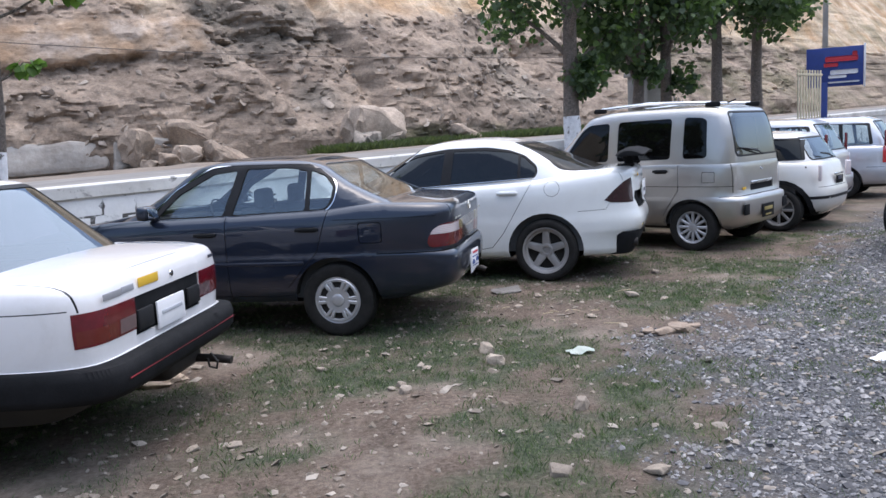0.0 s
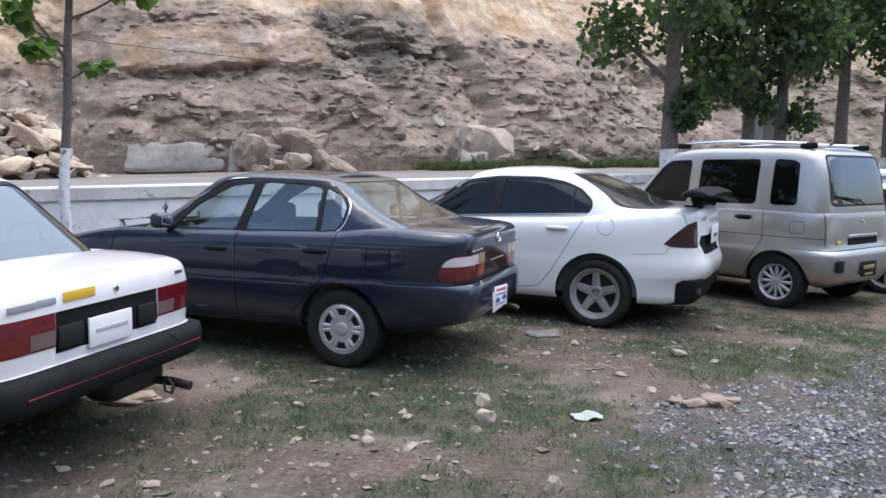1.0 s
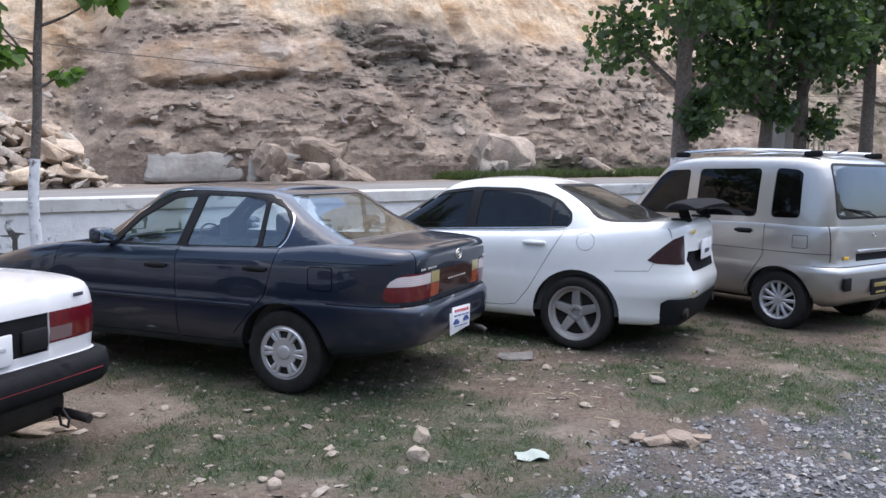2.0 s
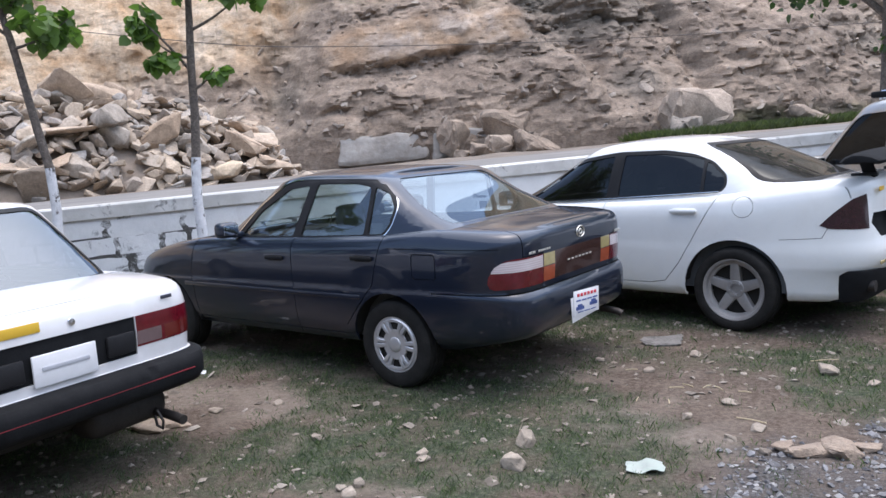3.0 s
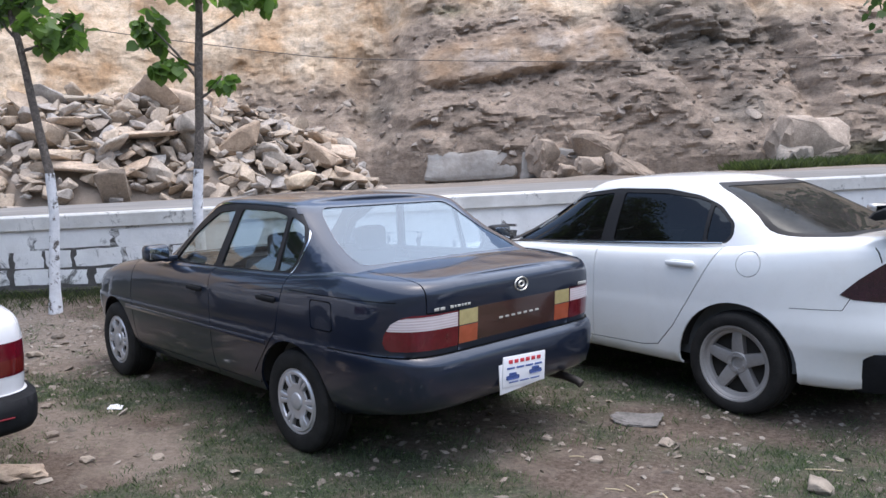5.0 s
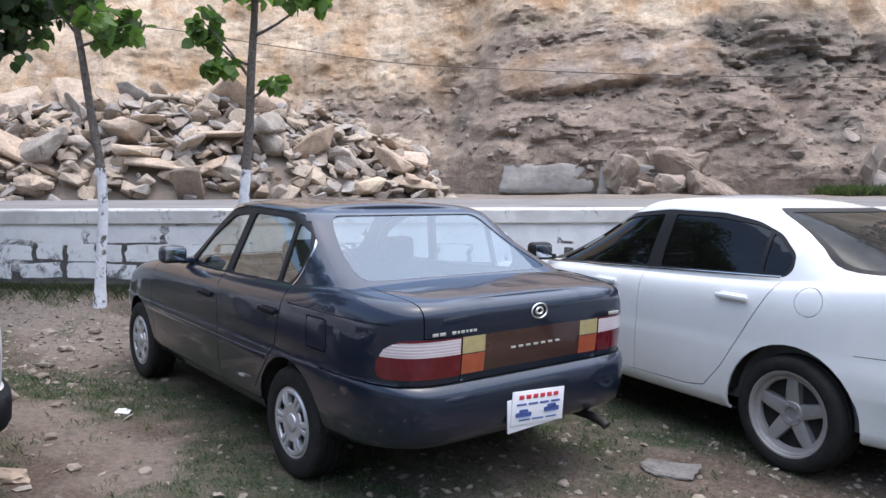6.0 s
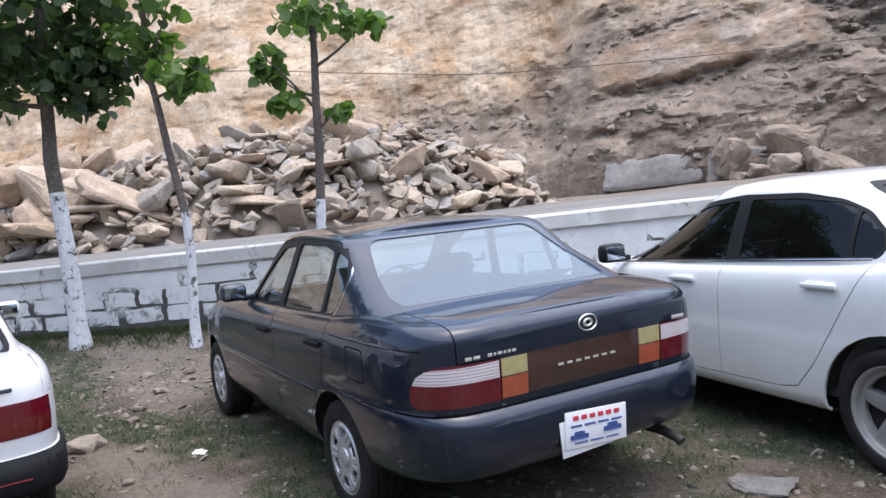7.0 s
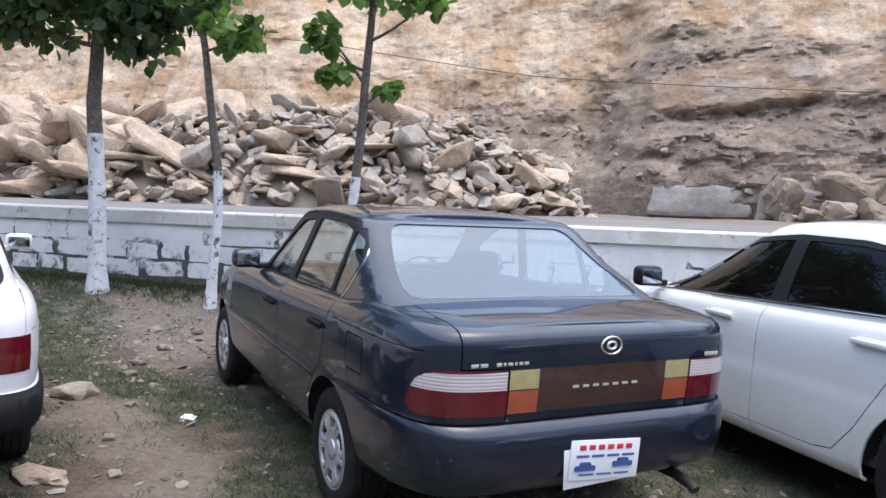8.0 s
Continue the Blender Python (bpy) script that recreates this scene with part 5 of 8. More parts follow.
def rear_seam(y0, z0, y1, z1, w=0.006):
    d = Vector((y1 - y0, z1 - z0)).normalized()
    n = Vector((-d.y, d.x)) * w / 2
    a, b = Vector((y0, z0)), Vector((y1, z1))
    return prism([tuple(a + n), tuple(b + n), tuple(b - n), tuple(a - n)], "x")


SIDE = lambda x0, x1, z0, z1: ((lambda p: x0 < p.x < x1 and z0 < p.z < z1), "side")
TAIL = lambda xmax, z0=0.0, z1=9.0: ((lambda p: p.x < xmax and z0 < p.z < z1), "tail")
LOOK = {
    "seam": ("panel_seam", GAP, 0.012, ""), "frame": ("window_frame", BLACK_TRIM, 0.003, ""), "chrome": ("window_trim", CHROME, -0.003, "thin bright metal window trim"),
    "front_glass": ("side_window", GLASS_CLEAR, 0.012, ""), "rear_glass": ("side_window", GLASS_CLEAR, 0.012, ""), "quarter_glass": ("quarter_window", GLASS_CLEAR, 0.012, ""),
    "rear_screen": ("rear_window", GLASS_REAR, 0.004, "sloping rear window mirroring the pale sky"), "wind_screen": ("windscreen", GLASS_CLEAR, 0.004, ""),
    "rear_screen_seal": ("window_seal", BLACK_TRIM, 0.0, ""), "wind_screen_seal": ("window_seal", BLACK_TRIM, 0.0, ""),
    "lamp_red": ("tail_lamp", LAMP_RED, -0.002, "dark red plastic tail lamp"), "lamp_clear": ("reversing_lamp", LAMP_CLEAR, -0.002, "clear reversing lamp lens"),
    "lamp_amber": ("indicator_lamp", LAMP_AMBER, -0.002, "orange indicator lens"), "lamp_yellow": ("indicator_lens", LAMP_YELLOW, -0.002, "pale yellow lens"),
    "garnish": ("boot_garnish", GARNISH, 0.0, "glossy brown panel between the tail lamps"), "bumper": ("rear_bumper", None, 0.0, ""), "fuel": ("fuel_flap", None, 0.0, ""), "lid": ("boot_lid", None, 0.0, ""),
    "front_door": ("front_door", None, 0.0, ""), "rear_door": ("rear_door", None, 0.0, ""),
}


def looks(paint, **more):
    out = {k: (n, m or paint, s, t) for k, (n, m, s, t) in LOOK.items()}
    out.update(more)
    return out


def heading(x, y, degrees, z=0.0, size=1.0):
    return Matrix.Translation((x, y, z)) @ Matrix.Rotation(radians(degrees), 4, "Z") @ Matrix.Scale(size, 4)


# ------------------------------------------------ dark blue-grey saloon
def blue_saloon():
    root = thing("saloon_car", "dark blue-grey four-door saloon car with silver wheel covers", "car", "row of parked cars", at=heading(-0.6046, 7.4011, 167.9))
    dlo = [(1.61, 0.965), (0.06, 1.0), (0.0, 1.06), (-0.025, 1.18), (0.065, 1.30), (0.19, 1.362), (0.38, 1.386), (0.76, 1.39), (1.05, 1.366), (1.39, 1.19)]
    lampx = -0.74
    c = dict(
        paint=PAINT_BLUE, base=2.465, hub=0.295, arch=0.345, track=0.825, tyre_r=0.298, rim_r=0.185, tyre_w=0.19, style="cover", wheel_paint=SILVER_WHEEL,
        zlo=0.6, zsh=1.007, nr=8.5, nf=5.0, gnr=11, gnf=4.2,
        shoulder=[(-1.1, 1.01), (-0.75, 1.028), (-0.35, 1.045), (0.1, 1.012), (0.5, 0.998), (1.0, 0.985), (1.9, 0.965), (2.3, 0.925), (2.8, 0.83), (3.3, 0.73)],
        roof=[(-0.6, 1.30), (-0.2, 1.345), (0.1, 1.378), (0.4, 1.398), (0.9, 1.408), (1.3, 1.378), (1.7, 1.295), (2.2, 1.13)],
        rows=[(0.265, 0.69, -0.45, 3.05), (0.285, 0.79, -0.58, 3.16), (0.345, 0.818, -0.80, 3.22), (0.375, 0.83, -0.905, 3.245), (0.41, 0.838, -0.945, 3.26), (0.48, 0.848, -0.962, 3.27), (0.56, 0.853, -0.966, 3.27), (0.61, 0.856, -0.962, 3.265), (0.637, 0.857, -0.95, 3.26), (0.653, 0.855, -0.93, 3.25),
              (0.659, 0.853, -0.918, 3.24), (0.69, 0.856, -0.922, 3.22), (0.78, 0.858, -0.93, 3.2), (0.87, 0.856, -0.933, 3.17), (0.915, 0.851, -0.934, 3.15), (0.945, 0.842, -0.934, 3.13), (0.968, 0.83, -0.931, 3.11), (0.986, 0.815, -0.922, 3.09), (0.999, 0.795, -0.905, 3.07), (1.007, 0.765, -0.87, 3.05)],
        cabin=[(0.0, 0.79, -0.53, 2.12), (0.10, 0.782, -0.45, 2.03), (0.28, 0.758, -0.31, 1.88), (0.52, 0.722, -0.13, 1.68), (0.74, 0.692, 0.01, 1.50), (0.87, 0.672, 0.09, 1.39), (0.94, 0.656, 0.14, 1.33), (0.98, 0.628, 0.19, 1.27), (1.0, 0.585, 0.26, 1.19)],
        panels=[
            ("lamp_red_left", 0, prism([(0.462, 0.69), (0.83, 0.69), (0.89, 0.75), (0.89, 0.82), (0.83, 0.862), (0.73, 0.868), (0.462, 0.868)], "x") + prism([(-2, 0.6), (lampx - 0.05, 0.685), (lampx - 0.012, 0.70), (lampx, 0.73), (lampx - 0.01, 0.77), (lampx - 0.045, 0.825), (lampx - 0.10, 0.86), (lampx - 0.15, 0.872), (-2, 0.872)], "y"), ((lambda p: p.x < -0.6 and p.y > 0 and 0.6 < p.z < 0.95), "tail")),
            ("lamp_red_right", 0, prism([(-0.462, 0.69), (-0.83, 0.69), (-0.89, 0.75), (-0.89, 0.82), (-0.83, 0.862), (-0.73, 0.868), (-0.462, 0.868)], "x") + prism([(-2, 0.6), (lampx - 0.05, 0.685), (lampx - 0.012, 0.70), (lampx, 0.73), (lampx - 0.01, 0.77), (lampx - 0.045, 0.825), (lampx - 0.10, 0.86), (lampx - 0.15, 0.872), (-2, 0.872)], "y"), ((lambda p: p.x < -0.6 and p.y < 0 and 0.6 < p.z < 0.95), "tail")),
            ("lamp_clear_left", "lamp_red_left", prism([(0.466, 0.79), (0.79, 0.79), (0.808, 0.81), (0.79, 0.84), (0.74, 0.856), (0.466, 0.861)], "x"), ((lambda p: p.x < -0.6 and p.y > 0 and 0.6 < p.z < 0.95), "tail")),
            ("lamp_clear_right", "lamp_red_right", prism([(-0.466, 0.79), (-0.79, 0.79), (-0.808, 0.81), (-0.79, 0.84), (-0.74, 0.856), (-0.466, 0.861)], "x"), ((lambda p: p.x < -0.6 and p.y < 0 and 0.6 < p.z < 0.95), "tail")),
            ("lamp_yellow_left", 0, block(y=(0.322, 0.455), z=(0.79, 0.866)), TAIL(-0.8)), ("lamp_yellow_right", 0, block(y=(-0.455, -0.322), z=(0.79, 0.866)), TAIL(-0.8)),
            ("lamp_amber_left", 0, block(y=(0.322, 0.455), z=(0.695, 0.785)), TAIL(-0.8)), ("lamp_amber_right", 0, block(y=(-0.455, -0.322), z=(0.695, 0.785)), TAIL(-0.8)),
            ("garnish", 0, block(y=(-0.319, 0.319), z=(0.695, 0.868)), TAIL(-0.8)),
            ("seam", 0, block(x=(-2, -0.40), y=(0.652, 0.658), z=(0.872, 2)), TAIL(-0.35, 0.85)), ("seam", 0, block(x=(-2, -0.40), y=(-0.658, -0.652), z=(0.872, 2)), TAIL(-0.35, 0.85)),
            ("seam", 0, block(y=(0.456, 0.461), z=(0.66, 0.872)), TAIL(-0.8)), ("seam", 0, block(y=(-0.461, -0.456), z=(0.66, 0.872)), TAIL(-0.8)),
            ("seam", 0, block(y=(0.458, 0.658), z=(0.869, 0.875)), TAIL(-0.8)), ("seam", 0, block(y=(-0.658, -0.458), z=(0.869, 0.875)), TAIL(-0.8)),
            ("lid", 0, block(x=(-2, -0.42), y=(-0.652, 0.652), z=(0.872, 2)), TAIL(-0.4, 0.8)),
            ("seam", 0, block(x=(-2, -0.345), z=(0.655, 0.662)), TAIL(-0.3, 0.6, 0.75)),
            ("bumper", 0, block(x=(-2, -0.345), z=(0, 0.656)), TAIL(-0.3, 0, 0.7)),
            ("seam", 0, seam(0.89, 0.30, 0.89, 1.2), SIDE(0.8, 1.0, 0.2, 1.3)),
            ("seam", 0, seam(2.07, 0.30, 2.10, 0.70), SIDE(1.9, 2.2, 0.2, 0.8)), ("seam", 0, seam(2.10, 0.70, 1.95, 1.2), SIDE(1.8, 2.2, 0.6, 1.3)),
            ("seam", 0, seam(0.40, 0.40, 0.13, 0.69), SIDE(0.0, 0.5, 0.3, 0.8)), ("seam", 0, seam(0.13, 0.69, -0.03, 1.2), SIDE(-0.1, 0.2, 0.6, 1.2)), ("seam", 0, seam(0.38, 0.335, 2.08, 0.335), SIDE(0.3, 2.2, 0.2, 0.4)),
            ("seam", 0, prism(rounded([(-0.212, 0.742), (-0.398, 0.742), (-0.398, 0.902), (-0.212, 0.902)], 0.025), "y"), ((lambda p: -0.5 < p.x < -0.1 and 0.65 < p.z < 1.0 and p.y > 0), "tail")),
            ("fuel", "seam", prism(rounded([(-0.218, 0.748), (-0.392, 0.748), (-0.392, 0.896), (-0.218, 0.896)], 0.022), "y"), ((lambda p: -0.5 < p.x < -0.1 and 0.65 < p.z < 1.0 and p.y > 0), "tail")),
            # a crease in the flank, its shade drawn as a thin dark strip
            ("seam", 0, seam(-0.9, 0.93, 0.0, 0.93, 0.004), ((lambda p: -0.8 < p.x < 0.0 and 0.9 < p.z < 0.95), "side")),
        ],
        seal=0.0025, look=looks(PAINT_BLUE, rear_screen_seal=("window_trim", DULL_METAL, -0.001, "thin bright trim round the rear window")),
        side_glass=[("chrome", grown(dlo, 0.009), {"r": 0.05}), ("frame", dlo, {"r": 0.05})],
        end_glass=[("rear_screen", [(-0.65, 1.066), (0.65, 1.066), (0.515, 1.358), (-0.515, 1.358)], -1, 0.5), ("wind_screen", [(-0.68, 0.985), (0.68, 0.985), (0.56, 1.345), (-0.56, 1.345)], 1, 1.1)],
    )
    # nested openings inside the frame
    c["side_glass"] += [("front_glass", [(1.53, 0.983), (0.93, 0.99), (0.815, 1.34), (1.02, 1.322), (1.34, 1.165)], {"r": 0.03}),
                        ("rear_glass", [(0.85, 0.992), (0.235, 1.008), (0.225, 1.315), (0.38, 1.345), (0.735, 1.35)], {"r": 0.03}), ("quarter_glass", [(0.2, 1.01), (0.075, 1.015), (0.025, 1.07), (0.008, 1.18), (0.08, 1.275), (0.192, 1.318)], {"r": 0.02})]
    made = assemble(c, root)
    for sgn in (1, -1):
        tag = "_left" if sgn > 0 else "_right"
        handle(root, 0.20, sgn * 0.851, 0.862, sgn, BLACK_PLASTIC)
        handle(root, 1.06, sgn * 0.851, 0.842, sgn, BLACK_PLASTIC)
        wing_mirror(root, 1.53, sgn * 0.765, 1.04, sgn, PAINT_BLUE, (0.11, 0.17, 0.115))
        part("rubbing_strip", box(1.95, 0.012, 0.03, (1.22, sgn * 0.855, 0.60), 0.005), PAINT_BLUE, root)
    seat(root, 0.95, 0.36)
    seat(root, 0.95, -0.36)
    seat(root, 0.1, 0, 1.2, 0.34, 0.56, bench=True)
    wheel = lathe([(0.185, 0.0), (0.19, 0.012), (0.2, 0.0), (0.19, -0.012), (0.185, 0.0)], 32, "z")
    bmesh.ops.transform(wheel, matrix=Matrix.Translation((1.5, -0.36, 0.88)) @ Matrix.Rotation(radians(-65), 4, "Y"), verts=wheel.verts)
    part("steering_wheel", wheel, BLACK_PLASTIC, root)
    # tail details
    badge = lathe([(0.046, 0.0), (0.051, 0.006), (0.056, 0.0)], 36)
    add(badge, lathe([(0.014, 0.001), (0.021, 0.006), (0.028, 0.001)], 28))
    bmesh.ops.transform(badge, matrix=Matrix.Translation((-0.937, -0.02, 0.945)) @ Matrix.Rotation(radians(90), 4, "Z") @ Matrix.Diagonal((1.0, 1, 0.70, 1)), verts=badge.verts)
    part("badge", badge, SILVER_INK, root, "oval bright metal badge")
    for k in range(7):
        part("lettering_bar", box(0.002, 0.030, 0.011, (-0.934, 0.145 - k * 0.05, 0.785), 0.0008), SILVER_INK, root)
    for k, (y0, w) in enumerate(((0.565, 0.032), (0.525, 0.032), (0.455, 0.022), (0.425, 0.012), (0.405, 0.022), (0.375, 0.012), (0.355, 0.016), (0.332, 0.02))):
        part("lettering_bar", box(0.003, w, 0.014 if k < 3 else 0.012, (-0.935, y0 - w / 2 + 0.065, 0.892), 0.001), SILVER_INK, root)
    part("lettering_bar", box(0.003, 0.08, 0.018, (-0.934, -0.58, 0.885), 0.001), SILVER_INK, root)
    board = box(0.006, 0.352, 0.163, (0, 0, 0), 0.002)
    add(board, box(0.004, 0.33, 0.16, (0.006, 0.03, -0.022), 0.001, Matrix.Rotation(radians(-6), 4, "X")))
    board_ob = part("dealer_board", board, PLATE_WHITE, root, "white dealer board taped over the number plate")
    board_ob.matrix_basis = Matrix.Translation((-0.972, 0.005, 0.487)) @ Matrix.Rotation(radians(3.5), 4, "X")
    for k in range(6):
        part("lettering_bar", box(0.003, 0.031, 0.020, (-0.0045, 0.118 - k * 0.047, 0.052), 0.001), INK_RED, board_ob)
    for k in range(4):
        part("lettering_bar", box(0.003, 0.062, 0.010, (-0.0045, 0.115 - k * 0.077, 0.017), 0.001), INK_BLUE, board_ob)
    for y, z in ((0.10, -0.026), (-0.09, -0.014)):
        picture = box(0.003, 0.10, 0.022, (-0.0045, y, z - 0.006), 0.006)
        add(picture, box(0.003, 0.055, 0.018, (-0.0045, y, z + 0.010), 0.006))
        part("car_picture", picture, INK_BLUE, board_ob)
    for k in range(3):
        part("lettering_bar", box(0.003, 0.075, 0.007, (-0.0045, 0.09 - k * 0.09, -0.058), 0.001), INK_BLUE, board_ob)
    part("exhaust_pipe", tube([(-0.5, -0.50, 0.32), (-0.86, -0.50, 0.325), (-0.96, -0.50, 0.31), (-0.985, -0.50, 0.295)], 0.024, 12), EXHAUST, root)
    return root


blue_saloon()


def plate(parent, x, y, z, w=0.34, h=0.16, material=PLATE_WHITE, bars=((0.0, 0.02, 0.6, 0.05),), ink=INK_DARK, label="white number plate"):
    ob = part("number_plate", box(0.008, w, h, (x, y, z), 0.003), material, parent, label)
    for by, bz, bw, bh in bars:
        part("lettering_bar", box(0.002, bw * w, bh, (x - 0.005, y + by, z + bz), 0.0008), ink, ob)
    return ob


# ------------------------------------------------ white saloon with black bumper
def white_saloon():
    root = thing("saloon_car", "older white boxy saloon car with black bumper and yellow sticker", "car", "row of parked cars", at=heading(-2.37, 4.80, 173.3, 0, 1.04))
    c = dict(
        paint=PAINT_WHITE_OLD, base=2.43, hub=0.285, arch=0.335, track=0.785, tyre_r=0.288, rim_r=0.178, tyre_w=0.17, style="cover", wheel_paint=GREY_WHEEL,
        zlo=0.56, zsh=0.915, nr=11, nf=8, gnr=7.5, gnf=6,
        shoulder=[(-1.1, 0.89), (-0.9, 0.905), (-0.35, 0.925), (0.3, 0.91), (1.0, 0.90), (1.9, 0.89), (2.4, 0.84), (3.2, 0.72)],
        roof=[(-0.6, 1.26), (-0.05, 1.32), (0.4, 1.345), (0.9, 1.35), (1.3, 1.32), (1.8, 1.2), (2.2, 1.0)],
        rows=[(0.25, 0.6, -0.62, 2.95), (0.29, 0.7, -0.70, 3.05), (0.385, 0.77, -0.83, 3.12), (0.40, 0.79, -0.985, 3.15), (0.432, 0.80, -1.008, 3.16), (0.50, 0.803, -1.012, 3.16), (0.54, 0.803, -1.0, 3.15), (0.549, 0.80, -0.945, 3.13),
              (0.556, 0.785, -0.92, 3.1), (0.60, 0.79, -0.922, 3.08), (0.70, 0.792, -0.93, 3.06), (0.79, 0.79, -0.93, 3.05), (0.83, 0.785, -0.925, 3.04), (0.865, 0.778, -0.918, 3.02), (0.89, 0.765, -0.908, 3.0), (0.905, 0.75, -0.89, 2.98), (0.915, 0.72, -0.865, 2.95)],
        cabin=[(0.0, 0.735, -0.42, 2.0), (0.15, 0.722, -0.345, 1.88), (0.4, 0.69, -0.215, 1.66), (0.7, 0.645, -0.06, 1.42), (0.88, 0.615, 0.04, 1.28), (0.95, 0.595, 0.085, 1.22), (0.99, 0.56, 0.14, 1.15), (1.0, 0.52, 0.2, 1.08)],
        panels=[
            ("lamp_red_left", 0, block(x=(-2, -0.84), y=(0.36, 2), z=(0.635, 0.785)), ((lambda p: p.x < -0.7 and p.y > 0 and 0.5 < p.z < 0.9), "tail")),
            ("lamp_red_right", 0, block(x=(-2, -0.84), y=(-2, -0.36), z=(0.635, 0.785)), ((lambda p: p.x < -0.7 and p.y < 0 and 0.5 < p.z < 0.9), "tail")),
            ("lamp_dim_left", "lamp_red_left", block(y=(0.36, 0.50), z=(0.645, 0.71)), ((lambda p: p.x < -0.7 and p.y > 0), "tail")),
            ("lamp_dim_right", "lamp_red_right", block(y=(-0.50, -0.36), z=(0.645, 0.71)), ((lambda p: p.x < -0.7 and p.y < 0), "tail")),
            ("lamp_orange_left", "lamp_red_left", block(x=(-2, -0.85), y=(0.52, 0.9), z=(0.645, 0.71)), ((lambda p: p.x < -0.7 and p.y > 0), "tail")),
            ("lamp_orange_right", "lamp_red_right", block(x=(-2, -0.85), y=(-0.9, -0.52), z=(0.645, 0.71)), ((lambda p: p.x < -0.7 and p.y < 0), "tail")),
            ("panel", 0, block(y=(-0.357, 0.357), z=(0.60, 0.785)), TAIL(-0.8)),
            ("seam", 0, block(x=(-2, -0.45), y=(0.705, 0.711), z=(0.79, 2)), TAIL(-0.35, 0.75)), ("seam", 0, block(x=(-2, -0.45), y=(-0.711, -0.705), z=(0.79, 2)), TAIL(-0.35, 0.75)),
            ("lid", 0, block(x=(-2, -0.45), y=(-0.705, 0.705), z=(0.788, 2)), TAIL(-0.4, 0.75)),
            ("black_bumper", 0, block(x=(-2, -0.40), z=(0.392, 0.552)), TAIL(-0.35, 0, 0.6)), ("valance", 0, block(x=(-2, -0.40), z=(0, 0.392)), TAIL(-0.35, 0, 0.45)),
            ("seam", 0, seam(0.88, 0.30, 0.88, 1.2), SIDE(0.8, 1.0, 0.2, 1.3)), ("seam", 0, seam(0.35, 0.40, 0.02, 0.95), SIDE(-0.1, 0.5, 0.3, 1.0)), ("seam", 0, seam(1.95, 0.30, 1.9, 1.0), SIDE(1.8, 2.1, 0.2, 1.0)),
            ("seam", 0, seam(-0.9, 0.80, 0.0, 0.80, 0.005), ((lambda p: -0.83 < p.x < 0.0 and 0.75 < p.z < 0.85), "side")),
        ],
        look=looks(PAINT_WHITE_OLD, valance=("rear_valance", UNDER, 0.0, ""), panel=("rear_panel", BLACK_PLASTIC, 0.008, "black plastic panel round the plate"), black_bumper=("rear_bumper", BLACK_PLASTIC, -0.004, "black plastic bumper with a thin red line"),
                   lamp_dim=("reversing_lamp", surface("lamp_dim", (0.15, 0.10, 0.105), 0.2, vary=0.15, relief=0, coat=1.0), -0.003, "milky reversing lens"), lamp_orange=("indicator_lamp", surface("lamp_orange", (0.12, 0.012, 0.010), 0.15, vary=0.15, relief=0, coat=1.0), -0.003, "dull orange lens"),
                   rear_screen=("rear_window", glass_pane("glass_violet", (0.10, 0.085, 0.12), 0.17, 0.03, 4.0), 0.004, "sloping rear window mirroring trees and sky")),
        side_glass=[("frame", [(1.62, 0.905), (-0.12, 0.935), (-0.10, 1.0), (0.12, 1.285), (0.25, 1.305), (1.05, 1.30), (1.2, 1.25)], {"r": 0.03}),
                    ("front_glass", [(1.5, 0.925), (0.86, 0.93), (0.83, 1.28), (1.03, 1.275), (1.15, 1.23)], {"r": 0.02}), ("rear_glass", [(0.78, 0.93), (0.0, 0.95), (0.16, 1.265), (0.27, 1.282), (0.76, 1.282)], {"r": 0.02})],
        end_glass=[("rear_screen", [(-0.65, 0.935), (0.65, 0.935), (0.53, 1.296), (-0.53, 1.296)], -1, 0.4), ("wind_screen", [(-0.64, 0.93), (0.64, 0.93), (0.52, 1.27), (-0.52, 1.27)], 1, 1.0)],
    )
    assemble(c, root)
    for sgn in (1, -1):
        handle(root, 0.18, sgn * 0.785, 0.80, sgn, BLACK_PLASTIC)
        handle(root, 1.05, sgn * 0.785, 0.80, sgn, BLACK_PLASTIC)
        wing_mirror(root, 1.62, sgn * 0.72, 0.965, sgn, PAINT_WHITE_OLD, (0.07, 0.17, 0.11))
    seat(root, 0.9, 0.34)
    seat(root, 0.9, -0.34)
    part("number_plate_board", box(0.012, 0.30, 0.138, (-0.937, 0.015, 0.654), 0.004), PLATE_WHITE, root, "blank white number plate")
    part("lettering_bar", box(0.004, 0.22, 0.018, (-0.945, 0.015, 0.66), 0.001), surface("faded_ink", (0.45, 0.46, 0.50), 0.6, vary=0.1, relief=0), root)
    part("red_line", box(0.004, 1.22, 0.006, (-1.0125, 0, 0.475), 0.001), DARK_RED, root, "thin red line along the bumper")
    part("sticker", box(0.003, 0.2, 0.045, (-0.929, 0.205, 0.842), 0.001), STICKER, root, "yellow paper sticker")
    part("lettering_bar", box(0.003, 0.15, 0.03, (-0.929, 0.54, 0.832), 0.001), surface("letter_grey", (0.30, 0.30, 0.32), 0.4, vary=0.1, relief=0), root)
    part("lettering_bar", box(0.003, 0.11, 0.03, (-0.929, 0.405, 0.836), 0.001), surface("letter_blue_grey", (0.34, 0.35, 0.38), 0.4, vary=0.1, relief=0), root)
    part("lettering_bar", box(0.003, 0.065, 0.018, (-0.928, -0.55, 0.845), 0.001), INK_DARK, root)
    lock = lathe([(0.001, -0.004), (0.016, -0.003), (0.018, 0.002)], 20)
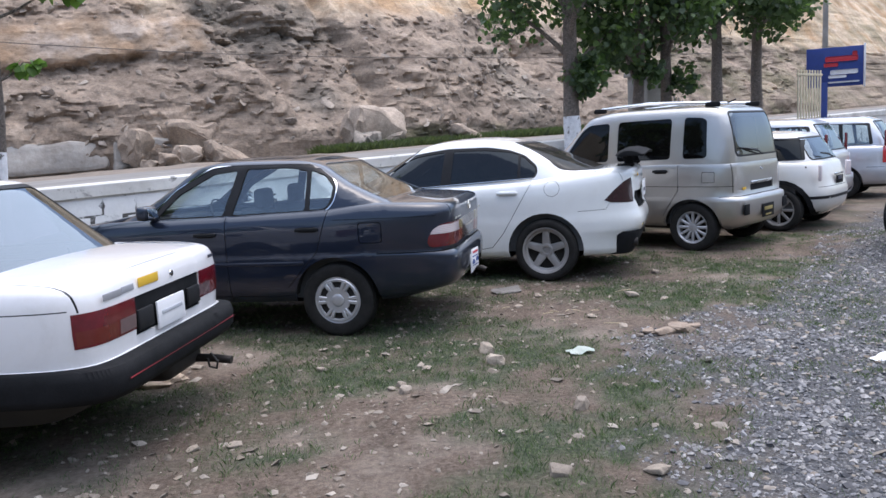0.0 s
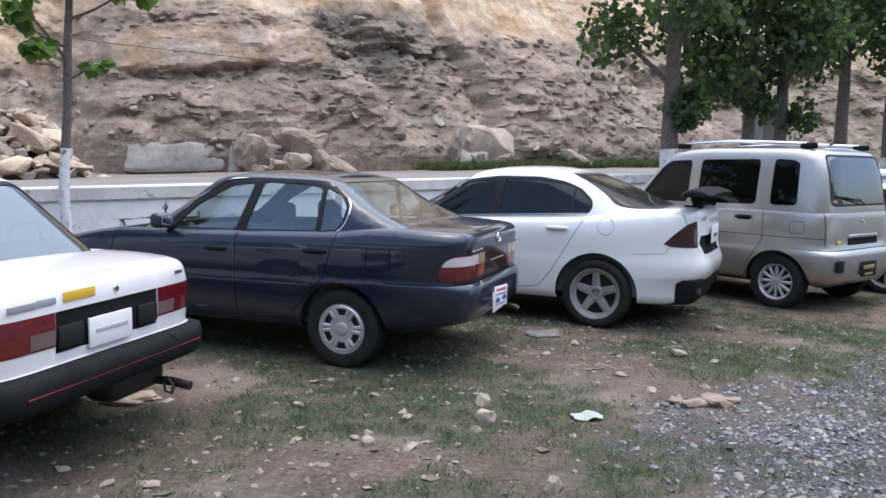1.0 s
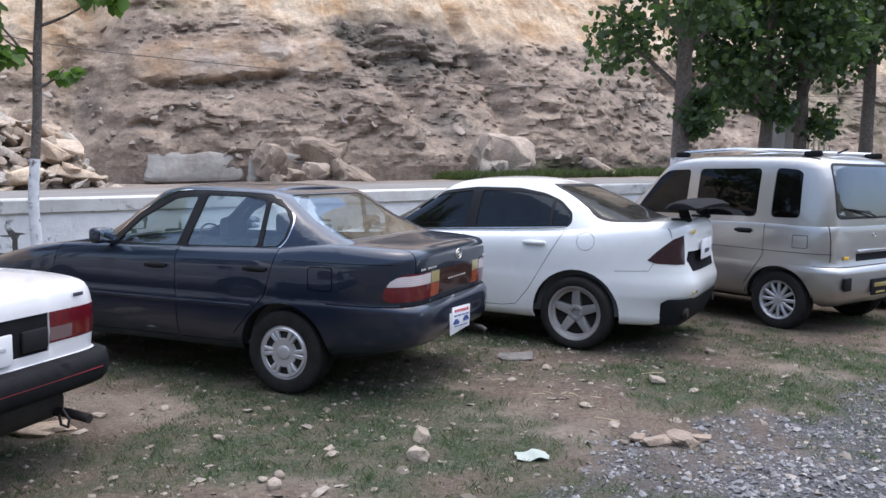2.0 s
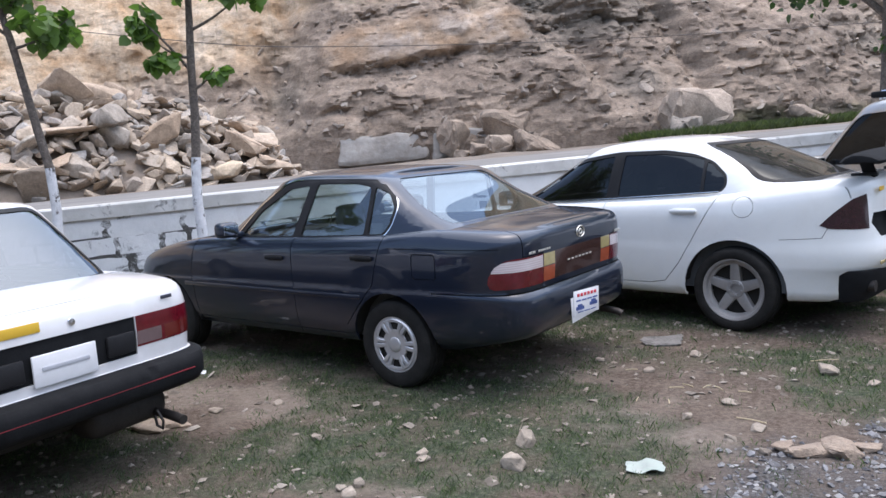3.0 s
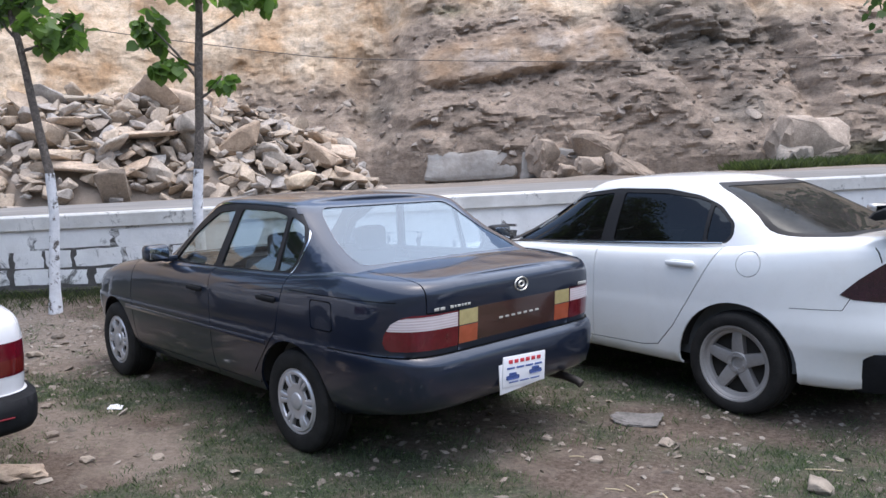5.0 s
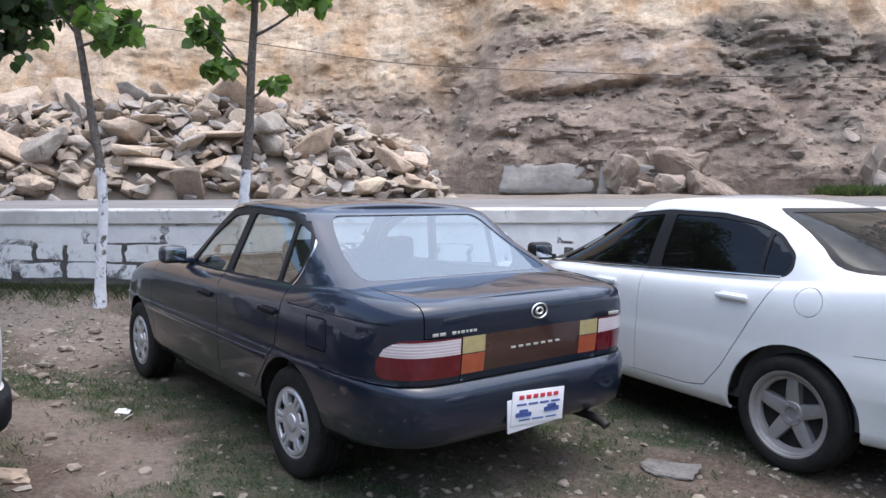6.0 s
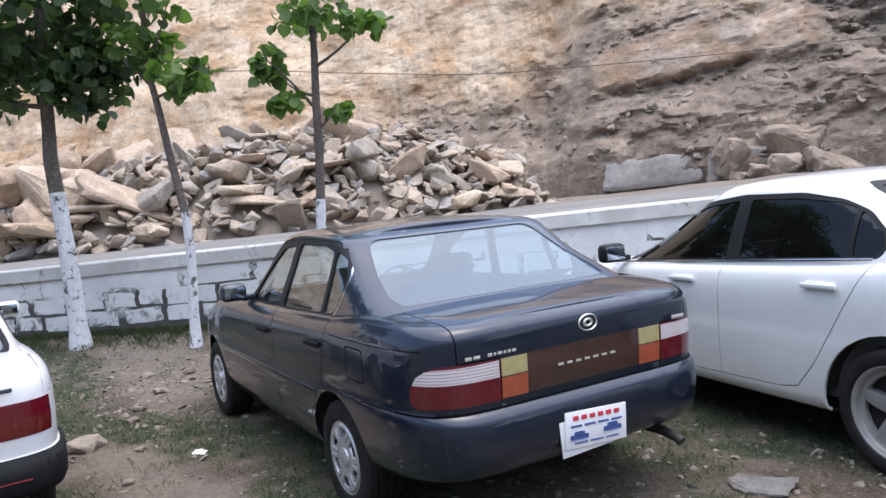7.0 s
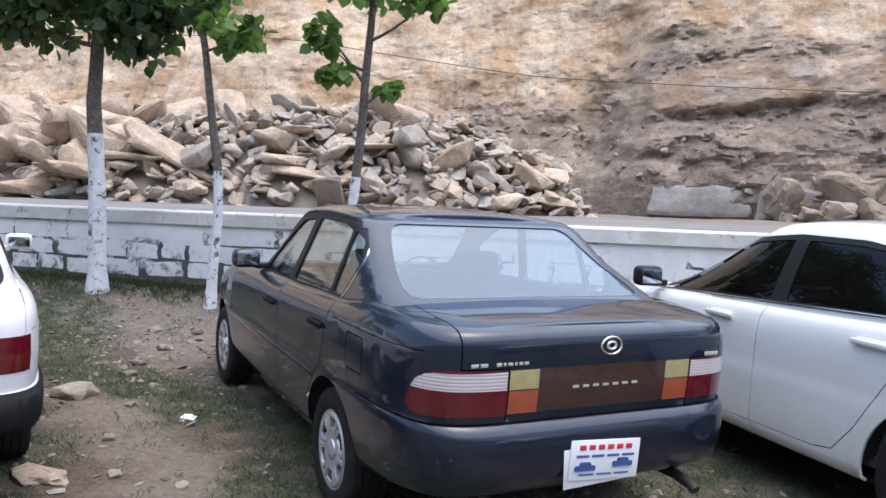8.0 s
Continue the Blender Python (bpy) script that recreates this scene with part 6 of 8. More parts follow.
    bmesh.ops.transform(lock, matrix=Matrix.Translation((-0.93, -0.04, 0.83)) @ Matrix.Rotation(radians(-90), 4, "Z"), verts=lock.verts)
    part("boot_lock", lock, CHROME, root)
    for y in (-0.27, 0.27):
        part("fog_lamp", box(0.02, 0.15, 0.10, (-0.93, y, 0.67), 0.01), BLACK_TRIM, root)
    part("exhaust_pipe", tube([(-0.5, -0.5, 0.26), (-0.9, -0.5, 0.25), (-1.02, -0.5, 0.235)], 0.024, 12), EXHAUST, root)
    part("silencer", box(0.2, 0.45, 0.16, (-0.72, -0.36, 0.29), 0.06, segs=3), EXHAUST, root)
    part("tow_hook", tube([(-0.93, -0.42, 0.30), (-0.97, -0.42, 0.25), (-0.96, -0.42, 0.21), (-0.92, -0.42, 0.22), (-0.91, -0.42, 0.27)], 0.007, 8), EXHAUST, root)
    return root


white_saloon()


# ------------------------------------------------ white saloon with rear wing
def winged_saloon():
    root = thing("saloon_car", "white saloon car with black rear wing and grey five-spoke wheels", "car", "row of parked cars", at=heading(1.42, 9.30, 161.0, 0, 1.02))
    dlo = [(2.30, 0.93), (0.105, 1.042), (0.072, 1.09), (0.08, 1.165), (0.20, 1.272), (0.36, 1.335), (0.60, 1.374), (1.03, 1.376), (1.4, 1.335), (1.85, 1.205), (2.1, 1.095)]
    c = dict(
        paint=PAINT_WHITE, base=2.70, hub=0.315, arch=0.378, track=0.86, tyre_r=0.322, rim_r=0.234, tyre_w=0.215, style="five", wheel_paint=GREY_WHEEL,
        zlo=0.62, zsh=1.045, nr=4.8, nf=4.0, gnr=4.2, gnf=3.4,
        shoulder=[(-1.1, 1.10), (-0.9, 1.12), (-0.6, 1.105), (-0.2, 1.055), (0.0, 1.035), (0.8, 0.99), (1.6, 0.96), (2.4, 0.92), (2.8, 0.86), (3.3, 0.74), (3.6, 0.66)],
        roof=[(-1.0, 1.10), (-0.6, 1.24), (-0.3, 1.325), (0.0, 1.385), (0.4, 1.432), (0.8, 1.45), (1.2, 1.435), (1.6, 1.37), (2.0, 1.26), (2.6, 1.05)],
        rows=[(0.235, 0.74, -0.73, 3.3), (0.248, 0.83, -0.80, 3.42), (0.27, 0.862, -0.835, 3.47), (0.325, 0.874, -0.85, 3.52), (0.44, 0.878, -0.872, 3.56), (0.475, 0.88, -0.92, 3.57), (0.51, 0.881, -0.94, 3.575), (0.58, 0.882, -0.95, 3.58), (0.62, 0.882, -0.945, 3.57), (0.655, 0.878, -0.93, 3.56),
              (0.70, 0.878, -0.91, 3.55), (0.80, 0.878, -0.9, 3.5), (0.88, 0.874, -0.895, 3.47), (0.94, 0.866, -0.89, 3.43), (0.98, 0.854, -0.883, 3.4), (1.01, 0.838, -0.87, 3.36), (1.03, 0.815, -0.853, 3.32), (1.045, 0.78, -0.825, 3.28)],
        cabin=[(0.0, 0.81, -0.62, 2.66), (0.12, 0.795, -0.53, 2.5), (0.34, 0.768, -0.40, 2.22), (0.54, 0.735, -0.25, 1.97), (0.714, 0.703, -0.08, 1.77), (0.84, 0.677, 0.08, 1.62), (0.93, 0.645, 0.22, 1.50), (0.975, 0.612, 0.32, 1.42), (1.0, 0.56, 0.43, 1.33)],
        panels=[
            ("lamp_smoke_left", 0, prism([(-0.585, 0.80), (-0.65, 0.775), (-0.80, 0.765), (-1.1, 0.775), (-1.1, 1.0), (-0.84, 1.01), (-0.765, 0.975), (-0.665, 0.885)], "y") + block(y=(0.565, 2)), ((lambda p: p.x < -0.5 and p.y > 0.40 and 0.7 < p.z < 1.02), "tail")),
            ("lamp_smoke_right", 0, prism([(-0.585, 0.80), (-0.65, 0.775), (-0.80, 0.765), (-1.1, 0.775), (-1.1, 1.0), (-0.84, 1.01), (-0.765, 0.975), (-0.665, 0.885)], "y") + block(y=(-2, -0.565)), ((lambda p: p.x < -0.5 and p.y < -0.40 and 0.7 < p.z < 1.02), "tail")),
            ("recess", 0, prism([(-0.46, 0.70), (0.46, 0.70), (0.545, 0.80), (0.52, 0.87), (-0.52, 0.87), (-0.545, 0.80)], "x"), TAIL(-0.8, 0.6, 0.95)),
            ("seam", 0, seam(-0.33, 0.70, -0.60, 0.712, 0.004), SIDE(-0.8, -0.2, 0.6, 0.85)), ("seam", 0, seam(-0.60, 0.712, -0.64, 0.79, 0.004), SIDE(-0.8, -0.5, 0.6, 0.85)),
            ("seam", 0, seam(0.66, 0.335, 0.54, 0.355), SIDE(0.4, 0.8, 0.2, 0.5)), ("seam", 0, seam(0.54, 0.355, 0.42, 0.50), SIDE(0.3, 0.6, 0.25, 0.6)), ("seam", 0, seam(0.42, 0.50, 0.09, 1.06), SIDE(0.0, 0.5, 0.45, 1.1)), ("seam", 0, seam(0.66, 0.335, 2.2, 0.315), SIDE(0.5, 2.3, 0.2, 0.4)),
            ("seam", 0, seam(1.10, 0.28, 1.09, 1.1), SIDE(1.0, 1.2, 0.2, 1.2)), ("seam", 0, seam(2.2, 0.28, 2.15, 1.0), SIDE(2.0, 2.3, 0.2, 1.0)),
            ("seam", 0, prism([(-0.08 + 0.078 * math.cos(a), 0.935 + 0.078 * math.sin(a)) for a in np.linspace(0, 2 * math.pi, 25)[:-1]], "y"), ((lambda p: -0.25 < p.x < 0.1 and 0.8 < p.z < 1.04 and p.y > 0), "tail")),
            ("fuel", "seam", prism([(-0.08 + 0.074 * math.cos(a), 0.935 + 0.074 * math.sin(a)) for a in np.linspace(0, 2 * math.pi, 25)[:-1]], "y"), ((lambda p: -0.25 < p.x < 0.1 and 0.8 < p.z < 1.04 and p.y > 0), "tail")),
            ("seam", 0, block(x=(-2, -0.72), y=(0.655, 0.661), z=(0.98, 2)), TAIL(-0.6, 0.95)), ("seam", 0, block(x=(-2, -0.72), y=(-0.661, -0.655), z=(0.98, 2)), TAIL(-0.6, 0.95)),
        ],
        look=looks(PAINT_WHITE, lamp_smoke=("tail_lamp", LAMP_SMOKE, -0.003, "smoked dark red tail lamp"), recess=("plate_recess", BLACK_PLASTIC, 0.03, "black recess round the plate"), front_glass=("side_window", GLASS_DARK, 0.01, "tinted dark side window"), rear_glass=("side_window", GLASS_DARK, 0.01, "tinted dark side window"),
                   quarter_glass=("quarter_window", GLASS_DARK, 0.01, ""), rear_screen=("rear_window", GLASS_DIM_SHEEN, 0.004, "dark tinted rear window"), wind_screen=("windscreen", GLASS_DARK, 0.004, ""), fuel=("fuel_flap", PAINT_WHITE, 0.0, "")),
        side_glass=[("frame", dlo, {"r": 0.04}), ("front_glass", [(2.2, 0.955), (1.10, 1.01), (1.06, 1.345), (1.38, 1.31), (1.80, 1.19), (2.03, 1.085)], {"r": 0.02}), ("rear_glass", [(0.99, 1.015), (0.275, 1.048), (0.272, 1.29), (0.37, 1.318), (0.62, 1.345), (0.965, 1.348)], {"r": 0.02}),
                    ("quarter_glass", [(0.25, 1.05), (0.12, 1.056), (0.095, 1.095), (0.10, 1.155), (0.215, 1.258), (0.248, 1.275)], {"r": 0.02})],
        end_glass=[("rear_screen", [(-0.68, 1.115), (0.68, 1.115), (0.53, 1.392), (-0.53, 1.392)], -1, 0.55), ("wind_screen", [(-0.70, 0.96), (0.70, 0.96), (0.55, 1.36), (-0.55, 1.36)], 1, 1.0)],
    )
    assemble(c, root)
    for sgn in (1, -1):
        handle(root, 0.37, sgn * 0.868, 0.905, sgn, PAINT_WHITE, 0.22)
        handle(root, 1.40, sgn * 0.868, 0.88, sgn, PAINT_WHITE, 0.22)
        wing_mirror(root, 2.05, sgn * 0.80, 1.02, sgn, BLACK_TRIM)
        part("belt_trim", box(2.15, 0.01, 0.014, (1.19, sgn * 0.802, 0.99), 0.004, Matrix.Rotation(radians(2.9), 4, "Y")), CHROME, root)
        part("exhaust_pipe", tube([(-0.7, sgn * 0.55, 0.36), (-0.885, sgn * 0.55, 0.36)], 0.04, 16), EXHAUST, root)
    # the diffuser fills the bumper's cut-out and leans in towards the ground
    diffuser = bmesh.new()
    plan = [(-0.62, 0.70), (-0.72, 0.70), (-0.80, 0.685), (-0.86, 0.63), (-0.893, 0.52), (-0.902, 0.3)]
    plan = plan + [(x, -y) for x, y in plan[::-1]]
    rings = [[diffuser.verts.new((x + dx, y * k, z)) for x, y in plan] for z, dx, k in ((0.478, 0.0, 1.0), (0.45, -0.004, 1.0), (0.34, 0.03, 0.985), (0.25, 0.075, 0.96))]
    for p, q in zip(rings, rings[1:]):
        for k in range(len(plan)):
            diffuser.faces.new((p[k], p[(k + 1) % len(plan)], q[(k + 1) % len(plan)], q[k]))
    diffuser.faces.new(rings[0])
    diffuser.faces.new(rings[-1][::-1])
    bmesh.ops.recalc_face_normals(diffuser, faces=diffuser.faces)
    part("diffuser", diffuser, BLACK_PLASTIC, root, "black rear diffuser")
    # rear wing
    wing = bmesh.new()
    sec = [(0.0, -0.01), (-0.03, 0.022), (-0.09, 0.045), (-0.17, 0.046), (-0.25, 0.028), (-0.31, 0.0), (-0.30, -0.022), (-0.22, -0.016), (-0.12, -0.016), (-0.04, -0.026)]
    rows = []
    for y, k in ((-0.74, 0.55), (-0.735, 0.8), (-0.71, 0.95), (-0.66, 1.0), (-0.4, 1.0), (-0.2, 1.0), (0.0, 1.0), (0.2, 1.0), (0.4, 1.0), (0.66, 1.0), (0.71, 0.95), (0.735, 0.8), (0.74, 0.55)):
        dz = 0.02 * (1 - (y / 0.74) ** 2)
        rows.append([wing.verts.new((-0.69 - 0.15 * (1 - k) + 0.92 * k * x, y, 1.235 + k * z + dz)) for x, z in sec])
    for p, q in zip(rows, rows[1:]):
        for k in range(len(sec)):
            wing.faces.new((p[k], p[(k + 1) % len(sec)], q[(k + 1) % len(sec)], q[k]))
    wing.faces.new(rows[0])
    wing.faces.new(rows[-1][::-1])
    bmesh.ops.recalc_face_normals(wing, faces=wing.faces)
    spoiler = part("rear_wing", wing, BLACK_PLASTIC, root, "black aerofoil rear wing on two struts")
    for y in (-0.40, 0.40):
        part("strut", box(0.085, 0.018, 0.16, (-0.79, y, 1.175), 0.006, Matrix.Rotation(radians(20), 4, "Y")), BLACK_PLASTIC, spoiler)
        part("strut_foot", box(0.17, 0.05, 0.02, (-0.77, y, 1.128), 0.006), BLACK_TRIM, spoiler)
    plate(root, -0.918, 0.07, 0.872, 0.42, 0.17, bars=((0.02, -0.02, 0.3, 0.035), (-0.08, -0.02, 0.12, 0.03)))
    part("sticker", box(0.003, 0.11, 0.03, (-0.886, 0.43, 1.03), 0.001), STICKER, root)
    part("bumper_reflector", box(0.01, 0.16, 0.025, (-0.938, 0.56, 0.54), 0.004), LAMP_YELLOW, root)
    seat(root, 1.15, 0.36)
    seat(root, 1.15, -0.36)
    return root


winged_saloon()


# ------------------------------------------------ silver-beige tall hatchback
def tall_hatch():
    root = thing("hatchback_car", "silver-beige tall boxy hatchback with chrome roof rails", "car", "row of parked cars", at=heading(3.69, 10.50, 136, 0, 1.07))
    c = dict(
        paint=PAINT_SILVER, base=2.335, hub=0.275, arch=0.325, track=0.755, tyre_r=0.282, rim_r=0.182, tyre_w=0.165, style="ten", wheel_paint=SILVER_WHEEL,
        zlo=0.6, zsh=1.02, nr=8.5, nf=6, gnr=8, gnf=5.5,
        shoulder=[(-0.7, 1.0), (0, 1.01), (1.5, 0.985), (1.95, 0.97), (2.4, 0.9), (2.9, 0.8)],
        roof=[(-0.7, 1.58), (0.0, 1.625), (0.8, 1.635), (1.4, 1.60), (1.9, 1.40), (2.3, 1.15)],
        rows=[(0.24, 0.62, -0.4, 2.7), (0.28, 0.72, -0.48, 2.78), (0.33, 0.765, -0.53, 2.84), (0.42, 0.78, -0.555, 2.87), (0.56, 0.787, -0.56, 2.88), (0.60, 0.787, -0.55, 2.87), (0.615, 0.783, -0.515, 2.86), (0.63, 0.782, -0.50, 2.85), (0.72, 0.785, -0.497, 2.84), (0.74, 0.786, -0.496, 2.83), (0.86, 0.787, -0.492, 2.81), (0.94, 0.783, -0.485, 2.78), (0.99, 0.775, -0.478, 2.76), (1.01, 0.765, -0.47, 2.74), (1.02, 0.755, -0.465, 2.72)],
        cabin=[(0.0, 0.77, -0.475, 2.28), (0.12, 0.765, -0.468, 2.18), (0.35, 0.745, -0.445, 1.98), (0.6, 0.718, -0.415, 1.78), (0.82, 0.69, -0.375, 1.6), (0.91, 0.672, -0.345, 1.53), (0.96, 0.65, -0.315, 1.47), (0.99, 0.61, -0.27, 1.4), (1.0, 0.56, -0.22, 1.32)],
        panels=[
            ("bumper", 0, block(x=(-2, -0.33), z=(0, 0.617)), TAIL(-0.3, 0, 0.7)), ("seam", 0, block(x=(-2, -0.3), z=(0.617, 0.624)), TAIL(-0.3, 0.6, 0.7)),
            ("seam", 0, block(y=(0.665, 0.672), z=(0.66, 1.2)), TAIL(-0.35, 0.6)), ("seam", 0, block(y=(-0.672, -0.665), z=(0.66, 1.2)), TAIL(-0.35, 0.6)),
            ("plate_strip", 0, block(y=(-0.33, 0.33), z=(0.665, 0.735)), TAIL(-0.35, 0.6)),
            ("seam", 0, seam(1.0, 0.32, 1.0, 1.2), SIDE(0.9, 1.1, 0.2, 1.3)), ("seam", 0, seam(0.34, 0.40, 0.15, 0.70), SIDE(0.0, 0.5, 0.3, 0.8)), ("seam", 0, seam(0.15, 0.70, 0.15, 1.1), SIDE(0.05, 0.25, 0.6, 1.1)), ("seam", 0, seam(1.85, 0.32, 1.85, 1.1), SIDE(1.7, 2.0, 0.2, 1.1)), ("seam", 0, seam(-0.5, 0.735, 0.95, 0.745), SIDE(-0.45, 1.0, 0.6, 0.8)),
            ("seam", 0, prism(rounded([(-0.13, 0.78), (-0.27, 0.78), (-0.27, 0.90), (-0.13, 0.90)], 0.015), "y"), ((lambda p: -0.4 < p.x < -0.05 and 0.7 < p.z < 1.0 and p.y > 0), "tail")),
            ("fuel", "seam", prism(rounded([(-0.135, 0.785), (-0.265, 0.785), (-0.265, 0.895), (-0.135, 0.895)], 0.012), "y"), ((lambda p: -0.4 < p.x < -0.05 and 0.7 < p.z < 1.0 and p.y > 0), "tail")),
        ],
        look=looks(PAINT_SILVER, plate_strip=("plate_strip", BLACK_PLASTIC, 0.01, ""), front_glass=("side_window", GLASS_SMOKE, 0.01, "black tinted side window"), rear_glass=("side_window", GLASS_SMOKE, 0.01, "black tinted side window"), quarter_glass=("quarter_window", GLASS_SMOKE, 0.01, ""), rear_screen=("rear_window", glass_pane("glass_hatch", (0.2, 0.21, 0.22), 0.14, 0.12), 0.004, "rear window mirroring the sky")),
        side_glass=[("front_glass", [(1.76, 1.035), (1.06, 1.04), (1.06, 1.50), (1.36, 1.488), (1.48, 1.42)], {"r": 0.05}), ("rear_glass", [(0.94, 1.04), (0.25, 1.05), (0.25, 1.51), (0.94, 1.505)], {"r": 0.05}), ("quarter_glass", [(0.10, 1.05), (-0.18, 1.055), (-0.16, 1.47), (-0.10, 1.50), (0.10, 1.515)], {"r": 0.05})],
        end_glass=[("rear_screen", [(-0.58, 1.07), (0.58, 1.07), (0.54, 1.54), (-0.54, 1.54)], -1, -0.2), ("wind_screen", [(-0.60, 1.02), (0.60, 1.02), (0.50, 1.55), (-0.50, 1.55)], 1, 1.2)],
    )
    assemble(c, root)
    for sgn in (1, -1):
        handle(root, 0.36, sgn * 0.783, 0.915, sgn, BLACK_PLASTIC)
        handle(root, 1.10, sgn * 0.783, 0.895, sgn, BLACK_PLASTIC)
        wing_mirror(root, 1.72, sgn * 0.74, 1.06, sgn, PAINT_SILVER)
        rail = part("roof_rail", tube([(-0.15, sgn * 0.56, 1.66), (0.6, sgn * 0.565, 1.70), (1.25, sgn * 0.555, 1.675)], 0.02, 10), CHROME, root, "chrome roof rail")
        for x, z in ((-0.17, 1.645), (1.27, 1.655)):
            part("rail_foot", box(0.17, 0.05, 0.06, (x, sgn * 0.56, z), 0.02), BLACK_PLASTIC, rail)
        # bumper guard of black rubber, no lamp
        part("fog_lamp", box(0.02, 0.13, 0.12, (-0.553, sgn * 0.56, 0.47), 0.01), BLACK_PLASTIC, root, "black square lamp in the bumper")
    plate(root, -0.565, -0.02, 0.42, 0.34, 0.15, BLACK_PLASTIC, ((0, 0.02, 0.7, 0.04), (0, -0.05, 0.5, 0.02)), surface("plate_dull_yellow", (0.30, 0.24, 0.08), 0.6, vary=0.2, relief=0), "dark number plate with dull yellow bars")
    part("plate_garnish", box(0.02, 0.62, 0.03, (-0.50, 0, 0.755), 0.008), CHROME, root)
    wiper = part("rear_wiper", tube([(-0.485, -0.05, 1.06), (-0.495, 0.1, 1.10), (-0.478, 0.36, 1.135)], 0.009, 6), BLACK_TRIM, root)
    part("wiper_blade", tube([(-0.485, 0.08, 1.115), (-0.465, 0.52, 1.15)], 0.007, 6), BLACK_TRIM, wiper)
    part("badge", box(0.006, 0.05, 0.03, (-0.492, 0, 0.90), 0.008), CHROME, root)
    part("sticker", box(0.003, 0.09, 0.03, (-0.50, 0.5, 0.70), 0.001), STICKER, root)
    part("roof_aerial", tube([(-0.1, 0.0, 1.665), (-0.2, 0.0, 1.70)], 0.01, 6), BLACK_TRIM, root)
    return root


tall_hatch()


# ------------------------------------------------ small cream hatchback with black arches
def small_hatch():
    root = thing("hatchback_car", "small cream hatchback with black wheel arches and dark windows", "car", "row of parked cars", at=heading(5.33, 11.85, 137))
    c = dict(
        paint=PAINT_CREAM, base=2.467, hub=0.295, arch=0.36, track=0.80, tyre_r=0.30, rim_r=0.215, tyre_w=0.19, style="eight", wheel_paint=GREY_WHEEL,
        zlo=0.6, zsh=0.95, nr=4.5, nf=4, gnr=4.5, gnf=4,
        shoulder=[(-0.7, 0.95), (0, 0.96), (1.6, 0.93), (2.2, 0.88), (3.0, 0.7)],
        roof=[(-0.6, 1.30), (0.0, 1.345), (0.7, 1.36), (1.2, 1.33), (1.7, 1.15)],
        rows=[(0.2, 0.62, -0.4, 2.85), (0.26, 0.76, -0.5, 2.95), (0.34, 0.82, -0.56, 3.0), (0.46, 0.842, -0.585, 3.03), (0.56, 0.845, -0.585, 3.03), (0.60, 0.843, -0.565, 3.02), (0.70, 0.842, -0.54, 3.0), (0.80, 0.838, -0.515, 2.97), (0.88, 0.825, -0.49, 2.94), (0.92, 0.81, -0.47, 2.92), (0.945, 0.785, -0.45, 2.9), (0.95, 0.76, -0.43, 2.88)],
        cabin=[(0.0, 0.765, -0.44, 1.85), (0.2, 0.745, -0.40, 1.75), (0.5, 0.705, -0.33, 1.58), (0.8, 0.66, -0.24, 1.4), (0.92, 0.63, -0.18, 1.3), (0.98, 0.59, -0.12, 1.22), (1.0, 0.54, -0.06, 1.15)],
        panels=[
            ("black_arch", 0, prism([(0.42 * math.cos(a), 0.295 + 0.42 * math.sin(a)) for a in np.linspace(0, 2 * math.pi, 25)[:-1]], "y"), SIDE(-0.55, 0.55, 0.1, 0.8)),
            ("black_arch", 0, prism([(2.467 + 0.42 * math.cos(a), 0.295 + 0.42 * math.sin(a)) for a in np.linspace(0, 2 * math.pi, 25)[:-1]], "y"), SIDE(1.9, 3.0, 0.1, 0.8)),
            ("seam", 0, seam(0.62, 0.3, 0.55, 1.0), SIDE(0.4, 0.8, 0.2, 1.0)), ("seam", 0, block(y=(-0.6, 0.6), z=(0.60, 0.607)), TAIL(-0.3, 0.5, 0.7)),
            ("strip", 0, block(x=(-2, -0.3), z=(0.44, 0.48)), TAIL(-0.3, 0.4, 0.55)),
        ],
        look=looks(PAINT_CREAM, black_arch=("wheel_arch_trim", BLACK_PLASTIC, -0.008, "black plastic wheel arch"), strip=("bumper_strip", BLACK_TRIM, -0.004, ""), front_glass=("side_window", GLASS_SMOKE, 0.008, ""), rear_glass=("side_window", GLASS_SMOKE, 0.008, ""), rear_screen=("rear_window", GLASS_REAR, 0.004, "")),
        side_glass=[("frame", [(1.5, 0.96), (-0.30, 0.975), (-0.22, 1.28), (1.10, 1.29)], {"r": 0.03}), ("front_glass", [(1.4, 0.975), (0.62, 0.98), (0.60, 1.27), (1.06, 1.27)], {"r": 0.02}), ("rear_glass", [(0.55, 0.98), (-0.26, 0.99), (-0.19, 1.26), (0.54, 1.27)], {"r": 0.02})],
        end_glass=[("rear_screen", [(-0.55, 0.985), (0.55, 0.985), (0.5, 1.27), (-0.5, 1.27)], -1, -0.05), ("wind_screen", [(-0.64, 0.96), (0.64, 0.96), (0.54, 1.27), (-0.54, 1.27)], 1, 1.1)],
    )
    assemble(c, root)
    for sgn in (1, -1):
        part("tail_lamp", box(0.04, 0.10, 0.22, (-0.50, sgn * 0.66, 0.80), 0.018, Matrix.Rotation(radians(28 * sgn), 4, "Z"), segs=3), LAMP_CLEAR, root, "pale oval tail lamp")
    part("rear_wiper", tube([(-0.47, 0.0, 1.0), (-0.44, 0.12, 1.04), (-0.42, 0.35, 1.06)], 0.012, 6), BLACK_TRIM, root)
    plate(root, -0.57, 0.0, 0.68, 0.3, 0.11, BLACK_PLASTIC)
    part("plate_garnish", box(0.02, 0.4, 0.03, (-0.555, 0, 0.76), 0.01), CHROME, root)
    return root


small_hatch()


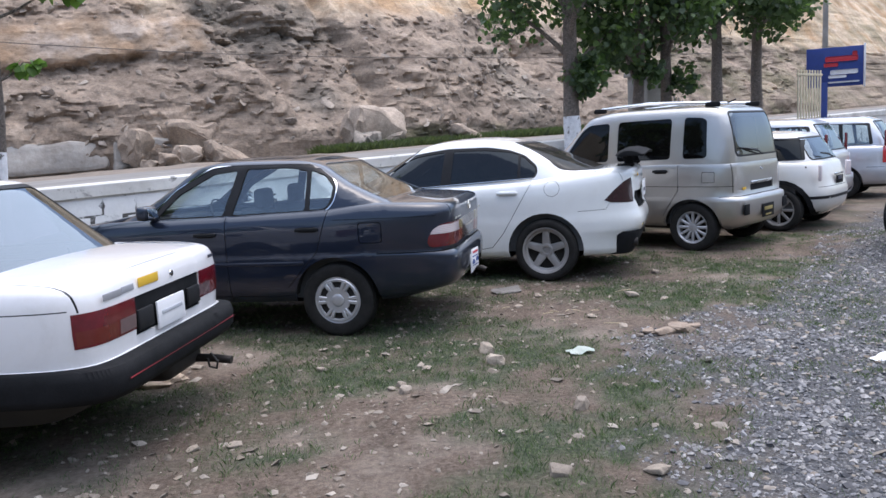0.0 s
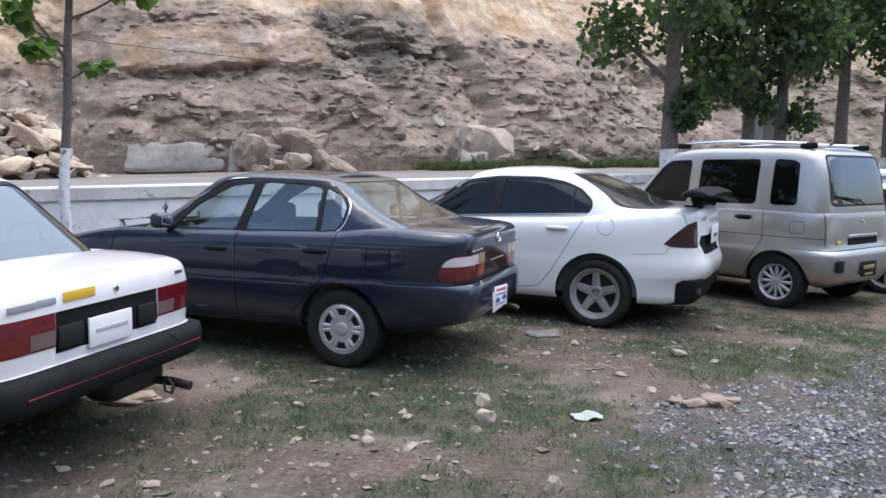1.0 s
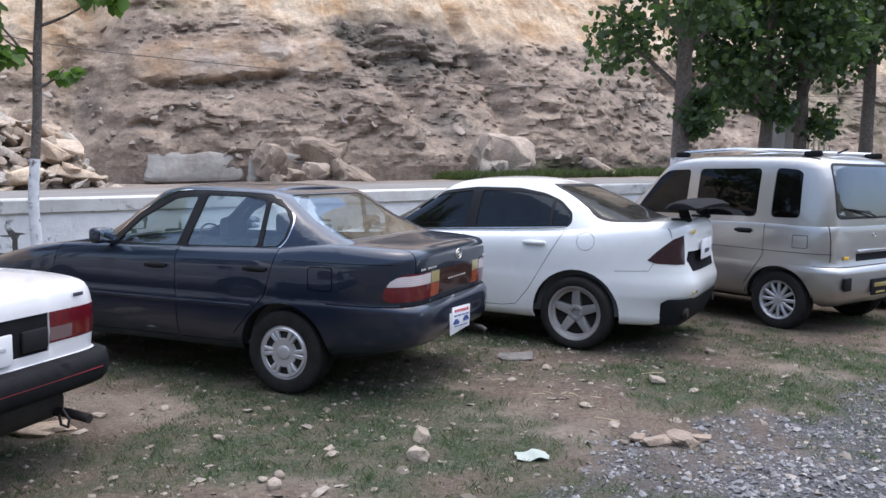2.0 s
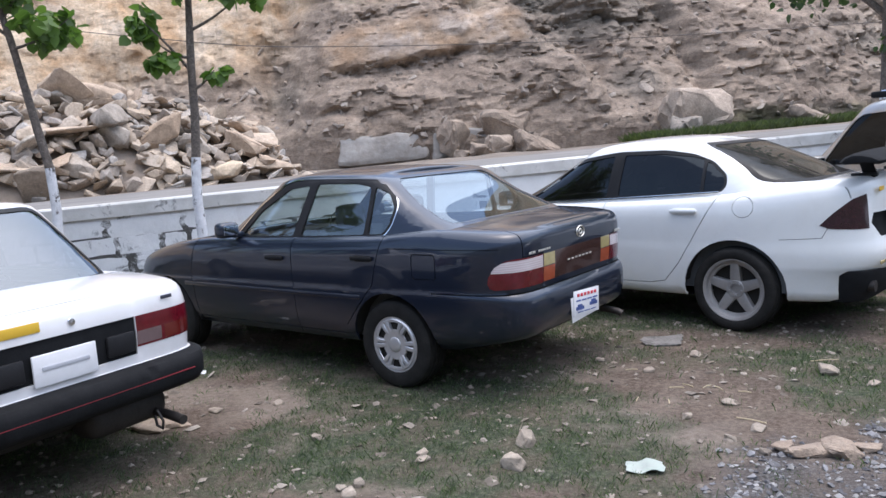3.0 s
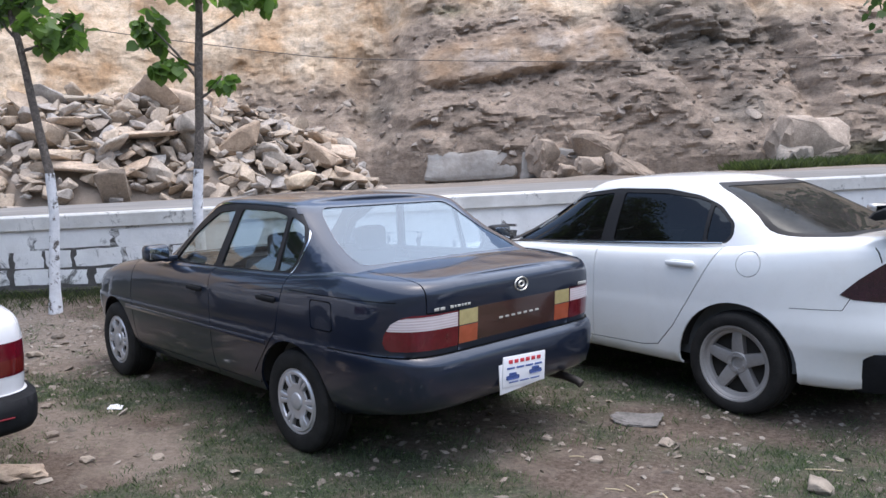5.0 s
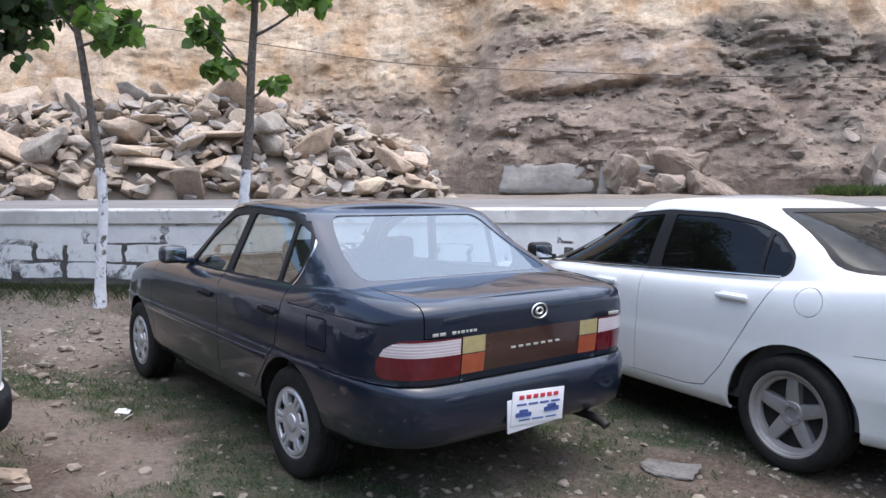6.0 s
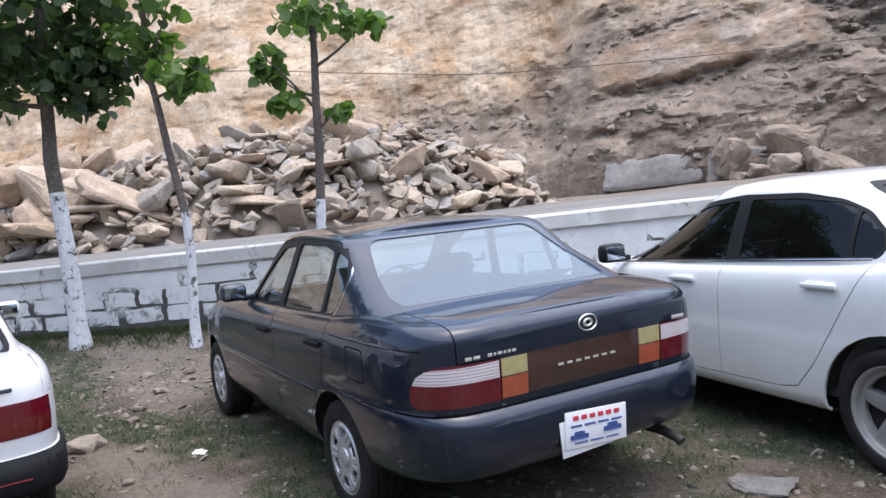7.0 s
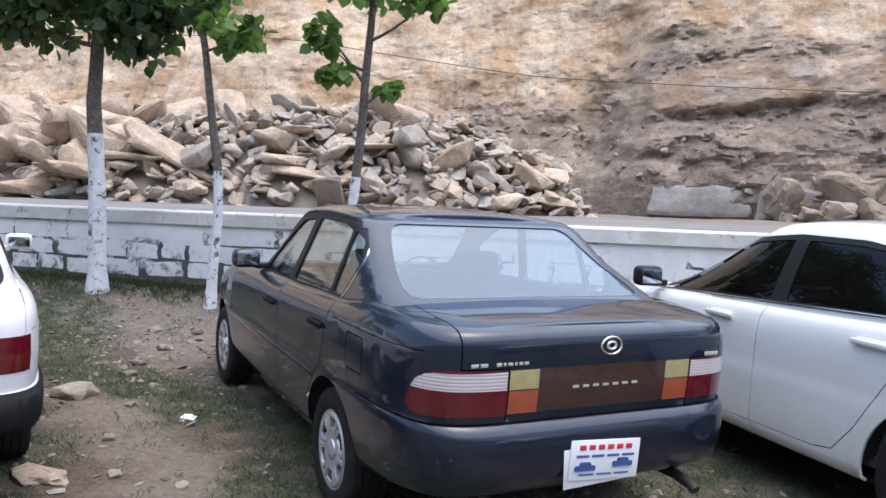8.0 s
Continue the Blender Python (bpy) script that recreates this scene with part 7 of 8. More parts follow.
# ------------------------------------------------ light silver people carriers farther along the row
def people_carrier(x, y, turn, paint, label):
    root = thing("estate_car", label, "car", "row of parked cars", at=heading(x, y, turn))
    c = dict(
        paint=paint, base=2.6, hub=0.30, arch=0.35, track=0.81, tyre_r=0.305, rim_r=0.195, tyre_w=0.185, style="seven", wheel_paint=SILVER_WHEEL,
        zlo=0.6, zsh=1.0, nr=6.5, nf=5, gnr=5.5, gnf=4.5,
        shoulder=[(-0.9, 0.99), (0, 1.0), (1.8, 0.97), (2.4, 0.9), (3.3, 0.75)], roof=[(-0.9, 1.46), (-0.2, 1.53), (0.8, 1.55), (1.4, 1.5), (2.2, 1.2)],
        rows=[(0.22, 0.65, -0.7, 3.1), (0.28, 0.78, -0.8, 3.2), (0.36, 0.825, -0.86, 3.27), (0.5, 0.84, -0.88, 3.3), (0.58, 0.842, -0.875, 3.29), (0.62, 0.84, -0.84, 3.27), (0.72, 0.842, -0.83, 3.24), (0.86, 0.84, -0.82, 3.2), (0.95, 0.825, -0.81, 3.15), (0.99, 0.80, -0.79, 3.1), (1.0, 0.77, -0.77, 3.07)],
        cabin=[(0.0, 0.785, -0.78, 2.5), (0.2, 0.765, -0.74, 2.3), (0.5, 0.73, -0.66, 2.0), (0.8, 0.685, -0.55, 1.65), (0.92, 0.655, -0.48, 1.5), (0.98, 0.61, -0.42, 1.4), (1.0, 0.55, -0.35, 1.3)],
        panels=[("lamp_red_left", 0, block(x=(-2, -0.66), y=(0.62, 2), z=(0.68, 0.99)), ((lambda p: p.x < -0.6 and p.y > 0 and 0.6 < p.z < 1.02), "tail")), ("lamp_red_right", 0, block(x=(-2, -0.66), y=(-2, -0.62), z=(0.68, 0.99)), ((lambda p: p.x < -0.6 and p.y < 0 and 0.6 < p.z < 1.02), "tail")),
                ("seam", 0, seam(0.95, 0.3, 0.95, 1.1), SIDE(0.8, 1.1, 0.2, 1.1)), ("seam", 0, seam(0.3, 0.5, 0.05, 1.1), SIDE(-0.1, 0.5, 0.4, 1.1)), ("seam", 0, block(x=(-2, -0.4), z=(0.60, 0.607)), TAIL(-0.4, 0.5, 0.7))],
        look=looks(paint, lamp_red=("tail_lamp", surface("lamp_bright_red", (0.42, 0.02, 0.03), 0.12, vary=0.15, relief=0, coat=1.0), -0.004, "bright red tail lamp"), rear_screen=("rear_window", GLASS_REAR, 0.004, "")),
        side_glass=[("frame", [(1.9, 0.99), (-0.50, 1.02), (-0.42, 1.42), (1.2, 1.44), (1.5, 1.32)], {"r": 0.04}), ("front_glass", [(1.8, 1.005), (0.95, 1.01), (0.93, 1.42), (1.2, 1.42), (1.45, 1.31)], {"r": 0.02}), ("rear_glass", [(0.87, 1.01), (0.05, 1.02), (0.1, 1.42), (0.86, 1.42)], {"r": 0.02}), ("quarter_glass", [(0.0, 1.02), (-0.44, 1.03), (-0.38, 1.38), (0.03, 1.42)], {"r": 0.02})],
        end_glass=[("rear_screen", [(-0.58, 1.03), (0.58, 1.03), (0.52, 1.44), (-0.52, 1.44)], -1, -0.3), ("wind_screen", [(-0.66, 1.0), (0.66, 1.0), (0.55, 1.45), (-0.55, 1.45)], 1, 1.2)],
    )
    assemble(c, root)
    for sgn in (1, -1):
        part("lamp_column", box(0.05, 0.06, 0.30, (-0.70, sgn * 0.70, 1.13), 0.02), LAMP_RED, root)
        handle(root, 0.25, sgn * 0.838, 0.88, sgn, paint)
    return root


people_carrier(6.35, 14.19, 140, PAINT_GREY, "light silver estate car with tall red tail lamps")
people_carrier(8.3, 15.9, 142, PAINT_GREY, "pale silver estate car with red tail lamps")


# ------------------------------------------------ white hatchback facing the row
def facing_hatch():
    root = thing("hatchback_car", "white hatchback with a wide black lower grille, nose towards the row", "car", at=heading(7.65, 9.95, 215, 0.12))
    c = dict(
        paint=PAINT_WHITE, base=2.46, hub=0.29, arch=0.34, track=0.80, tyre_r=0.295, rim_r=0.185, tyre_w=0.18, style="seven", wheel_paint=SILVER_WHEEL,
        zlo=0.55, zsh=0.98, nr=4.5, nf=3.4, gnr=4.2, gnf=3.6,
        shoulder=[(-0.7, 1.0), (0, 1.0), (1.5, 0.98), (2.1, 0.95), (2.6, 0.88), (3.0, 0.76), (3.3, 0.66)], roof=[(-0.7, 1.42), (0.0, 1.49), (0.8, 1.5), (1.3, 1.45), (2.0, 1.15)],
        rows=[(0.17, 0.65, -0.5, 3.0), (0.21, 0.78, -0.58, 3.12), (0.28, 0.83, -0.62, 3.2), (0.40, 0.845, -0.64, 3.25), (0.50, 0.848, -0.64, 3.26), (0.58, 0.848, -0.63, 3.25), (0.66, 0.846, -0.60, 3.22), (0.75, 0.842, -0.58, 3.18), (0.84, 0.835, -0.56, 3.12), (0.91, 0.82, -0.54, 3.05), (0.96, 0.79, -0.52, 2.98), (0.98, 0.75, -0.50, 2.92)],
        cabin=[(0.0, 0.77, -0.5, 2.35), (0.2, 0.75, -0.46, 2.15), (0.5, 0.71, -0.38, 1.82), (0.8, 0.665, -0.28, 1.5), (0.92, 0.635, -0.22, 1.36), (0.98, 0.59, -0.15, 1.26), (1.0, 0.54, -0.08, 1.18)],
        panels=[
            ("lower_grille", 0, prism([(-0.50, 0.235), (0.50, 0.235), (0.60, 0.36), (-0.60, 0.36)], "x") + block(x=(2.5, 9)), ((lambda p: p.x > 2.6 and 0.15 < p.z < 0.5), "nose")),
            ("grille", 0, prism([(-0.28, 0.585), (0.28, 0.585), (0.36, 0.645), (-0.36, 0.645)], "x") + block(x=(2.5, 9)), ((lambda p: p.x > 2.6 and 0.45 < p.z < 0.8), "nose")),
            ("lamp_clear_left", 0, prism([(2.62, 0.66), (3.4, 0.57), (3.4, 0.63), (3.0, 0.74), (2.68, 0.80)], "y"), ((lambda p: p.x > 2.5 and p.y > 0.44 and 0.5 < p.z < 0.9), "nose")),
            ("lamp_clear_right", 0, prism([(2.62, 0.66), (3.4, 0.57), (3.4, 0.63), (3.0, 0.74), (2.68, 0.80)], "y"), ((lambda p: p.x > 2.5 and p.y < -0.44 and 0.5 < p.z < 0.9), "nose")),
            ("seam", 0, seam(1.95, 0.3, 1.95, 1.0), SIDE(1.8, 2.1, 0.2, 1.0)),
        ],
        look=looks(PAINT_WHITE, lower_grille=("lower_grille", BLACK_PLASTIC, 0.03, "black lower grille"), grille=("upper_grille", BLACK_PLASTIC, 0.015, ""), lamp_clear=("headlamp", LAMP_CLEAR, -0.002, "clear headlamp")),
        side_glass=[("frame", [(1.9, 0.99), (-0.25, 1.02), (-0.18, 1.36), (1.15, 1.39), (1.4, 1.27)], {"r": 0.04}), ("front_glass", [(1.8, 1.005), (0.85, 1.01), (0.83, 1.37), (1.12, 1.37), (1.36, 1.26)], {"r": 0.02}), ("rear_glass", [(0.78, 1.01), (-0.2, 1.03), (-0.13, 1.34), (0.77, 1.37)], {"r": 0.02})],
        end_glass=[("rear_screen", [(-0.5, 1.05), (0.5, 1.05), (0.46, 1.36), (-0.46, 1.36)], -1, -0.1), ("wind_screen", [(-0.68, 0.99), (0.68, 0.99), (0.54, 1.40), (-0.54, 1.40)], 1, 1.1)],
    )
    assemble(c, root)
    for sgn in (1, -1):
        wing_mirror(root, 1.85, sgn * 0.78, 1.02, sgn, PAINT_WHITE)
        fog = lathe([(0.001, 0.0), (0.045, 0.006), (0.055, 0.0)], 20)
        bmesh.ops.transform(fog, matrix=Matrix.Translation((3.03, sgn * 0.62, 0.34)) @ Matrix.Rotation(radians(-90 + sgn * 35), 4, "Z"), verts=fog.verts)
        part("fog_lamp", fog, BLACK_TRIM, root)
    ob = part("number_plate", box(0.01, 0.36, 0.13, (3.262, 0, 0.45), 0.003), PLATE_WHITE, root, "white number plate")
    part("lettering_bar", box(0.003, 0.24, 0.05, (3.269, 0, 0.455), 0.001), surface("ink_lilac", (0.35, 0.35, 0.5), 0.5, vary=0.1, relief=0), ob)
    bd = lathe([(0.045, -0.002), (0.055, 0.006), (0.065, -0.002)], 24)
    bmesh.ops.transform(bd, matrix=Matrix.Translation((3.215, 0, 0.68)) @ Matrix.Rotation(radians(-90), 4, "Z") @ Matrix.Diagonal((1, 1, 0.7, 1)), verts=bd.verts)
    part("badge", bd, CHROME, root)
    return root


facing_hatch()


# ---------------------------------------------------------------- trees
def leaf_material(name, low, high, rough=0.55):
    m, nt, n, l, b = nodes_of(name)
    pick = ramp(nt, n.new("ShaderNodeNewGeometry").outputs["Random Per Island"], (0.0, low), (0.6, tuple((a + c) / 2 for a, c in zip(low, high))), (1.0, high))
    l.new(pick, b.inputs["Base Color"])
    b.inputs["Roughness"].default_value = rough
    thin = n.new("ShaderNodeBsdfTranslucent")
    l.new(mix(nt, 1.0, pick, (1.3, 1.6, 0.6), "MULTIPLY"), thin.inputs[0])
    both = n.new("ShaderNodeMixShader")
    both.inputs[0].default_value = 0.42
    l.new(b.outputs[0], both.inputs[1])
    l.new(thin.outputs[0], both.inputs[2])
    l.new(both.outputs[0], n["Material Output"].inputs[0])
    return m


def bark_material():
    m, nt, n, l, b = nodes_of("grey_bark")
    l.new(ramp(nt, link_noise(nt, 22, 6, 0.7, 1.0), (0.3, (0.065, 0.053, 0.046)), (0.55, (0.17, 0.142, 0.122)), (0.75, (0.32, 0.275, 0.24))), b.inputs["Base Color"])
    b.inputs["Roughness"].default_value = 0.95
    bump(nt, b, link_noise(nt, 40, 7, 0.7, 1.0), 0.8, 0.02)
    return m


def lime_material():
    m, nt, n, l, b = nodes_of("limewashed_bark")
    white = ramp(nt, link_noise(nt, 12, 6, 0.6), (0.3, (0.58, 0.58, 0.60)), (0.65, (0.78, 0.78, 0.80)))
    worn = ramp(nt, link_noise(nt, 7, 8, 0.72, 0.5), (0.55, (0, 0, 0)), (0.60, (1, 1, 1)))
    l.new(mix(nt, worn, white, (0.12, 0.105, 0.095)), b.inputs["Base Color"])
    b.inputs["Roughness"].default_value = 0.92
    bump(nt, b, link_noise(nt, 35, 7, 0.7), 0.7, 0.015)
    return m


BARK, LIME = bark_material(), lime_material()
LEAF_BRIGHT = leaf_material("leaf_bright", (0.06, 0.105, 0.03), (0.20, 0.30, 0.09))
LEAF_DARK = leaf_material("leaf_dark", (0.035, 0.060, 0.031), (0.108, 0.155, 0.068))
LEAF_SHAPE = np.array([(0, 0, 0), (0.30, -0.02, 0.04), (0.50, 0.28, 0.07), (0.42, 0.62, 0.03), (0, 1.02, -0.05), (-0.42, 0.62, 0.03), (-0.50, 0.28, 0.07), (-0.30, -0.02, 0.04), (0, 0.5, -0.03)])


def leaf_cloud(name, places, size, material, parent, seed):
    """Folded heart-shaped leaves at the places, hanging every way."""
    rs = np.random.RandomState(seed)
    n = len(places)
    yaw, pitch, roll = rs.uniform(0, 2 * np.pi, n), rs.normal(-0.7, 0.5, n), rs.normal(0, 0.6, n)
    s = size * rs.uniform(0.6, 1.25, n)
    p = LEAF_SHAPE[None] * s[:, None, None]
    x, y, z = p[..., 0], p[..., 1], p[..., 2]
    c, si = np.cos(roll)[:, None], np.sin(roll)[:, None]
    x, z = x * c + z * si, -x * si + z * c
    c, si = np.cos(pitch)[:, None], np.sin(pitch)[:, None]
    y, z = y * c - z * si, y * si + z * c
    c, si = np.cos(yaw)[:, None], np.sin(yaw)[:, None]
    x, y = x * c - y * si, x * si + y * c
    v = np.stack([x, y, z], -1) + np.asarray(places)[:, None]
    quad = np.array([(0, 1, 2, 8), (8, 2, 3, 4), (0, 8, 6, 7), (8, 4, 5, 6)])
    f = (quad[None] + 9 * np.arange(n)[:, None, None]).reshape(-1, 4)
    ob = mesh_from(name, v.reshape(-1, 3), f, material, True)
    ob.parent = parent
    return ob


def make_tree(label, base, trunk, radius, wash, limbs, clusters, leaf, count, material, seed, group):
    """trunk: points from the ground up; wash: height of the limewash; limbs: lists of points; clusters: (x, y, z, rx, rz, share)."""
    root = thing("tree", label, "tree", group, at=Matrix.Translation(base))
    pts = [Vector(p) for p in trunk]
    top = pts[-1].z
    fine, rad = [], []
    for k in range(41):
        h = top * k / 40
        j = max(i for i in range(len(pts)) if pts[i].z <= h + 1e-6)
        j = min(j, len(pts) - 2)
        t = (h - pts[j].z) / (pts[j + 1].z - pts[j].z)
        p = pts[j].lerp(pts[j + 1], t)
        wob = Vector((noise.noise(Vector((h * 1.3, seed, 0))), noise.noise(Vector((h * 1.3, seed, 9))), 0)) * 0.02 * min(1, h)
        fine.append(p + wob)
        rad.append(radius * (1.25 - 0.25 * min(1, h / 0.25)) * (1 - 0.6 * h / top) * (1 + 0.08 * noise.noise(Vector((h * 4, seed, 4)))))
    cut = max(2, int(round(40 * wash / top)))
    part("trunk", tube(fine[cut:], rad[cut:], 12), BARK, root, "grey-brown bark")
    part("limewashed_trunk_foot", tube([Vector((fine[0].x, fine[0].y, -0.15))] + fine[: cut + 1], [rad[0] * 1.1] + [r * 1.02 for r in rad[: cut + 1]], 12), LIME, root, "trunk foot painted white with lime")
    for ln in limbs:
        n = len(ln)
        part("limb", tube(ln, [radius * 0.32 * (1 - 0.75 * k / (n - 1)) for k in range(n)], 7), BARK, root)
    rs = np.random.RandomState(seed)
    places = []
    for x, y, z, rx, rz, share in clusters:
        m = int(count * share)
        d = rs.normal(size=(m, 3))
        d = d / np.linalg.norm(d, axis=1)[:, None] * rs.uniform(0.15, 1, (m, 1)) ** 0.45
        # leaves gather in sprays
        sprays = rs.normal(size=(max(3, m // 16), 3))
        sprays = sprays / np.linalg.norm(sprays, axis=1)[:, None] * rs.uniform(0.3, 1, (len(sprays), 1)) ** 0.5
        d = 0.35 * d + 0.72 * sprays[rs.randint(len(sprays), size=m)] + rs.normal(scale=0.07, size=(m, 3))
        places.append(d * np.array([rx, rx, rz]) + np.array([x, y, z]))
    leaf_cloud("crown", np.concatenate(places), leaf, material, root, seed + 1)
    return root


def branch(a, b, sag=0.1, n=6):
    a, b = Vector(a), Vector(b)
    return [a.lerp(b, t) + Vector((0, 0, -sag * math.sin(math.pi * t))) for t in np.linspace(0, 1, n)]


def at_site(u, v):
    p = site(u, v)
    return Vector((p.x, p.y, float(ground_z(p.x, p.y)) - 0.01))


W = lambda u, v, z: tuple(UV * u + NV * v + Vector((0, 0, z)))
make_tree("young broad-leaved tree, trunk foot painted white", at_site(-0.85, 10.15), [W(0, 0, 0), W(-0.03, 0, 1.2), W(-0.10, 0, 2.2), W(-0.05, 0, 3.2), W(0.05, 0, 5.2)], 0.105, 1.78,
          [branch(W(-0.05, 0, 2.8), W(-1.3, -0.2, 3.3)), branch(W(-0.05, 0, 2.9), W(0.7, -0.2, 3.3)), branch(W(-0.03, 0, 3.3), W(0.6, 0.7, 4.2)), branch(W(-0.03, 0, 3.4), W(-0.7, -0.8, 4.2))],
          [W(-0.9, -0.2, 3.2) + (0.85, 0.5, 0.34), W(0.55, -0.1, 3.1) + (0.6, 0.5, 0.3), W(0.0, 0.0, 3.9) + (1.4, 0.7, 0.36), W(-1.5, 0.2, 3.8) + (0.8, 0.5, 0.2), W(0.0, 0.0, 5.0) + (1.3, 0.9, 0.6)], 0.135, 2300, LEAF_DARK, 21, "trees along the wall")
make_tree("slender crooked young tree, trunk foot painted white", at_site(0.70, 9.9), [W(0, 0, 0), W(0.05, 0, 1.0), W(0.04, 0, 1.5), W(-0.12, 0, 2.5), W(-0.22, 0, 3.1), W(-0.12, 0, 4.6)], 0.058, 1.5,
          [branch(W(-0.18, 0, 2.75), W(0.45, -0.1, 3.05), 0.05), branch(W(-0.2, 0, 2.9), W(-0.5, 0.2, 3.3), 0.05), branch(W(-0.2, 0, 3.1), W(0.2, -0.2, 3.7), 0.05)],
          [W(0.2, -0.1, 2.92) + (0.42, 0.28, 0.42), W(-0.3, 0.0, 3.35) + (0.45, 0.3, 0.33), W(0.1, 0.0, 3.9) + (0.6, 0.5, 0.25), W(-0.1, 0.0, 4.7) + (0.8, 0.6, 0.8)], 0.13, 360, LEAF_BRIGHT, 31, "trees along the wall")
make_tree("slender young tree with bright leaves, foot painted white", at_site(2.25, 10.0), [W(0, 0, 0), W(-0.03, 0, 1.0), W(0.03, 0, 2.0), W(0.10, 0, 3.3), W(0.12, 0, 5.0)], 0.062, 1.52,
          [branch(W(0.05, 0, 2.45), W(-0.45, -0.1, 3.05), -0.03), branch(W(0.06, 0, 2.6), W(-0.35, 0.1, 2.85), 0.05), branch(W(0.08, 0, 2.9), W(0.75, -0.1, 3.35), 0.05), branch(W(0.04, 0, 2.25), W(0.3, -0.1, 2.45), 0.03)],
          [W(-0.42, -0.1, 3.0) + (0.25, 0.28, 0.2), W(-0.28, -0.1, 2.62) + (0.22, 0.2, 0.1), W(0.65, -0.1, 3.25) + (0.38, 0.22, 0.24), W(0.1, 0, 3.55) + (0.6, 0.35, 0.4), W(0.1, 0, 4.6) + (0.9, 0.7, 0.9), W(0.33, -0.1, 2.42) + (0.16, 0.16, 0.06)], 0.125, 420, LEAF_BRIGHT, 41, "trees along the wall")
# the older trees farther along the wall
for k, (u, v, r, hi, lean) in enumerate(((12.3, 10.5, 0.19, 7.5, 0.0), (14.3, 10.5, 0.15, 7.0, 0.25), (15.4, 10.4, 0.15, 7.5, -0.05), (17.4, 10.4, 0.16, 8.0, 0.05), (19.3, 10.4, 0.17, 8.0, 0.0), (30.5, 10.0, 0.2, 8.5, 0.0), (-5.2, 9.6, 0.17, 7.5, 0.0), (-8.0, 9.8, 0.17, 8.0, 0.0), (-11.0, 9.8, 0.17, 8.0, 0.0))):
    limbs = [branch(W(0, 0, (2.6 if k < 3 else 3.4) + 0.3 * j), W(1.6 * math.cos(2.1 * j + k), 1.3 * math.sin(2.1 * j + k), (3.6 if k < 3 else 4.4) + 0.45 * j), -0.1) for j in range(5)]
    cl = [W(1.1 * math.cos(2.1 * j + k), 1.0 * math.sin(2.1 * j + k), (3.35 if k < 3 else 4.0 if k < 5 else 5.0) + 0.5 * j) + (1.05, 0.75, 0.13) for j in range(5)] + [W(0, 0, 5.8 if k < 5 else 7.2) + (1.6, 1.5, 0.22), W(0.15, -0.25, 2.55) + (0.45, 0.5, 0.14 if k == 0 else 0.05 if k < 3 else 0.0)]
    make_tree("mature broad-leaved tree, trunk foot painted white", at_site(u, v), [W(0, 0, 0), W(lean * 0.5, 0, 1.3), W(lean, 0, 3.0), W(lean, 0, hi - 1)], r, 1.75 if k in (0, 3, 4) else 1.55, limbs, cl, 0.125, 4300, LEAF_DARK, 60 + 3 * k, "trees along the wall")

# ---------------------------------------------------------------- far end of the car park
SIGN_BLUE = surface("sign_blue", (0.02, 0.045, 0.22), 0.5, vary=0.12, relief=0.05)
CREAM_IRON = surface("cream_iron", (0.62, 0.55, 0.40), 0.6, vary=0.15, relief=0.1)
SIGN_WHITE = surface("sign_white", (0.75, 0.75, 0.78), 0.6, vary=0.08, relief=0)
CONCRETE = surface("concrete_pillar", (0.24, 0.23, 0.215), 0.9, vary=0.3, scale=3, relief=0.4)


def sign_board():
    o = site(22.6, 9.9)
    m = Matrix.Translation((o.x, o.y, 0)) @ Matrix.Rotation(radians(-22), 4, "Z")
    root = thing("sign_board", "blue advertising board with red and white script on a post", "sign", at=m)
    part("board", box(1.4, 0.05, 1.05, (0, 0, 2.95), 0.01), SIGN_BLUE, root)
    part("board_edge", box(0.05, 0.07, 1.15, (0.72, -0.01, 2.95), 0.01), SIGN_WHITE, root)
    for x, z, w, h, mat in ((0.25, 3.2, 1.25, 0.16, INK_RED), (-0.15, 3.02, 0.55, 0.12, INK_RED), (0.75, 3.34, 0.18, 0.14, INK_RED), (0.35, 2.78, 1.05, 0.14, SIGN_WHITE), (0.1, 2.64, 0.7, 0.09, SIGN_WHITE), (0.35, 2.46, 1.2, 0.05, SIGN_WHITE)):
        part("lettering_bar", box(w * 0.64, 0.012, h * 0.84, (x * 0.64, -0.032, 2.95 + (z - 2.95) * 0.84), 0.03), mat, root)
    part("sign_post", box(0.16, 0.1, 2.6, (-0.25, 0.02, 1.25), 0.01), SIGN_BLUE, root)
    return root


sign_board()


def iron_fence(u, v, n, gap, height, turn, label):
    o = site(u, v)
    root = thing("iron_fence", label, "fence", "iron fences", at=Matrix.Translation((o.x, o.y, 0)) @ Matrix.Rotation(radians(turn), 4, "Z"))
    for k in range(n):
        part("bar", box(0.035, 0.035, height, ((k - n / 2) * gap, 0, height / 2), 0.005), CREAM_IRON, root)
    for z in (0.35, height - 0.12):
        part("rail", box(n * gap, 0.045, 0.06, (-gap / 2, 0, z), 0.008), CREAM_IRON, root)
    return root


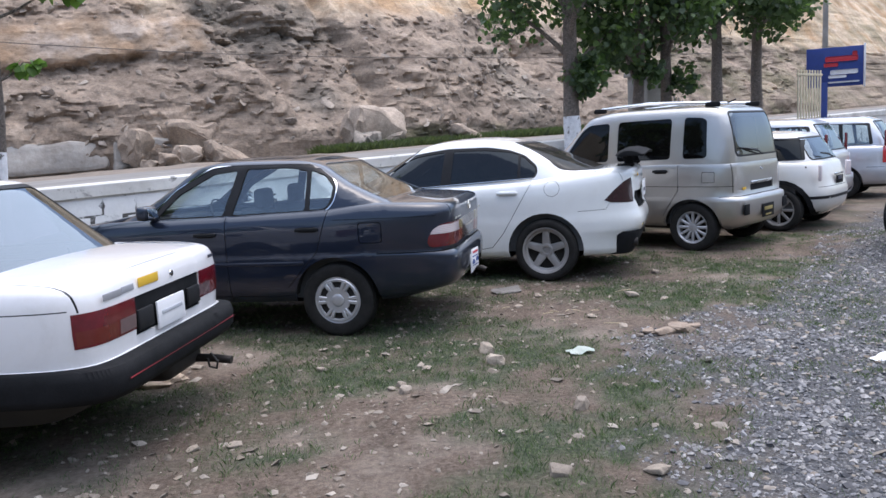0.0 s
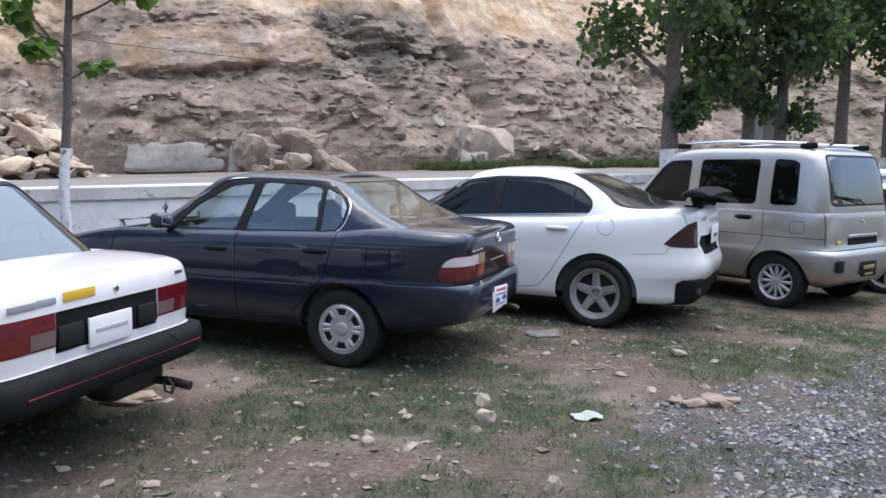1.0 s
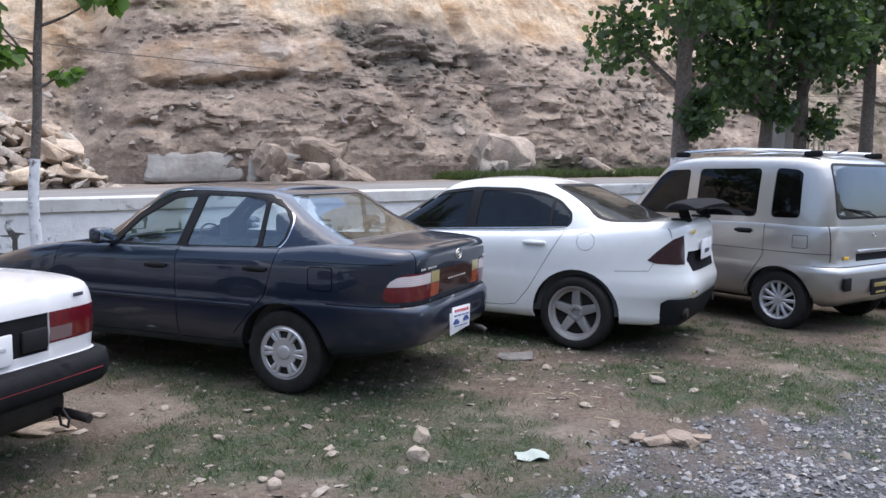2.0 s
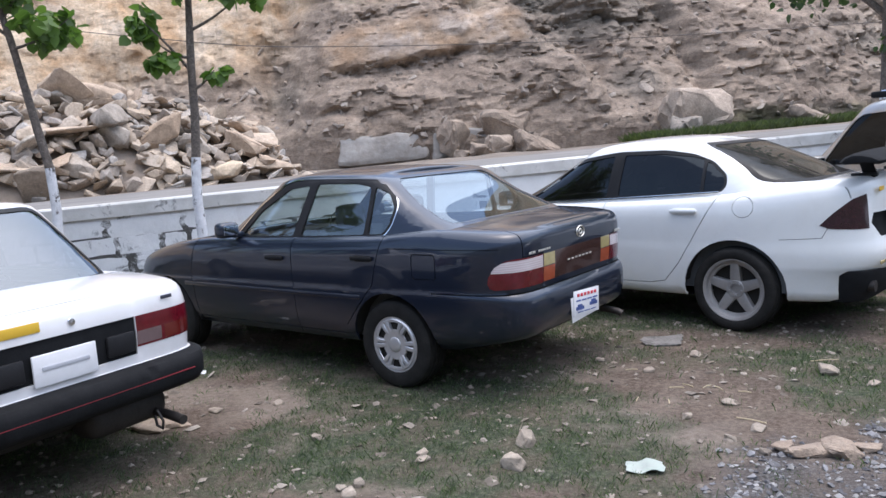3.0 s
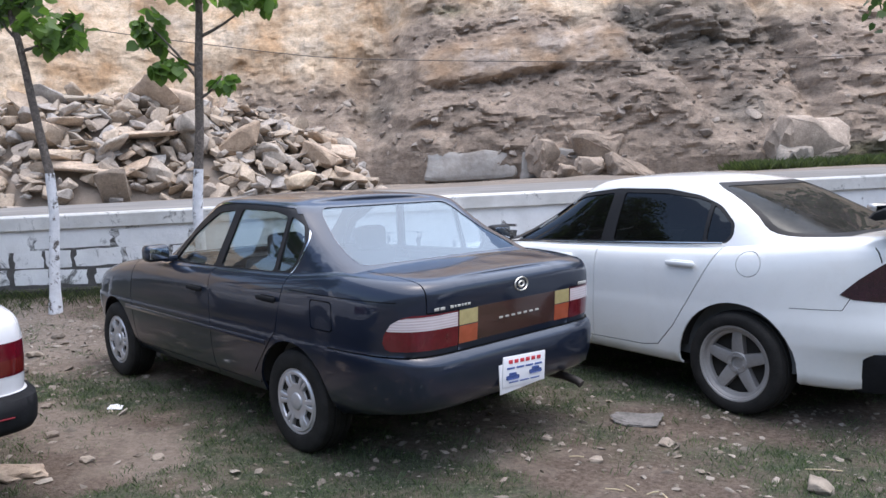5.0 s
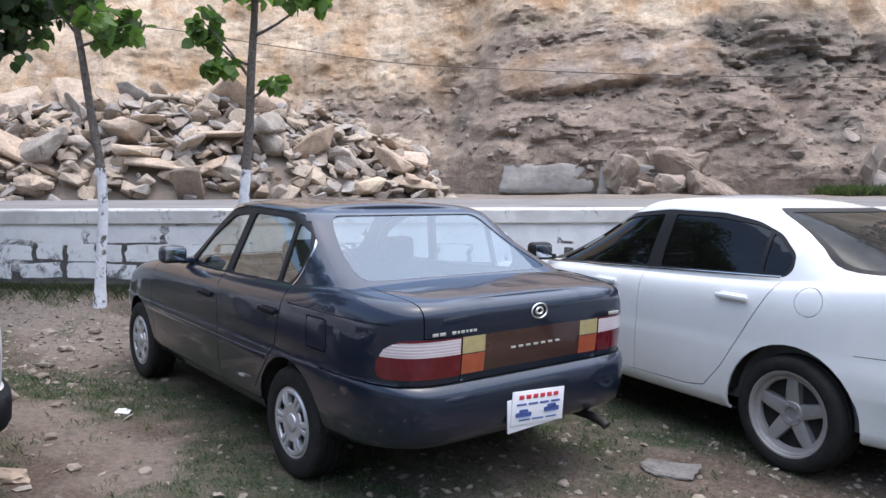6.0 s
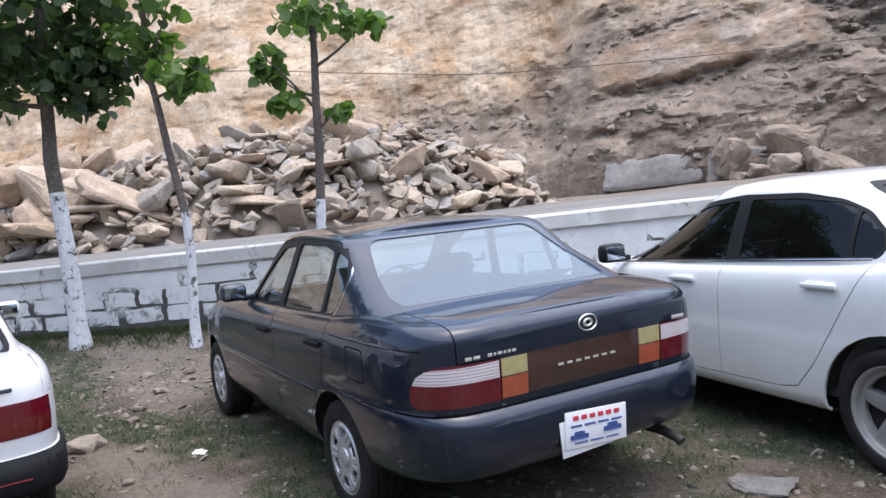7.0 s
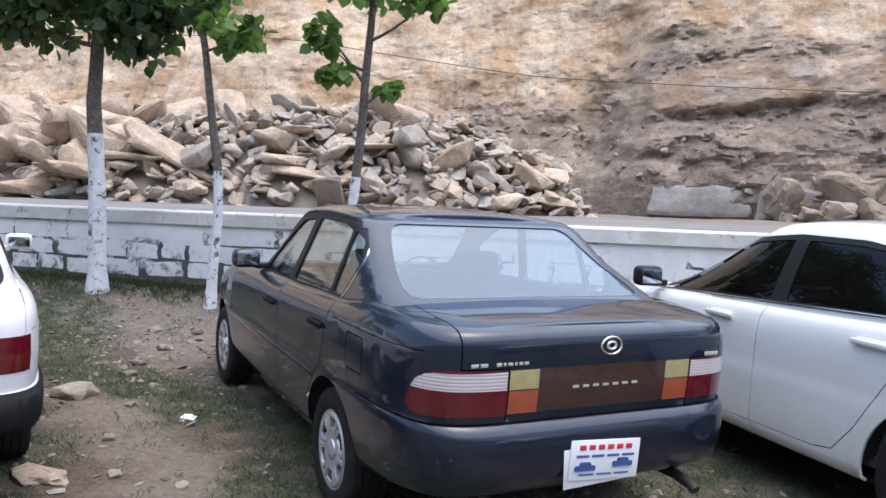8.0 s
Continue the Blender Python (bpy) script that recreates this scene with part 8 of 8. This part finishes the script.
iron_fence(21.3, 9.95, 9, 0.15, 2.85, 38, "cream painted iron railing")
pillar = thing("gate_pillar", "square grey concrete gate pillar", "pillar", at=Matrix.Translation(site(17.7, 12.6, 0)) @ Matrix.Rotation(TH, 4, "Z"))
part("shaft", box(0.62, 0.62, 2.9, (0, 0, 1.45), 0.02), CONCRETE, pillar)
part("cap", box(0.76, 0.76, 0.12, (0, 0, 2.95), 0.02), CONCRETE, pillar)
gate = thing("iron_gate", "grey iron gate beside the pillar", "gate", at=Matrix.Translation(site(18.7, 12.5, 1.4)) @ Matrix.Rotation(TH - math.pi / 2, 4, "Z"))
for k in range(7):
    part("bar", box(0.03, 0.03, 1.3 - 0.07 * k, (0.2 * k - 0.6, 0, 0.65 - 0.035 * k), 0.004), CONCRETE, gate)
part("rail", box(1.4, 0.035, 0.05, (0, 0, 0.2), 0.006), CONCRETE, gate)
# electricity pole and the wire along the road
pole = thing("utility_pole", "thin grey utility pole beyond the car park", "pole", at=Matrix.Translation(site(27.5, 12.3, 1.4)))
part("shaft", tube([(0, 0, 0), (0, 0, 7.5)], [0.1, 0.07], 10), CONCRETE, pole)
WIRE = surface("weathered_wire", (0.10, 0.085, 0.075), 0.8, vary=0.2, relief=0)
wire = curve((-60, 6.5), (-30, 5.6), (-10, 5.08), (-3, 4.98), (0, 4.62), (4, 4.2), (10, 4.1), (20, 4.3), (40, 5.2))
cable = finish(tube([site(u, 20.0, float(wire(u))) for u in np.arange(-60, 40.5, 1.0)], 0.009, 6), "overhead_cable", WIRE)
tagged(cable, "thin black cable strung along the road", "cable")

# ---------------------------------------------------------------- things on the ground
rnd = random.Random(77)


def on_ground(x, y):
    return float(ground_z(x, y))


LITTER_STONES = [rock_mesh("litter_stone_%s" % "abcde"[k], 500 + k, WHITE_STONE, (0.7, 0.55, 0.8, 0.35, 0.6)[k], 26) for k in range(5)]
STONES = ((0.33, 5.93, 0.14, 0, "pale round stone on the grass"), (0.37, 5.65, 0.125, 2, "pale pinkish stone on the grass"), (0.76, 4.70, 0.12, 0, ""), (-0.25, 5.23, 0.07, 2, ""), (-0.30, 5.16, 0.06, 4, ""), (-0.22, 5.10, 0.09, 2, ""), (-0.80, 5.70, 0.075, 4, ""), (-0.13, 5.66, 0.06, 1, ""), (-0.09, 5.58, 0.08, 3, ""), (-1.39, 6.13, 0.07, 4, ""),
          (0.51, 3.87, 0.10, 1, ""), (0.93, 3.83, 0.12, 3, ""), (-1.06, 4.40, 0.08, 3, ""), (-1.27, 4.38, 0.07, 3, ""), (0.71, 7.31, 0.07, 1, ""), (1.25, 6.78, 0.09, 3, ""), (1.06, 6.50, 0.07, 4, ""), (1.42, 6.42, 0.09, 3, ""), (1.77, 7.50, 0.16, 3, ""), (1.30, 6.25, 0.07, 4, ""), (1.47, 6.12, 0.06, 1, ""), (-3.73, 6.61, 0.13, 3, ""), (-2.9, 6.35, 0.08, 3, ""), (-4.0, 6.75, 0.14, 3, ""), (-3.3, 6.12, 0.3, 3, "flat pale stone beside the white car"),
          (-4.5, 7.15, 0.16, 3, ""), (-5.2, 7.3, 0.15, 3, ""), (-4.9, 7.6, 0.12, 1, ""), (-2.3, 6.05, 0.1, 3, ""), (-1.7, 5.9, 0.09, 3, ""), (2.3, 8.6, 0.1, 1, ""), (2.0, 7.3, 0.08, 3, ""), (0.95, 7.75, 0.1, 3, ""), (0.35, 7.45, 0.06, 1, ""))
for x, y, s, k, label in STONES:
    s *= 0.8
    o = new("stone", LITTER_STONES[k])
    tagged(o, label or "small pale stone lying on the earth", "stone", "loose stones")
    o.matrix_basis = Matrix.Translation((x, y, on_ground(x, y) + s * 0.16)) @ Euler((rnd.gauss(0, 0.15), rnd.gauss(0, 0.15), rnd.uniform(0, 6.3))).to_matrix().to_4x4() @ Matrix.Diagonal((s * 1.25, s, s * 1.05, 1))
CLOD = surface("sandy_clod", (0.27, 0.205, 0.155), 0.97, vary=0.25, scale=9, fine=50, relief=0.8, second=(0.37, 0.295, 0.23), depth=0.02)
for x, y, sx, sy, sz, rz in ((1.66, 6.16, 0.24, 0.12, 0.085, 0.5), (1.78, 6.20, 0.20, 0.15, 0.10, 2.2), (1.55, 6.19, 0.13, 0.09, 0.06, 1.2), (1.90, 6.27, 0.16, 0.10, 0.05, 0.1)):
    o = new("clod", rock_mesh("clod", int(950 + x * 10), CLOD, 0.7, 14))
    tagged(o, "crumbled lump of pale sandy earth on the ground", "earth clod", "earth clods")
    o.matrix_basis = Matrix.Translation((x, y, on_ground(x, y) + sz * 0.22)) @ Matrix.Rotation(rz, 4, "Z") @ Matrix.Diagonal((sx, sy, sz, 1))
SLATE = surface("slate_stone", (0.12, 0.112, 0.105), 0.9, vary=0.4, scale=14, fine=60, relief=0.8, second=(0.23, 0.215, 0.20), depth=0.01)
for x, y, sx, sy, sz, rz, label in ((0.68, 8.02, 0.27, 0.17, 0.09, 0.3, "flat grey slab of stone on the earth"), (-1.86, 5.58, 0.34, 0.2, 0.13, 0.1, "flat tan stone beside the exhaust")):
    o = new("flat_stone", rock_mesh("flat_stone", int(900 + x * 10), SLATE if x > 0 else PALE_STONE, 0.5, 9, 2, 1.6))
    tagged(o, label, "stone", "loose stones")
    o.matrix_basis = Matrix.Translation((x, y, on_ground(x, y) + 0.02)) @ Matrix.Rotation(rz, 4, "Z") @ Matrix.Diagonal((sx * 1.1, sy * 1.1, sz, 1))

# crumpled paper and card
PAPER = surface("green_white_paper", (0.44, 0.46, 0.42), 0.7, vary=0.2, scale=14, relief=0.2, second=(0.33, 0.39, 0.34))


def sheet_of(name, label, x, y, sx, sy, rz, material, seed, lift=0.03):
    bm = bmesh.new()
    bmesh.ops.create_grid(bm, x_segments=9, y_segments=7, size=0.5)
    for v in bm.verts:
        v.co.x *= sx * (1 + 0.25 * noise.noise(v.co * 2 + Vector((seed, 0, 0))))
        v.co.y *= sy * (1 + 0.25 * noise.noise(v.co * 2 + Vector((0, seed, 0))))
        v.co.z = lift * (0.6 + noise.noise(Vector((v.co.x * 9, v.co.y * 9, seed))) + 0.4 * noise.noise(Vector((v.co.x * 25, v.co.y * 25, seed))))
    low = min(v.co.z for v in bm.verts)
    res = bmesh.ops.extrude_face_region(bm, geom=bm.faces[:])
    bmesh.ops.translate(bm, vec=(0, 0, 0.002), verts=[g for g in res["geom"] if isinstance(g, bmesh.types.BMVert)])
    bmesh.ops.recalc_face_normals(bm, faces=bm.faces)
    ob = finish(bm, name, material, smooth=50)
    tagged(ob, label, name.replace("_", " "), "litter")
    ob.matrix_basis = Matrix.Translation((x, y, on_ground(x, y) - low + 0.002)) @ Matrix.Rotation(rz, 4, "Z")
    return ob


sheet_of("paper", "crumpled pale green paper on the grass", 0.965, 5.79, 0.17, 0.11, 0.2, PAPER, 3)
sheet_of("paper", "small white paper scrap on the earth", -2.44, 6.57, 0.09, 0.05, 0.6, PLATE_WHITE, 11, 0.02)
sheet_of("paper", "white paper scrap on the gravel", 2.75, 5.25, 0.16, 0.08, 0.3, PLATE_WHITE, 13, 0.03)
TWIG = surface("pale_twig", (0.50, 0.42, 0.27), 0.85, vary=0.25, relief=0.2)
for x, y, a, n in ((0.93, 7.0, 0.2, 0.09), (0.99, 7.06, -0.6, 0.08), (1.1, 7.05, 1.0, 0.07), (1.17, 7.03, -0.9, 0.09), (0.75, 6.72, 1.6, 0.07), (0.93, 6.72, 1.8, 0.07), (1.38, 6.55, -0.3, 0.16), (1.75, 7.75, 0.4, 0.18), (0.6, 7.3, 0.4, 0.08), (1.32, 6.98, -0.1, 0.07)):
    d = Vector((math.cos(a), math.sin(a), 0)) * n / 2
    p = Vector((x, y, on_ground(x, y) + 0.006))
    tagged(finish(tube([p - d, p + d * 0.1 + Vector((0, 0, 0.004)), p + d], 0.003, 6), "twig", TWIG), "short pale broken twig on the earth", "twig", "litter")


# ---------------------------------------------------------------- gravel, pebbles, grass
def scatter_stones(name, label, x, y, size, flat, tints, seed):
    rs = np.random.RandomState(seed)
    n = len(x)
    base = np.array([(1, 0, 0), (0, 1, 0), (-1, 0, 0), (0, -1, 0), (0, 0, 1), (0, 0, -1), (0.62, 0.62, 0.4), (-0.62, -0.62, 0.4)], float)
    tri = np.array([(0, 6, 4), (6, 1, 4), (1, 2, 4), (2, 7, 4), (7, 3, 4), (3, 0, 4), (0, 1, 6), (2, 3, 7), (1, 0, 5), (2, 1, 5), (3, 2, 5), (0, 3, 5)])
    p = base[None] * rs.uniform(0.65, 1.2, (n, 8, 1)) * size[:, None, None] * rs.uniform(0.7, 1.25, (n, 1, 3)) * np.array([1, 1, flat])
    a = rs.uniform(0, 2 * np.pi, n)
    t = rs.normal(0, 0.35, n)
    X0, Y0, Z0 = p[..., 0], p[..., 1], p[..., 2]
    c, s = np.cos(t)[:, None], np.sin(t)[:, None]
    X0, Z0 = X0 * c + Z0 * s, -X0 * s + Z0 * c
    c, s = np.cos(a)[:, None], np.sin(a)[:, None]
    X0, Y0 = X0 * c - Y0 * s, X0 * s + Y0 * c
    P = np.stack([X0 + x[:, None], Y0 + y[:, None], Z0 + (ground_z(x, y) + size * flat * 0.25)[:, None]], -1).reshape(-1, 3)
    F = (tri[None] + 8 * np.arange(n)[:, None, None]).reshape(-1, 3)
    ob = mesh_from(name, P, F, island_stone(name + "_stone", tints), False)
    return tagged(ob, label, name.replace("_", " "), kind="stuff")


rs = np.random.RandomState(9)
gx_, gy_ = rs.uniform(0.2, 9, 200000), rs.uniform(-1.5, 13, 200000)
keep = rs.uniform(size=200000) < gravel_mask(gx_, gy_) * (1 - 0.75 * grass_mask(gx_, gy_)) * np.clip(1.25 - np.hypot(gx_ - 1.2, gy_ - 4.5) / 8, 0.12, 1)
gx_, gy_ = gx_[keep], gy_[keep]
scatter_stones("gravel", "loose grey crushed gravel", gx_, gy_, rs.uniform(0.005, 0.015, len(gx_)) * rs.choice([1, 1, 1, 1, 1.8], len(gx_)), 0.7, [(0.10, 0.10, 0.108), (0.20, 0.20, 0.212), (0.30, 0.30, 0.31), (0.15, 0.15, 0.158), (0.42, 0.41, 0.405), (0.25, 0.246, 0.24)], 10)
px_, py_ = rs.uniform(-8, 4.5, 26000), rs.uniform(2.4, 9.5, 26000)
keep = rs.uniform(size=26000) < 0.2 + 0.6 * (fbm(px_ * 0.9, py_ * 0.9, 0, 3, 141) > 0.52)
px_, py_ = px_[keep], py_[keep]
scatter_stones("pebbles", "scattered pale pebbles and stone chips on the earth", px_, py_, 0.004 + 0.026 * rs.uniform(size=len(px_)) ** 5, 0.5, [(0.28, 0.24, 0.20), (0.18, 0.157, 0.133), (0.40, 0.355, 0.305), (0.14, 0.117, 0.097), (0.23, 0.197, 0.158)], 12)
fx_, fy_ = rs.uniform(-8, 3.5, 9000), rs.uniform(2.6, 9.0, 9000)
keep = rs.uniform(size=9000) < 0.10 + 0.85 * np.exp(-(((fx_ + 5.2) / 1.7) ** 2 + ((fy_ - 7.3) / 0.7) ** 2))
fx_, fy_ = fx_[keep], fy_[keep]
scatter_stones("stone_flakes", "flat pale stone flakes lying on the earth", fx_, fy_, 0.012 + 0.038 * rs.uniform(size=len(fx_)) ** 3, 0.3, [(0.26, 0.23, 0.195), (0.19, 0.167, 0.14), (0.36, 0.323, 0.28), (0.15, 0.13, 0.108)], 14)


def grass_blades(name, label, x, y, high, seed, tints, blades=5, level=ground_z, width=0.0016):
    rs = np.random.RandomState(seed)
    n = len(x) * blades
    bx, by = np.repeat(x, blades) + rs.normal(0, 0.032, n), np.repeat(y, blades) + rs.normal(0, 0.032, n)
    h = np.repeat(high, blades) * rs.uniform(0.5, 1.2, n)
    a = rs.uniform(0, 2 * np.pi, n)
    lean = rs.uniform(0.1, 0.9, n) * h
    wx, wy = -np.sin(a) * width, np.cos(a) * width
    z = level(bx, by) - 0.004
    P = np.stack([np.stack([bx - wx, by - wy, z], -1), np.stack([bx + wx, by + wy, z], -1), np.stack([bx + lean * 0.4 * np.cos(a) + wx * 0.7, by + lean * 0.4 * np.sin(a) + wy * 0.7, z + h * 0.6], -1), np.stack([bx + lean * np.cos(a), by + lean * np.sin(a), z + h * 0.95], -1)], 1).reshape(-1, 3)
    F = (np.array([(0, 1, 2), (0, 2, 3)])[None] + 4 * np.arange(n)[:, None, None]).reshape(-1, 3)
    ob = mesh_from(name, P, F, leaf_material(name + "_blade", *tints, rough=0.7), False)
    return tagged(ob, label, "grass", kind="stuff")


cx_, cy_ = rs.uniform(-9, 6, 170000), rs.uniform(2.2, 11, 170000)
gm_ = grass_mask(cx_, cy_) * (1 - 0.45 * gravel_mask(cx_, cy_))
keep = (rs.uniform(size=len(cx_)) < 0.55 * gm_ + 0.02) & (cx_ * NV.x + cy_ * NV.y < 10.7)
cx_, cy_ = cx_[keep], cy_[keep]
grass_blades("grass", "thin short dusty grass in patches", cx_, cy_, 0.010 + 0.034 * rs.uniform(size=len(cx_)) ** 2, 16, ((0.030, 0.048, 0.026), (0.14, 0.178, 0.105)), 10)
wu_ = rs.uniform(-10, 14, 5000)
wv_ = 10.7 - np.abs(rs.normal(0, 0.35, 5000))
wx_, wy_ = UV.x * wu_ + NV.x * wv_, UV.y * wu_ + NV.y * wv_
grass_blades("tall_grass", "taller dark grass along the wall's foot", wx_, wy_, rs.uniform(0.03, 0.12, 5000), 18, ((0.025, 0.036, 0.018), (0.09, 0.105, 0.045)))
su_, sv_ = rs.uniform(17.5, 33, 7000), rs.uniform(26.5, 29.3, 7000)
sx_, sy_ = UV.x * su_ + NV.x * sv_, UV.y * su_ + NV.y * sv_
verge_z = lambda x, y: road_z(x * UV.x + y * UV.y, x * NV.x + y * NV.y) - 0.02
grass_blades("roadside_grass", "rough green grass under the hill beyond the road", sx_, sy_, rs.uniform(0.15, 0.45, 7000), 20, ((0.04, 0.055, 0.024), (0.12, 0.14, 0.06)), 5, verge_z, 0.012)
